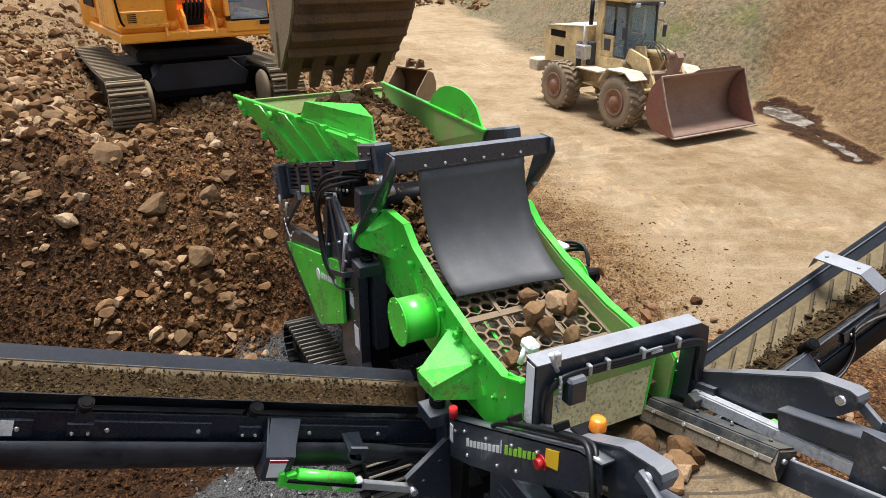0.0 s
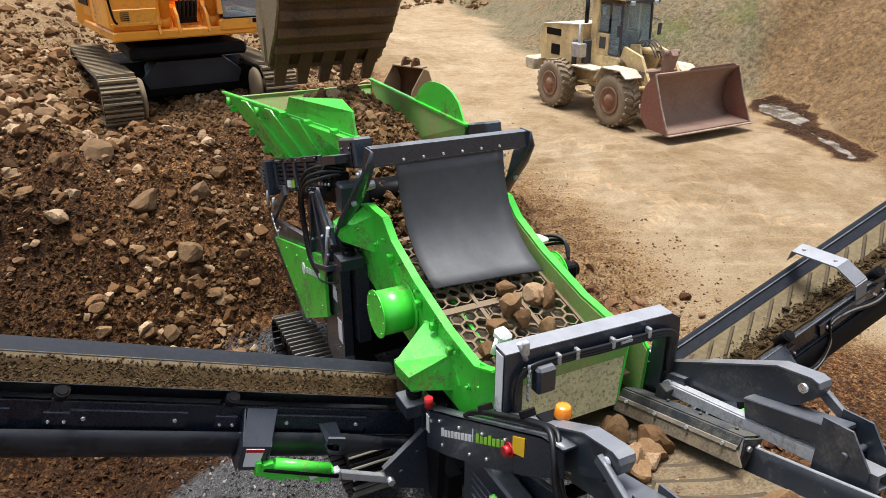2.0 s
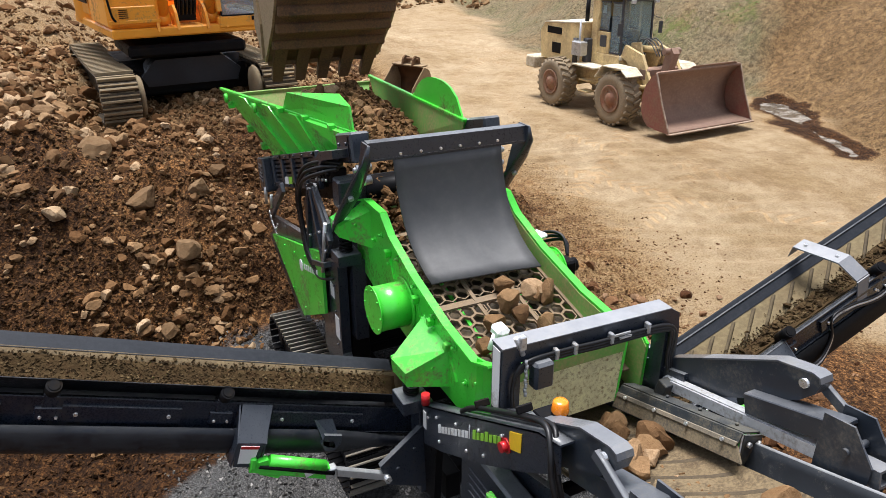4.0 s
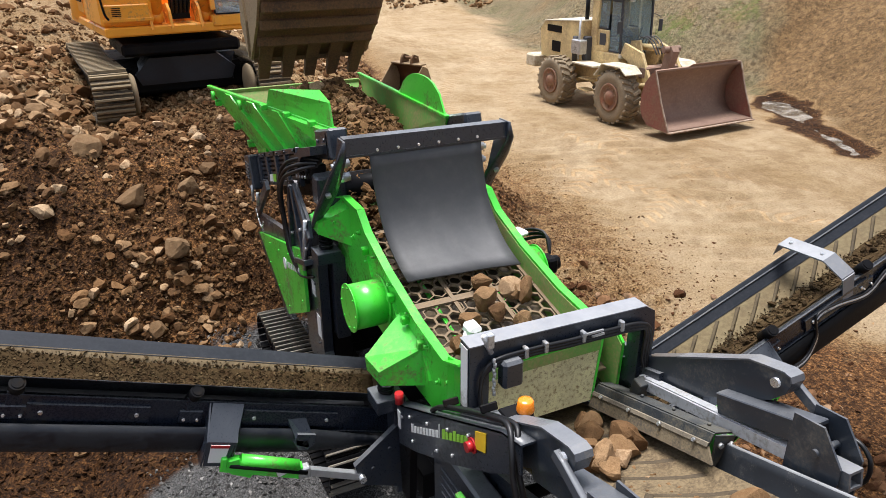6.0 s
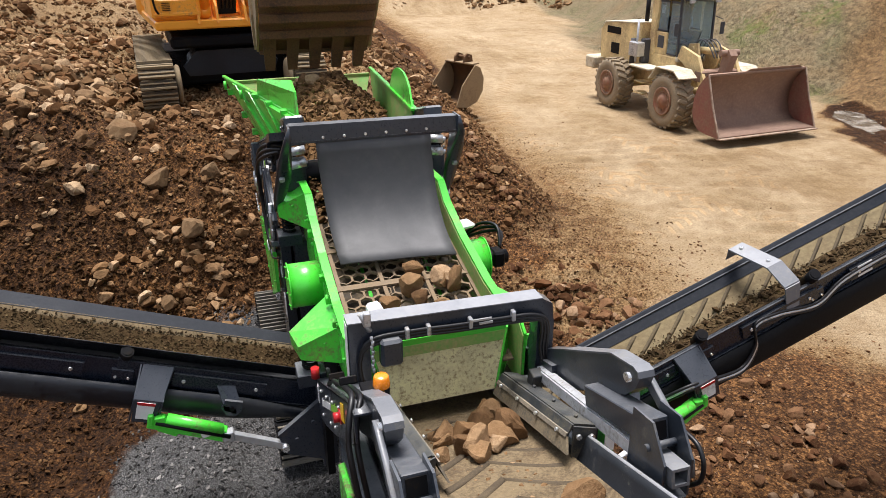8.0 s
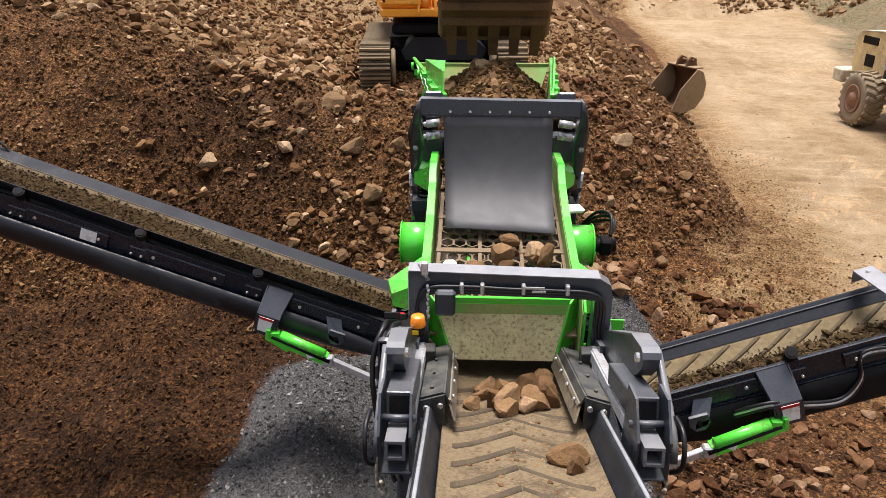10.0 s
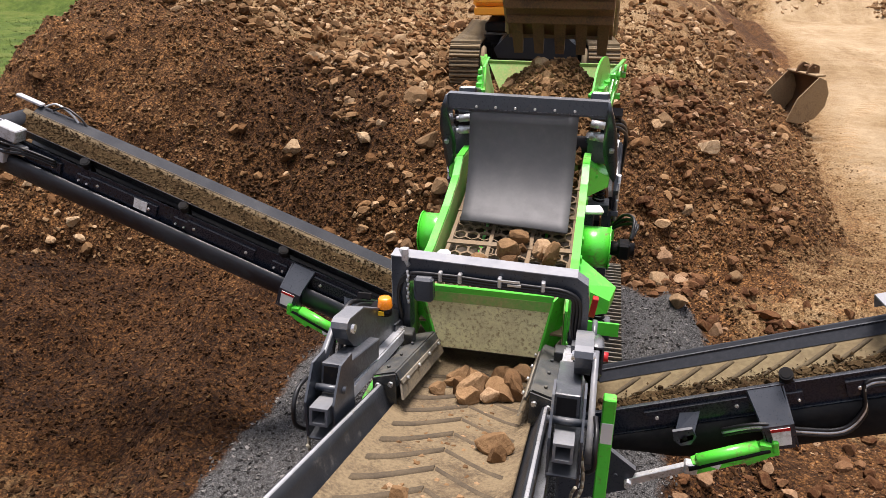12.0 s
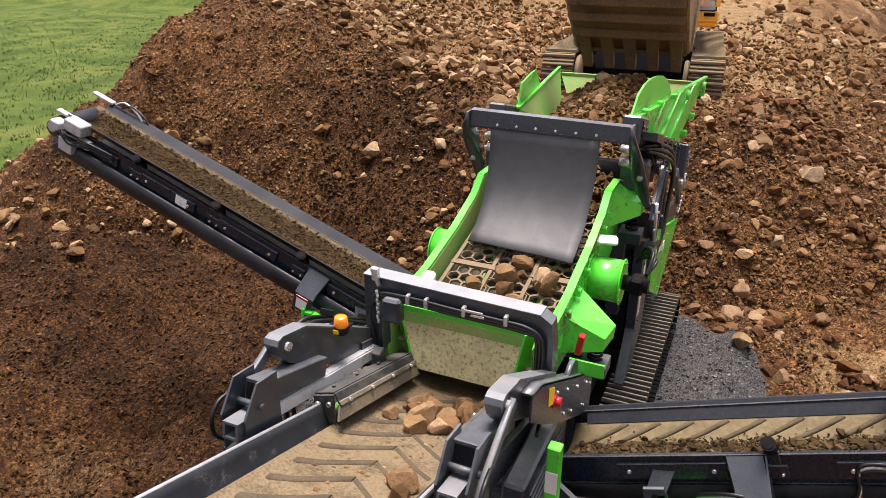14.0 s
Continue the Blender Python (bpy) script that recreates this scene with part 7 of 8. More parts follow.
for x in (x0 - 0.005, x1 + 0.005):
    s = Shape().prism([(x, y, z) for y, z in shell] + [(x, 6.35, 5.1), (x, 6.30, 4.45)], (0.03 if x > 0 else -0.03, 0, 0))
    s.prism([(x + (0.03 if x > 0 else -0.03), 6.00, 4.05), (x + (0.03 if x > 0 else -0.03), 5.98, 4.5), (x + (0.03 if x > 0 else -0.03), 6.15, 5.0), (x + (0.03 if x > 0 else -0.03), 6.30, 4.45)], (0.03 if x > 0 else -0.03, 0, 0))
    part("side_plate", s, BUCKET_SIDE, bucket)
for k, (y, z) in enumerate(((5.72, 4.29), (5.47, 4.51), (5.30, 4.72), (5.18, 4.95), (5.12, 5.2))):
    s = Shape().beam((x0, y - 0.03, z - 0.02), (x1, y - 0.03, z - 0.02), 0.07, 0.13, bevel=0.02)
    part("wear_strip", s, BUCKET, bucket)
for k in range(5):
    x = x0 + 0.13 + k * (x1 - x0 - 0.26) / 4
    s = Shape().prism([(x - 0.085, 5.70, 4.27), (x + 0.085, 5.70, 4.27), (x + 0.080, 5.95, 4.02), (x + 0.065, 6.16, 3.74), (x - 0.065, 6.16, 3.74), (x - 0.080, 5.95, 4.02)], (0, 0.05, 0.06))
    part("tooth", s, BUCKET, bucket)
s = Shape().beam((x0, 6.03, 4.06), (x1, 6.03, 4.06), 0.05, 0.16)
part("lip", s, BUCKET, bucket)
s = Shape()
for x in (-0.24, 0.24):
    s.prism([(x, 5.5, 5.78), (x, 6.25, 5.78), (x, 6.2, 6.08), (x, 5.9, 6.2), (x, 5.55, 6.05)], (0.05, 0, 0))
part("bucket_ear", s, BUCKET, bucket)

# ---- wheel loader in the yard ----
LX, LY = 12.6, 15.3
loader = thing("wheel_loader", (LX, LY, 0.2), "faded cream wheel loader with worn red-brown bucket above the yard", "wheel loader")


LIFT = Matrix.Translation((0, 0, 0.2))
LUG = mesh_of("tread_lug", Shape().box((0, 0, 0), (0.07, 0.105, 0.29), bevel=0.012), TYRE)


def wheel(x, y, out):
    r = 0.81
    m = Matrix.Translation((x, y, r)) @ Matrix.Rotation(radians(90), 4, "Y")
    lugs = []
    s = Shape()
    s.lathe([(0.40, -0.25), (0.52, -0.29), (0.66, -0.30), (0.755, -0.26), (0.77, 0.0), (0.755, 0.26), (0.66, 0.30), (0.52, 0.29), (0.40, 0.25)], m, 40)
    for k in range(22):
        a = k * math.tau / 22
        for sgn in (-1, 1):
            q = m @ Matrix.Rotation(a + (math.tau / 44 if sgn > 0 else 0), 4, "Z") @ Matrix.Translation((0.775, 0, sgn * 0.14)) @ Matrix.Rotation(radians(sgn * 24), 4, "X")
            lugs.append(q)
    w = part("wheel", s, TYRE, loader, "dusty worn heavy tyre", m=LIFT)
    for q in lugs:
        piece("tread_lug", LUG, LIFT @ q, w)
    s = Shape().lathe([(0.41, out * 0.24), (0.42, out * 0.31), (0.37, out * 0.30), (0.33, out * 0.262), (0.20, out * 0.262), (0.17, out * 0.33), (0.05, out * 0.35)], m, 28)
    for k in range(10):
        a = k * math.tau / 10
        p = m @ Vector((0.27 * math.cos(a), 0.27 * math.sin(a), out * 0.262))
        s.cyl(p, p + Vector((out * 0.03, 0, 0)), 0.022, seg=6)
    part("rim", s, RIM, w, m=LIFT)


for y in (13.75, 16.95):
    wheel(LX - 1.12, y, -1)
    wheel(LX + 1.12, y, 1)
s = Shape()
s.box((LX, 15.3, 1.15), (0.95, 4.2, 0.65), bevel=0.05)
s.cyl((LX - 1.0, 13.75, 0.81), (LX + 1.0, 13.75, 0.81), 0.18, seg=16)
s.cyl((LX - 1.0, 16.95, 0.81), (LX + 1.0, 16.95, 0.81), 0.18, seg=16)
part("frame", s, CREAM, loader, m=LIFT)
s = Shape()
s.prism([(LX - 0.88, 16.0, 1.45), (LX - 0.88, 18.35, 1.45), (LX - 0.88, 18.45, 2.35), (LX - 0.88, 18.2, 2.62), (LX - 0.88, 16.0, 2.78)], (1.76, 0, 0))
hood = part("engine_hood", s, CREAM, loader, m=LIFT)
s = Shape().prism([(LX - 0.90, 16.0, 2.785), (LX + 0.90, 16.0, 2.785), (LX + 0.90, 18.2, 2.63), (LX - 0.90, 18.2, 2.63)], (0, 0, 0.03))
part("hood_top", s, CREAM_WHITE, hood, m=LIFT)
s = Shape().box((LX - 0.885, 17.6, 2.42), (0.02, 0.85, 0.22), bevel=0)
s.box((LX - 0.885, 17.45, 1.85), (0.02, 0.5, 0.35), bevel=0)
part("hood_grille", s, DARK, hood, m=LIFT)
s = Shape().box((LX, 18.65, 1.25), (2.3, 0.6, 0.42), bevel=0.05)
part("counterweight", s, CREAM_WHITE, loader, m=LIFT)
s = Shape().cyl((LX - 0.45, 16.4, 2.7), (LX - 0.45, 16.4, 3.55), 0.07, seg=14)
part("exhaust", s, DARK, loader, m=LIFT)
# cab: narrow, with tall dark-framed glass
s = Shape().box((LX, 15.15, 1.70), (1.24, 1.50, 0.50), bevel=0.05)
cab = part("cab", s, CREAM, loader, m=LIFT)
for px in (-0.58, 0.58):
    s = Shape().beam((LX + px, 14.42, 1.9), (LX + px, 14.50, 3.62), 0.06, 0.06)
    part("pillar", s, SEAT, cab, m=LIFT)
    s = Shape().beam((LX + px, 15.02, 1.9), (LX + px, 15.02, 3.62), 0.07, 0.10)
    part("pillar", s, CREAM, cab, m=LIFT)
    s = Shape().box((LX + px, 15.72, 2.75), (0.10, 0.36, 1.8), bevel=0.02)
    part("rear_post", s, CREAM, cab, m=LIFT)
    s = Shape().box((LX + px, 15.28, 2.26), (0.06, 0.58, 0.66), bevel=0.02)
    door = part("door", s, CREAM, cab, m=LIFT)
    s = Shape().box((LX + px * 1.06, 15.28, 2.30), (0.03, 0.30, 0.36), bevel=0.01)
    part("door_pane", s, SEAT, door, m=LIFT)
    s = Shape().hose([(LX + px * 1.12, 15.50, 2.1), (LX + px * 1.18, 15.52, 2.4), (LX + px * 1.18, 15.54, 2.9), (LX + px * 1.10, 15.56, 3.1)], 0.02, seg=6)
    part("grab_rail", s, CREAM, door, m=LIFT)
    for ya, yb, z0 in ((14.52, 14.96, 1.98), (15.08, 15.52, 2.64)):
        s = Shape().prism([(LX + px, ya, z0), (LX + px, yb, z0), (LX + px, yb, 3.48), (LX + px, ya, 3.48)], (0.008, 0, 0))
        part("side_window", s, GLASS, cab, m=LIFT)
        for ua, ub in (((ya, z0), (yb, z0)), ((yb, z0), (yb, 3.48)), ((yb, 3.48), (ya, 3.48)), ((ya, 3.48), (ya, z0))):
            part("window_seal", Shape().beam((LX + px, *ua), (LX + px, *ub), 0.05, 0.05), SEAT, cab, m=LIFT)
s = Shape().box((LX, 15.88, 2.7), (1.14, 0.06, 1.7))
part("rear_wall", s, CREAM, cab, m=LIFT)
s = Shape().box((LX, 15.10, 3.68), (1.36, 1.72, 0.14), bevel=0.05)
part("cab_roof", s, CREAM, cab, m=LIFT)
s = Shape().box((LX, 14.26, 3.60), (1.30, 0.10, 0.10), bevel=0.02)
part("visor", s, SEAT, cab, m=LIFT)
s = Shape().prism([(LX - 0.54, 14.42, 1.98), (LX + 0.54, 14.42, 1.98), (LX + 0.54, 14.50, 3.54), (LX - 0.54, 14.50, 3.54)], (0, 0.010, 0))
part("windscreen", s, GLASS, cab, m=LIFT)
s = Shape().beam((LX - 0.1, 14.40, 2.0), (LX + 0.22, 14.44, 2.7), 0.02, 0.02)
part("wiper", s, SEAT, cab, m=LIFT)
part("cowl", Shape().box((LX, 14.40, 1.88), (1.24, 0.14, 0.16), bevel=0.03), CREAM_WHITE, cab, m=LIFT)
s = Shape()
s.box((LX, 15.35, 2.25), (0.5, 0.5, 0.12), bevel=0.04)
s.box((LX, 15.6, 2.65), (0.48, 0.12, 0.7), bevel=0.05)
s.cyl((LX, 14.75, 2.0), (LX, 14.9, 2.5), 0.03, seg=8)
s.lathe([(0.17, -0.015), (0.20, -0.015), (0.20, 0.015), (0.17, 0.015)], Matrix.Translation((LX, 14.9, 2.5)) @ Matrix.Rotation(radians(30), 4, "X"), 20)
part("driver_seat", s, SEAT, cab, m=LIFT)
part("paper_notice", Shape().box((LX - 0.57, 15.36, 3.25), (0.004, 0.16, 0.24), bevel=0), WHITE, cab, m=LIFT)
for px in (-0.45, 0.45):
    part("work_lamp", Shape().box((LX + px, 14.20, 3.55), (0.16, 0.10, 0.12), bevel=0.02), BARE, cab, m=LIFT)
for px in (-1, 1):
    s = Shape().box((LX + px * 0.80, 14.30, 2.75), (0.14, 0.04, 0.36), bevel=0.01)
    s.beam((LX + px * 0.58, 14.42, 3.1), (LX + px * 0.80, 14.30, 3.0), 0.02, 0.02)
    part("wing_mirror", s, SEAT, cab, m=LIFT)
    # dark tank and filter shapes added to darken the hood-to-cab gap, and a pipe
    s = Shape().box((LX + px * 0.72, 16.05, 1.95), (0.25, 0.50, 0.75), bevel=0.03)
    s.cyl((LX + px * 0.92, 16.30, 1.5), (LX + px * 0.92, 16.30, 2.3), 0.09, seg=12)
    part("engine_gap_dark", s, SEAT, loader, m=LIFT)
    s = Shape().cyl((LX + px * 0.98, 16.02, 1.6), (LX + px * 0.98, 16.02, 2.9), 0.035, seg=10)
    part("engine_pipe", s, BARE, loader, m=LIFT)
for px in (-1, 1):
    s = Shape()
    for (ya, za), (yb, zb) in zip([(13.05, 1.55), (13.35, 1.74), (14.2, 1.74)], [(13.35, 1.74), (14.2, 1.74), (14.55, 1.35)]):
        s.beam((LX + px * 1.12, ya, za), (LX + px * 1.12, yb, zb), 0.62, 0.04)
    part("fender", s, CREAM_WHITE, loader, m=LIFT)
    part("platform", Shape().box((LX + px * 1.0, 15.35, 1.55), (0.62, 1.1, 0.05)), CREAM_WHITE, loader, m=LIFT)
    for z in (0.75, 1.1):
        part("step", Shape().box((LX + px * 1.05, 15.35, z), (0.35, 0.5, 0.04)), CREAM, loader, m=LIFT)
    for y in (15.08, 15.62):
        part("handrail", Shape().beam((LX + px * 1.22, y, 0.6), (LX + px * 1.22, y, 2.6), 0.035, 0.035), CREAM_WHITE, loader, m=LIFT)
s = Shape().box((LX - 0.95, 16.05, 2.0), (0.3, 0.5, 0.45), bevel=0.03)
part("step_box", s, ZINC, loader, m=LIFT)
# lift arms, tilt linkage and bucket
for px in (-0.62, 0.62):
    s = Shape().prism([(LX + px, 14.35, 1.95), (LX + px, 14.20, 2.30), (LX + px, 13.4, 2.10), (LX + px, 12.9, 1.30), (LX + px, 12.62, 0.70), (LX + px, 12.68, 0.50), (LX + px, 12.90, 0.60), (LX + px, 13.3, 1.45)], (0.10, 0, 0))
    arm = part("lift_arm", s, CREAM, loader, m=LIFT)
    s = Shape().cyl((LX + px + 0.05, 13.9, 1.0), (LX + px + 0.05, 13.0, 1.25), 0.08, seg=14)
    part("lift_cylinder", s, CREAM, arm, m=LIFT)
s = Shape()
s.prism([(LX - 0.12, 13.15, 1.25), (LX - 0.12, 12.95, 2.25), (LX - 0.12, 12.75, 2.35), (LX - 0.12, 12.62, 2.2), (LX - 0.12, 12.85, 1.5), (LX - 0.12, 12.70, 1.0), (LX - 0.12, 12.9, 0.9)], (0.24, 0, 0))
s.cyl((LX - 0.3, 12.85, 2.25), (LX + 0.3, 12.85, 2.25), 0.09, seg=16)
s.box((LX, 13.3, 1.55), (1.25, 0.35, 0.35), bevel=0.04)
part("tilt_lever", s, RUST, loader, m=LIFT)
for px in (-0.34, 0.34):
    s = Shape().prism([(LX + px, 14.45, 1.25), (LX + px, 14.25, 2.35), (LX + px, 13.85, 2.40), (LX + px, 13.70, 1.95), (LX + px, 13.95, 1.30)], (0.07, 0, 0))
    s.cyl((LX + px - 0.03, 14.05, 2.20), (LX + px + 0.10, 14.05, 2.20), 0.10, seg=14)
    part("arm_tower", s, CREAM, loader, m=LIFT)
for k in range(4):
    s = Shape().hose([(LX - 0.22 + 0.14 * k, 14.30, 1.8), (LX - 0.24 + 0.15 * k, 13.95, 2.46), (LX - 0.20 + 0.13 * k, 13.55, 2.40), (LX - 0.16 + 0.10 * k, 13.25, 2.05)], 0.018, seg=6)
    part("arm_hose", s, SEAT, loader, m=LIFT)
s = Shape().cyl((LX, 14.3, 2.15), (LX, 13.4, 2.22), 0.10, seg=16)
tc = part("tilt_cylinder", s, CREAM, loader, m=LIFT)
s = Shape().cyl((LX, 13.4, 2.22), (LX, 12.9, 2.25), 0.05, seg=12)
part("cylinder_rod", s, SILVER, tc, m=LIFT)
BKT = Matrix.Translation((13.05, 12.15, 0.27)) @ Matrix.Rotation(radians(3), 4, "Z") @ Matrix.Diagonal((1.05, 1.05, 1.12, 1))
shell = [(-0.72, 0.16), (-0.3, 0.18), (0.05, 0.22), (0.25, 0.38), (0.36, 0.62), (0.36, 0.95), (0.26, 1.25), (0.06, 1.50), (-0.05, 1.56)]
s = Shape().sheet([[(x, y, z) for x in np.linspace(-1.62, 1.62, 7)] for y, z in shell], -0.03)
bkt = part("bucket", s, RUST, loader, "worn red-brown loader bucket", m=BKT)
for x in (-1.62, 1.62):
    s = Shape().prism([(x, y, z) for y, z in shell] + [(x, -0.35, 0.85)], (0.03 if x > 0 else -0.03, 0, 0))
    part("side_wall", s, RUST_RED, bkt, m=BKT)
    for p, q in (((-0.74, 0.15), (-0.36, 0.86)), ((-0.36, 0.86), (-0.06, 1.57))):
        part("worn_edge", Shape().beam((x, *p), (x, *q), 0.045, 0.035), WORN_EDGE, bkt, m=BKT)
s = Shape().beam((-1.65, -0.74, 0.15), (1.65, -0.74, 0.15), 0.16, 0.03)
part("cutting_edge", s, WORN_EDGE, bkt, m=BKT)
part("wear_plate", Shape().prism([(-0.55, 0.335, 0.55), (-0.10, 0.335, 0.55), (-0.10, 0.345, 0.72), (-0.55, 0.345, 0.72)], (0, -0.012, 0)), RUST, bkt, m=BKT)
s = Shape().beam((-1.6, -0.04, 1.57), (1.6, -0.04, 1.57), 0.10, 0.05)
s.prism([(-0.5, -0.05, 1.57), (1.55, -0.05, 1.57), (1.35, -0.10, 1.66), (-0.3, -0.10, 1.66)], (0, 0.02, 0))
part("spill_guard", s, RUST, bkt, m=BKT)
s = Shape()
s.beam((-1.55, 0.352, 0.72), (1.55, 0.352, 0.72), 0.02, 0.05)
s.beam((-1.55, 0.30, 1.15), (1.55, 0.30, 1.15), 0.03, 0.02)
part("weld_seam", s, RUST, bkt, m=BKT)

# ---- spare bucket lying by the bank ----
SB = Matrix.Translation((6.0, 17.6, float(height(np.array([6.0]), np.array([17.4]))[0]) - 0.02)) @ Matrix.Rotation(radians(-62), 4, "Z")
spare = thing("spare_bucket", SB.translation, "rusty spare excavator bucket lying on its back beside the bank", "bucket")
shell = [(-0.55, 0.10), (-0.05, 0.02), (0.40, 0.12), (0.68, 0.45), (0.72, 0.85), (0.55, 1.20), (0.30, 1.30)]
s = Shape().sheet([[(x, y, z) for x in np.linspace(-0.62, 0.62, 5)] for y, z in shell], -0.03)
part("shell", s, BUCKET, spare, m=SB)
for x in (-0.62, 0.62):
    s = Shape().prism([(x, y, z) for y, z in shell] + [(x, -0.30, 0.72)], (0.03 if x > 0 else -0.03, 0, 0))
    part("side_plate", s, BUCKET_SIDE, spare, m=SB)
s = Shape()
s.box((0, 0.38, 1.33), (1.2, 0.34, 0.05), bevel=0.01)
part("top_plate", s, BUCKET_SIDE, spare, m=SB)
for x in (-0.2, 0.2):
    s = Shape().prism([(x, 0.2, 1.33), (x, 0.62, 1.33), (x, 0.58, 1.55), (x, 0.36, 1.62), (x, 0.24, 1.52)], (0.06, 0, 0))
    part("ear", s, BUCKET, spare, m=SB)
s = Shape().cyl((-0.3, 0.42, 1.50), (0.34, 0.42, 1.50), 0.05, seg=14)
part("pin", s, BUCKET, spare, m=SB)
for k in range(4):
    x = -0.48 + 0.32 * k
    s = Shape().prism([(x - 0.07, -0.5, 0.06), (x + 0.07, -0.5, 0.06), (x + 0.04, -0.80, 0.10), (x - 0.04, -0.80, 0.10)], (0, 0, 0.06))
    part("tooth", s, BUCKET, spare, m=SB)

# ---- loose material ----
p = on_ground(46000, (-12, 4.5, 6.0, 13), 1, lambda x, y: (bank(x, y) > 0.05) * (0.55 + 0.45 * ss(-9.0, -6.0, x)) * clear_of_machine(x, y))
low = (p[:, 1] + 0.8 * fbm(p[:, 0] * 0.6, p[:, 1] * 0.6, 93, 3) + 3.2 * ss(-3.7, -2.0, p[:, 0]) < 9.1) & (p[:, 0] + 0.9 * fbm(p[:, 0] * 0.5, p[:, 1] * 0.5, 115, 3) > -5.6)
top = ~low & ((p[:, 1] > 9.6) | (p[:, 0] < -6.0))
for name, q, mat, label in (("damp_soil_clods", p[low], CLOD_DAMP, "dark damp clods on the foot of the bank"), ("soil_clods", p[~low & ~top], CLOD, "crumbly brown clods of soil on the bank"), ("dry_soil_clods", p[top], DRY_CLOD, "dry pale brown clods high on the bank")):
    scatter(name, q, sizes_of(len(q), 2, 0.026, 0.130, 2.5), mat, label, "soil", 3, hulls=HULLS_CLOD)
p = on_ground(52000, (-10, -2, 3, 7), 4, lambda x, y: (1.0 * (zones(x, y)[1] < 0.3)) * clear_of_machine(x, y))
dry = p[:, 1] + 0.5 * fbm(p[:, 0] * 0.8, p[:, 1] * 0.8, 94, 3) < 0.7
for name, q, mat, label in (("dry_soil_crumbs", p[dry], CLOD_DAMP, "fine brown soil crumbs beside the machine"), ("soil_crumbs", p[~dry], DAMP, "dark fine soil crumbs below the belts")):
    scatter(name, q, sizes_of(len(q), 5, 0.020, 0.105, 2.6), mat, label, "soil", 6, sink=0.3, hulls=HULLS_SMALL)


p = on_ground(15000, (2.4, 3.2, 8.6, 15), 105, lambda x, y: (bank(x, y) <= 0.06) * ss(1.9, -0.2, x - bank_edge(y) + 0.9 * fbm(x * 0.6, y * 0.6, 106, 3)) * (0.15 + 0.85 * ss(-0.2, 0.3, fbm(x * 0.9 + 0.2 * y, y * 1.6, 107, 3))))
scatter("spilled_clods", p, sizes_of(len(p), 108, 0.018, 0.075, 2.6), CLOD, "brown clods spilled onto the yard beside the bank", "soil", 109, sink=0.4, hulls=HULLS_CLOD)
p = on_ground(900, (-4.4, 4.4, -1.25, 8.6), 110, lambda x, y: ss(-0.35, 0.25, fbm(x * 0.9, y * 0.9, 111, 3)) * clear_of_machine(x, y) * (zones(x, y)[1] < 0.4))
scatter("bank_rubble", p, sizes_of(len(p), 112, 0.06, 0.30, 2.2), ROCK, "brown broken stones in the soil beside the machine", "stones", 113, sink=0.40, hulls=HULLS_SPLIT)
p = on_ground(17000, (-9, 12.5, 9.0, 24), 86, lambda x, y: (bank(x, y) > 0.05) * ss(26, 15, y))
scatter("far_soil_clods", p, sizes_of(len(p), 87, 0.05, 0.22, 2.4), DRY_CLOD, "brown clods of soil round the excavator", "soil", 88, sink=0.35, hulls=HULLS_CLOD)


def stony(x, y):
    b = bank(x, y)
    clump = ss(0.05, 0.35, fbm(x * 0.55 + 0.3 * y, y * 0.4, 57, 3))
    d = 0.05 + 0.34 * ss(8.8, 11.0, y) * (x < 1.2) * ss(-7.5, -4.5, x) + 0.55 * (x > 1.0) * clump * (1 - 0.85 * ss(2.7, 4.0, x)) + 0.3 * (fbm(x * 0.5, y * 0.5, 51, 2) > 0.2) * (x > -6)
    for cx, cy, r in ((-4.9, 12.3, 1.7), (-5.6, 7.6, 0.7), (-9.5, 5.5, 1.0), (-7.2, 15.5, 1.6), (-2.4, 10.2, 1.2)):
        d = d + 0.75 * np.exp(-(np.hypot(x - cx, y - cy) / r) ** 2)
    d = d * (1 - 0.6 * ss(-2.6, -3.8, x) * ss(9.4, 8.2, y))
    return np.clip(d, 0, 1) * (b > 0.1) * clear_of_machine(x, y)


p = on_ground(13000, (-10, 5.2, 5.2, 18), 7, stony)
scatter("broken_stones", p, sizes_of(len(p), 8, 0.045, 0.34, 2.6), STONE, "pale and brown broken stones on the bank", "stones", 9, sink=0.42, hulls=HULLS_SPLIT)
p = on_ground(900, (-9.5, 8.4, -2.6, 13), 71, lambda x, y: (bank(x, y) > 0.4) * ss(8.3, 10.2, y + 0.5 * fbm(x, y, 73, 2)))
scatter("pale_broken_stones", p, sizes_of(len(p), 72, 0.12, 0.42, 2.0), PALE_STONE, "pale broken stones beside the excavator crawler", "stones", 74, hulls=HULLS_SPLIT)
p = on_ground(3000, (-9, 12, 8.0, 30), 10, lambda x, y: (bank(x, y) > 0.3) * (0.12 + 0.6 * ss(-7.5, -4.5, x) * (fbm(x * 0.3, y * 0.3, 52, 3) > -0.05)))
scatter("bank_stones", p, sizes_of(len(p), 11, 0.10, 0.55, 3.0), STONE, "large broken stones behind the excavator", "stones", 12, sink=0.4, hulls=HULLS_SPLIT)
p = on_ground(4200, (1.3, 3.6, 5.2, 12), 13, lambda x, y: (0.12 + 0.88 * ss(0.05, 0.3, fbm(x * 0.6 + 0.25 * y, y * 0.45, 58, 3))) * ss(4.6, 2.6, x + 0.6 * fbm(x, y, 61, 2)) * clear_of_machine(x, y) * (zones(x, y)[1] < 0.35))
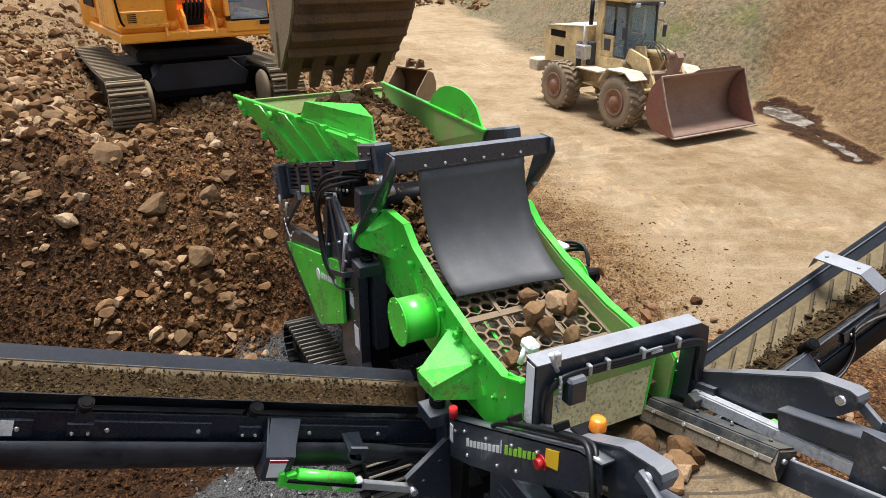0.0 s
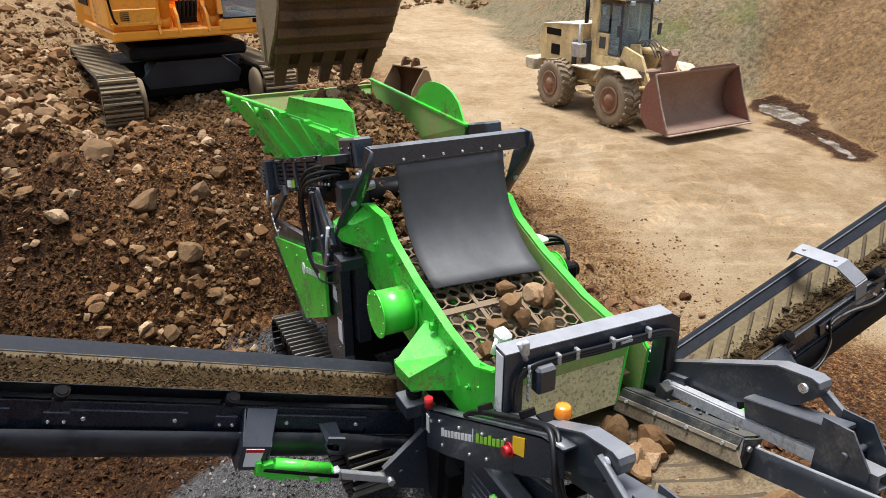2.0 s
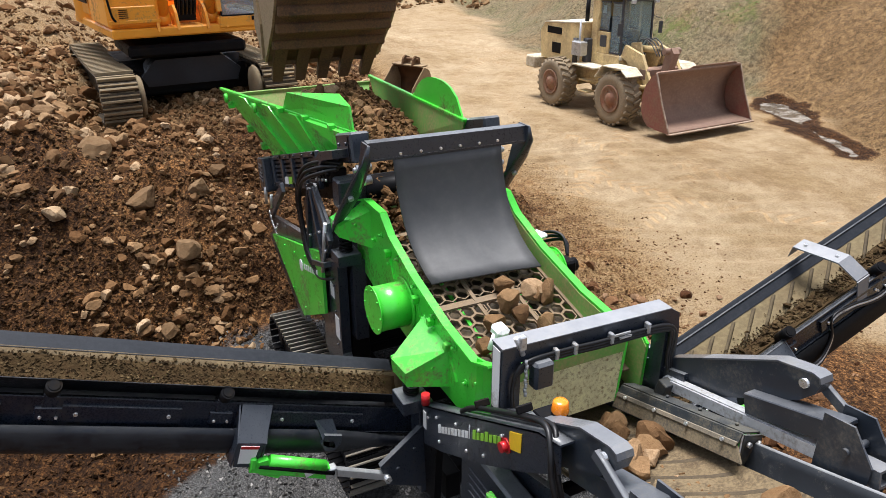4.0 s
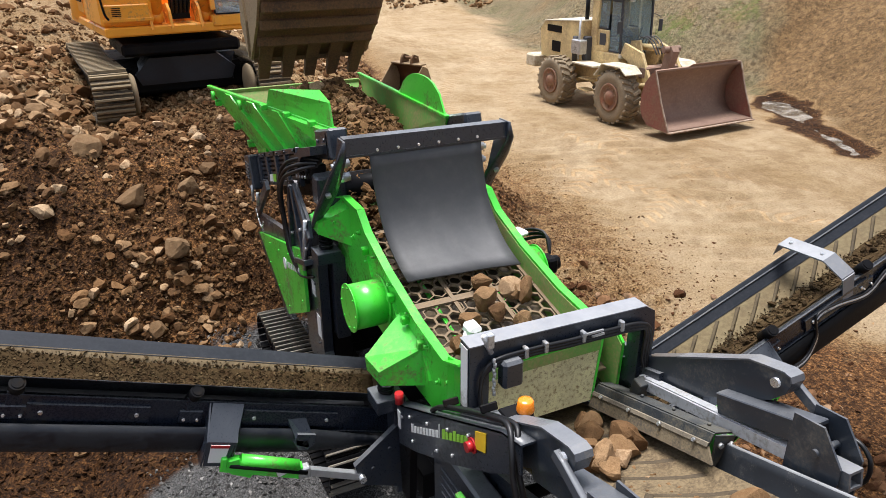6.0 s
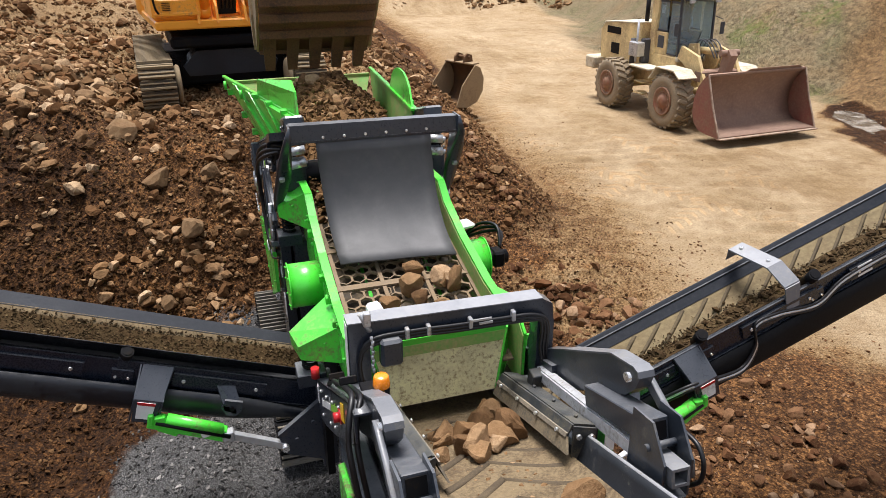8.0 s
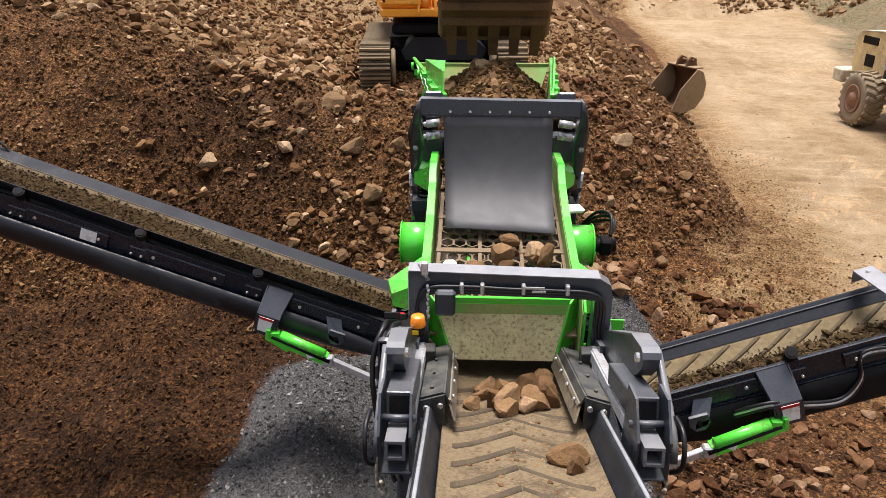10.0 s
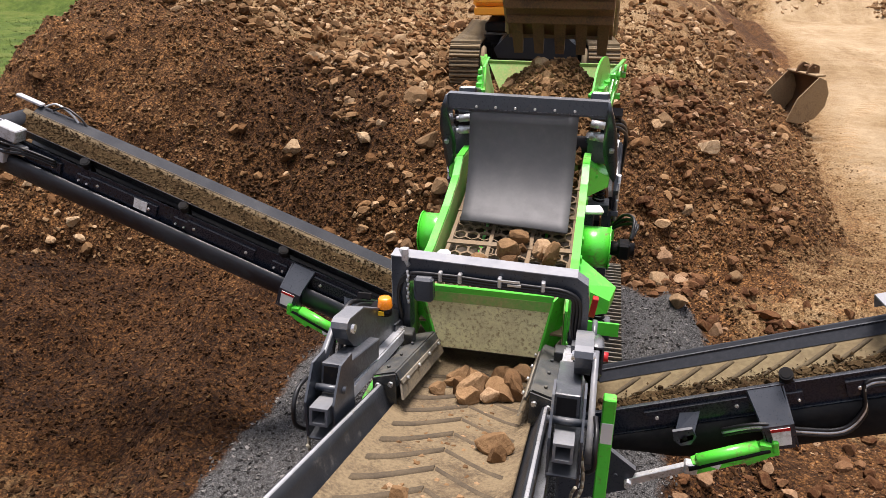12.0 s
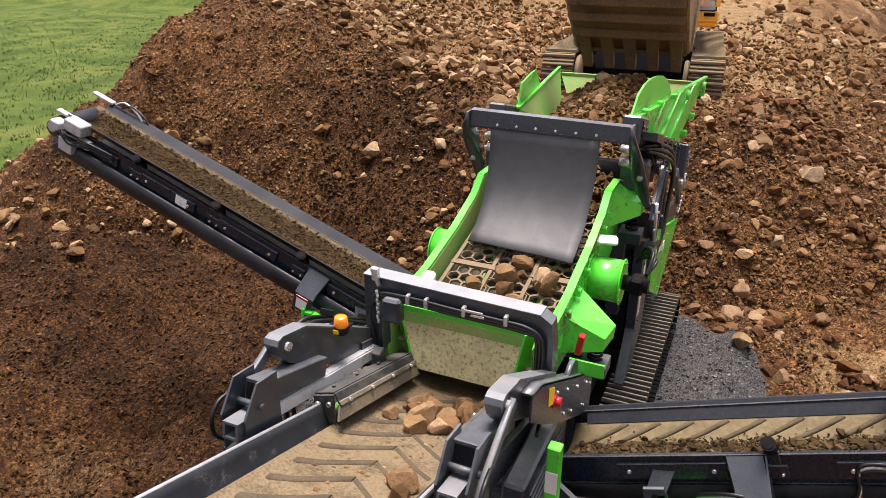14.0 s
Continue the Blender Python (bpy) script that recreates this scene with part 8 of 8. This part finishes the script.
scatter("rubble", p, sizes_of(len(p), 14, 0.04, 0.32, 2.5), RED_STONE, "reddish brown rubble beside the machine", "stones", 15, hulls=HULLS_SPLIT)
p = on_ground(520, (-13.5, 2.8, -7.6, 6.4), 101, lambda x, y: ss(0.0, 0.35, fbm(x * 0.7, y * 0.7, 102, 2) + 0.25) * ss(-7.6, -8.8, x))
scatter("tumbled_stones", p, sizes_of(len(p), 103, 0.06, 0.36, 2.2), PALE_STONE, "pale stones tumbled from the bank", "stones", 104, hulls=HULLS_SPLIT)
p = on_ground(300, (-3.6, 5.0, -1.2, 7.4), 16, lambda x, y: clear_of_machine(x, y))
scatter("bank_toe_stones", p, sizes_of(len(p), 17, 0.05, 0.28, 3.0), STONE, "tumbled stones at the foot of the bank", "stones", 18, hulls=HULLS_SPLIT)
p = on_ground(2000, (1.5, -1.5, 7, 4.5), 19, lambda x, y: (zones(x, y)[1] < 0.35) * ss(6.5, 3.0, x) * clear_of_machine(x, y))
scatter("dark_rubble", p, sizes_of(len(p), 20, 0.03, 0.26, 3.0), RED_STONE, "dark brown rubble below the conveyor", "stones", 21, hulls=HULLS_SPLIT)
p = on_ground(42000, (-4.2, -2.5, 3.2, 6.2), 22, lambda x, y: zones(x, y)[1])
scatter("grey_gravel", p, sizes_of(len(p), 23, 0.020, 0.075, 2.6), GRIT, "loose grey gravel round the crawlers", "gravel", 24, hulls=HULLS_SMALL)
p = on_ground(7000, (2, 42, 56, 56), 25, lambda x, y: height(x, y) > 0.9)
scatter("far_rubble", p, sizes_of(len(p), 26, 0.2, 0.75, 2.5), PALE_STONE, "far bank of pale rubble behind the yard", "stones", 27)
p = on_ground(14000, (3, 2, 18, 24), 28, lambda x, y: (bank(x, y) < 0.1) * (x < right_toe(y)) * (0.06 + 0.94 * ss(6.8, 3.8, x + 1.5 * fbm(x * 0.4, y * 0.4, 98, 3))))
scatter("yard_pebbles", p, sizes_of(len(p), 29, 0.018, 0.085, 3.0), STONE, "small pebbles trodden into the dry yard", "stones", 30, sink=0.45, hulls=HULLS_SMALL)
p = on_ground(13000, (13, 5, 34, 30), 31, lambda x, y: x > right_toe(y) + 0.1)
scatter("heap_pebbles", p, sizes_of(len(p), 32, 0.03, 0.14, 2.8), HEAP_STONE, "fine stones on the weedy spoil heap", "stones", 33, sink=0.4, hulls=HULLS_SMALL)


p = on_ground(19000, (2.0, -1.5, 8.0, 8.0), 61, lambda x, y: (zones(x, y)[1] < 0.35) * (0.25 + 0.75 * ss(-0.1, 0.3, fbm(x * 0.5, y * 0.5, 62, 3))) * ss(8.0, 4.5, x) * clear_of_machine(x, y))
scatter("rubble_fines", p, sizes_of(len(p), 63, 0.025, 0.10, 2.5), RED_STONE, "small reddish stones under the conveyor", "stones", 64, sink=0.35, hulls=HULLS_SMALL)


def single_rock(size, m, material=ROCK_ONE, k=0, label="angular brown rock", group=""):
    r4 = random.Random(900 + k)
    bm = bmesh.new()
    bmesh.ops.create_icosphere(bm, subdivisions=3, radius=0.60)
    cuts = [(Vector((r4.gauss(0, 1), r4.gauss(0, 1), r4.gauss(0, 1))).normalized(), r4.uniform(0.30, 0.44)) for _ in range(14)]
    stretch = Vector((1.0, r4.uniform(0.75, 1.0), r4.uniform(0.65, 0.9)))
    for v in bm.verts:
        for _ in range(2):
            for n, d in cuts:
                over = v.co.dot(n) - d
                if over > 0:
                    v.co -= n * over * 0.97
        v.co *= 1 + 0.05 * noise.noise(v.co * 4 + Vector((k * 3.1, 0, 0))) + 0.025 * noise.noise(v.co * 14 + Vector((0, k * 1.7, 0)))
        v.co = Vector((v.co.x * stretch.x, v.co.y * stretch.y, v.co.z * stretch.z)) * size
    s = Shape()
    s.bm.free()
    s.bm = bm
    ob = part("rock", s, material)
    ob.matrix_basis = m
    return tagged(ob, label, "rock", group)


rng = random.Random(5)
# stones riding on the main belt
for k in range(26):
    y = rng.uniform(-0.50, 0.08) if k < 16 else rng.uniform(-3.6, -0.5)
    x = rng.uniform(-0.30, 0.32)
    size = rng.uniform(0.12, 0.30)
    z = 2.02 + 0.30 * (0.2 - y) + 0.10 * (abs(x) / 0.5) ** 5 + size * 0.30
    single_rock(size, pose(x, y, z, rng.uniform(0, 90), rng.uniform(0, 90), rng.uniform(0, 360)), k=k, label="brown rock riding on the muddy main belt", group="rocks on the main belt")
# stones on the screen deck
for k in range(13):
    y = rng.uniform(1.10, 1.48) if k % 3 else rng.uniform(0.7, 1.2)
    x = rng.uniform(0.0, 0.47) if k % 3 else rng.uniform(-0.45, 0.2)
    size = rng.uniform(0.10, 0.24)
    single_rock(size, pose(x, y, deck_z(y) + 0.012 + size * 0.30, rng.uniform(0, 90), rng.uniform(0, 90), rng.uniform(0, 360)), k=k + 3, label="brown rock lying on the hexagon screen deck", group="rocks on the screen")
# soil landing on the upper end of the screen
q = []
for _ in range(900):
    x, y = rng.uniform(-0.58, 0.53), 2.10 + 0.85 * rng.random() ** 0.35
    q.append((x, y, deck_z(y) + 0.22 * ss(2.2, 2.9, y) * rng.random()))
scatter("deck_soil", q, sizes_of(len(q), 83, 0.03, 0.15, 2.0), CLOD, "brown soil lying on the upper end of the screen", "soil", 84, hulls=HULLS_CLOD)
# soil heaped in the hopper, with stones in it


def heap_z(x, y):
    u = (y - 3.0) / 3.7
    w = 0.54 + 0.36 * u
    v = x / w
    return 3.27 + 0.36 * math.sin(min(1.0, u * 1.5) * 1.5) - (0.10 + 0.26 * min(1.0, u * 2)) * v * v - 0.25 * max(0.0, 0.10 - u) / 0.10 + 0.14 * math.exp(-((x - 0.15) / 0.45) ** 2 - ((u - 0.52) / 0.25) ** 2) - 1.1 * max(0.0, u - 0.70) + 0.09 * noise.noise(Vector((x * 3, y * 2.5, 1)))


for k in range(24):
    u = rng.uniform(0.28, 0.88)
    y = 3.0 + 3.7 * u
    x = rng.uniform(-0.8, 0.8) * (0.54 + 0.36 * u)
    size = rng.uniform(0.08, 0.26)
    single_rock(size, pose(x, y, heap_z(x, y) + size * 0.10, rng.uniform(0, 90), rng.uniform(0, 90), rng.uniform(0, 360)), k=k + 7, label="brown rock heaped in the feed hopper", group="rocks in the hopper")
s = Shape()
rows_m = []
for i in range(46):
    u = i / 45
    y = 3.02 + 3.62 * u
    w = 0.54 + 0.33 * u
    rows_m.append([(x * w, y, heap_z(x * w, y) + 0.05 * noise.noise(Vector((x * 9, y * 9, 4)))) for x in np.linspace(-1, 1, 25)])
s.sheet(rows_m, 0.3)
solo("hopper_soil", s, CLOD, "heap of brown soil filling the feed hopper", "soil", kind="stuff")
q = []
for _ in range(3200):
    u = rng.random()
    x = rng.uniform(-1, 1) * (0.53 + 0.32 * u)
    y = 3.05 + 3.55 * u
    q.append((x, y, heap_z(x, y)))
scatter("hopper_clods", q, sizes_of(len(q), 35, 0.03, 0.13, 2.2), CLOD, "clods on the heap in the hopper", "soil", 36, hulls=HULLS_CLOD)
# fines on the belts
q = []
for _ in range(11000):
    u, v = rng.uniform(0.9, 5.5), rng.uniform(-0.12, 0.205 + 0.04 * rng.random())
    q.append(at_l(u, v, -0.034 + 0.16 * (v / 0.28) ** 2))
bed = Shape().sheet([[at_l(u, v, -0.036 + 0.16 * (v / 0.28) ** 2 + 0.007 * noise.noise(Vector((u * 5, v * 9, 2)))) for v in np.linspace(-0.17, 0.205 + 0.012 * math.sin(u * 2.3), 9)] for u in np.linspace(0.8, 5.5, 90)], -0.006)
solo("belt_soil", bed, FINES, "layer of brown soil lying along the belt", "soil", kind="stuff")
scatter("belt_fines", q, sizes_of(len(q), 37, 0.014, 0.045, 2.0), FINES, "brown fines carried on the belt", "soil", 38, hulls=HULLS_SMALL)
q = []
for _ in range(420):
    u, v = rng.uniform(0.9, 6.1), rng.gauss(-0.09, 0.07)
    v = max(-0.205, min(0.08, v))
    q.append(at_r(u, v, -0.092 + 0.05 * (v / 0.28) ** 2))
bed = Shape().sheet([[at_r(u, v, -0.092 + 0.05 * (v / 0.28) ** 2 + 0.012 * noise.noise(Vector((u * 5, v * 9, 5)))) for v in np.linspace(-0.26, -0.01 + 0.04 * math.sin(u * 2.1) + 0.03 * math.sin(u * 5.3), 9)] for u in np.linspace(0.85, 6.1, 90)], -0.006)
solo("conveyor_soil", bed, FINES, "layer of brown soil and small stones along the conveyor", "soil", kind="stuff")
scatter("belt_stones", q, sizes_of(len(q), 39, 0.03, 0.10, 2.2), FINES, "mid-sized brown stones carried on the belt", "stones", 40)
q = []
for _ in range(6000):
    u, v = rng.uniform(0.9, 6.1), max(-0.21, min(0.16, rng.gauss(-0.10, 0.08)))
    q.append(at_r(u, v, -0.097 + 0.05 * (v / 0.28) ** 2))
scatter("conveyor_fines", q, sizes_of(len(q), 77, 0.012, 0.05, 2.0), FINES, "brown soil carried along the conveyor belt", "soil", 78, hulls=HULLS_SMALL)
q = [(rng.uniform(-0.42, 0.42), y, 2.02 + 0.30 * (0.2 - y)) for y in (rng.uniform(-3.5, 0.1) for _ in range(900))]
scatter("belt_crumbs", q, sizes_of(len(q), 41, 0.012, 0.06, 3.0), ROCK, "crumbs of stone on the main belt", "stones", 42)
# boulders that stand out on the bank
for k, (x, y, size) in enumerate(((-3.62, 7.65, 0.34), (-2.43, 7.85, 0.52), (-5.0, 7.4, 0.45), (-3.0, 8.9, 0.5), (-2.73, 6.40, 0.30), (-2.45, 6.3, 0.34), (-1.95, 6.95, 0.45), (-1.6, 7.9, 0.36),
                                  (2.1, 5.2, 0.36), (2.4, 8.2, 0.4), (1.9, 6.6, 0.42), (3.2, 7.0, 0.3), (-3.4, 8.0, 0.28), (-1.25, 8.4, 0.3), (-5.3, 9.6, 0.6), (-4.6, 10.2, 0.55), (-3.7, 10.6, 0.5), (-3.9, 11.4, 0.6),
                                  (-4.3, 12.4, 0.5), (1.9, 9.6, 0.45), (2.8, 9.4, 0.5), (1.7, 10.8, 0.55))):
    z = float(height(np.array([x]), np.array([y]))[0])
    single_rock(size, pose(x, y, z + size * 0.12, rng.uniform(-25, 25), rng.uniform(-25, 25), rng.uniform(0, 360)), BOULDER, k + 2, "pale brown boulder half sunk in loose soil", "boulders on the bank")

# puddle along the foot of the spoil heap
s = Shape()
edge = [(19.6, 13.8), (18.4, 11.8), (17.2, 9.4), (16.4, 7.4)], [(14.2, 8.0), (15.2, 10.6), (16.2, 13.0), (17.6, 14.8)]
s.prism([(x, y, 0.02) for x, y in edge[0] + edge[1]], (0, 0, 0.09))
solo("puddle", s, WATER, "shallow muddy puddle at the foot of the spoil heap", "puddle", kind="structure")


# grass beyond the bank, weeds on the heap
def blades(name, places, seed, h0, h1, label):
    r2 = np.random.default_rng(seed)
    ps, fs = [], []
    for x, y, z in places:
        for _ in range(5):
            a, hgt = r2.uniform(0, math.tau), r2.uniform(h0, h1)
            dx, dy = 0.025 * math.cos(a), 0.025 * math.sin(a)
            ox, oy = r2.normal(0, 0.10, 2)
            lx, ly = r2.normal(0, 0.35 * hgt, 2)
            n = len(ps)
            ps += [(x + ox - dx, y + oy - dy, z - 0.02), (x + ox + dx, y + oy + dy, z - 0.02), (x + ox + lx, y + oy + ly, z + hgt)]
            fs.append((n, n + 1, n + 2))
    me = bpy.data.meshes.new(name)
    me.from_pydata(ps, [], fs)
    me.materials.append(LEAF)
    tagged(new(name, me), label, "grass", kind="stuff")


p = on_ground(16000, (-55, 0, -8, 55), 43, lambda x, y: zones(x, y)[2] * (0.25 + 0.75 * ss(60, 15, np.hypot(x, y))))
blades("grass", p, 44, 0.04, 0.13, "rough green grass beyond the soil bank")
p = on_ground(6000, (17, 8, 45, 32), 45, lambda x, y: ss(0.3, 0.9, zones(x, y)[2]) * (x > right_toe(y) + 2))
blades("weeds", p, 46, 0.04, 0.14, "green weeds on the spoil heap")
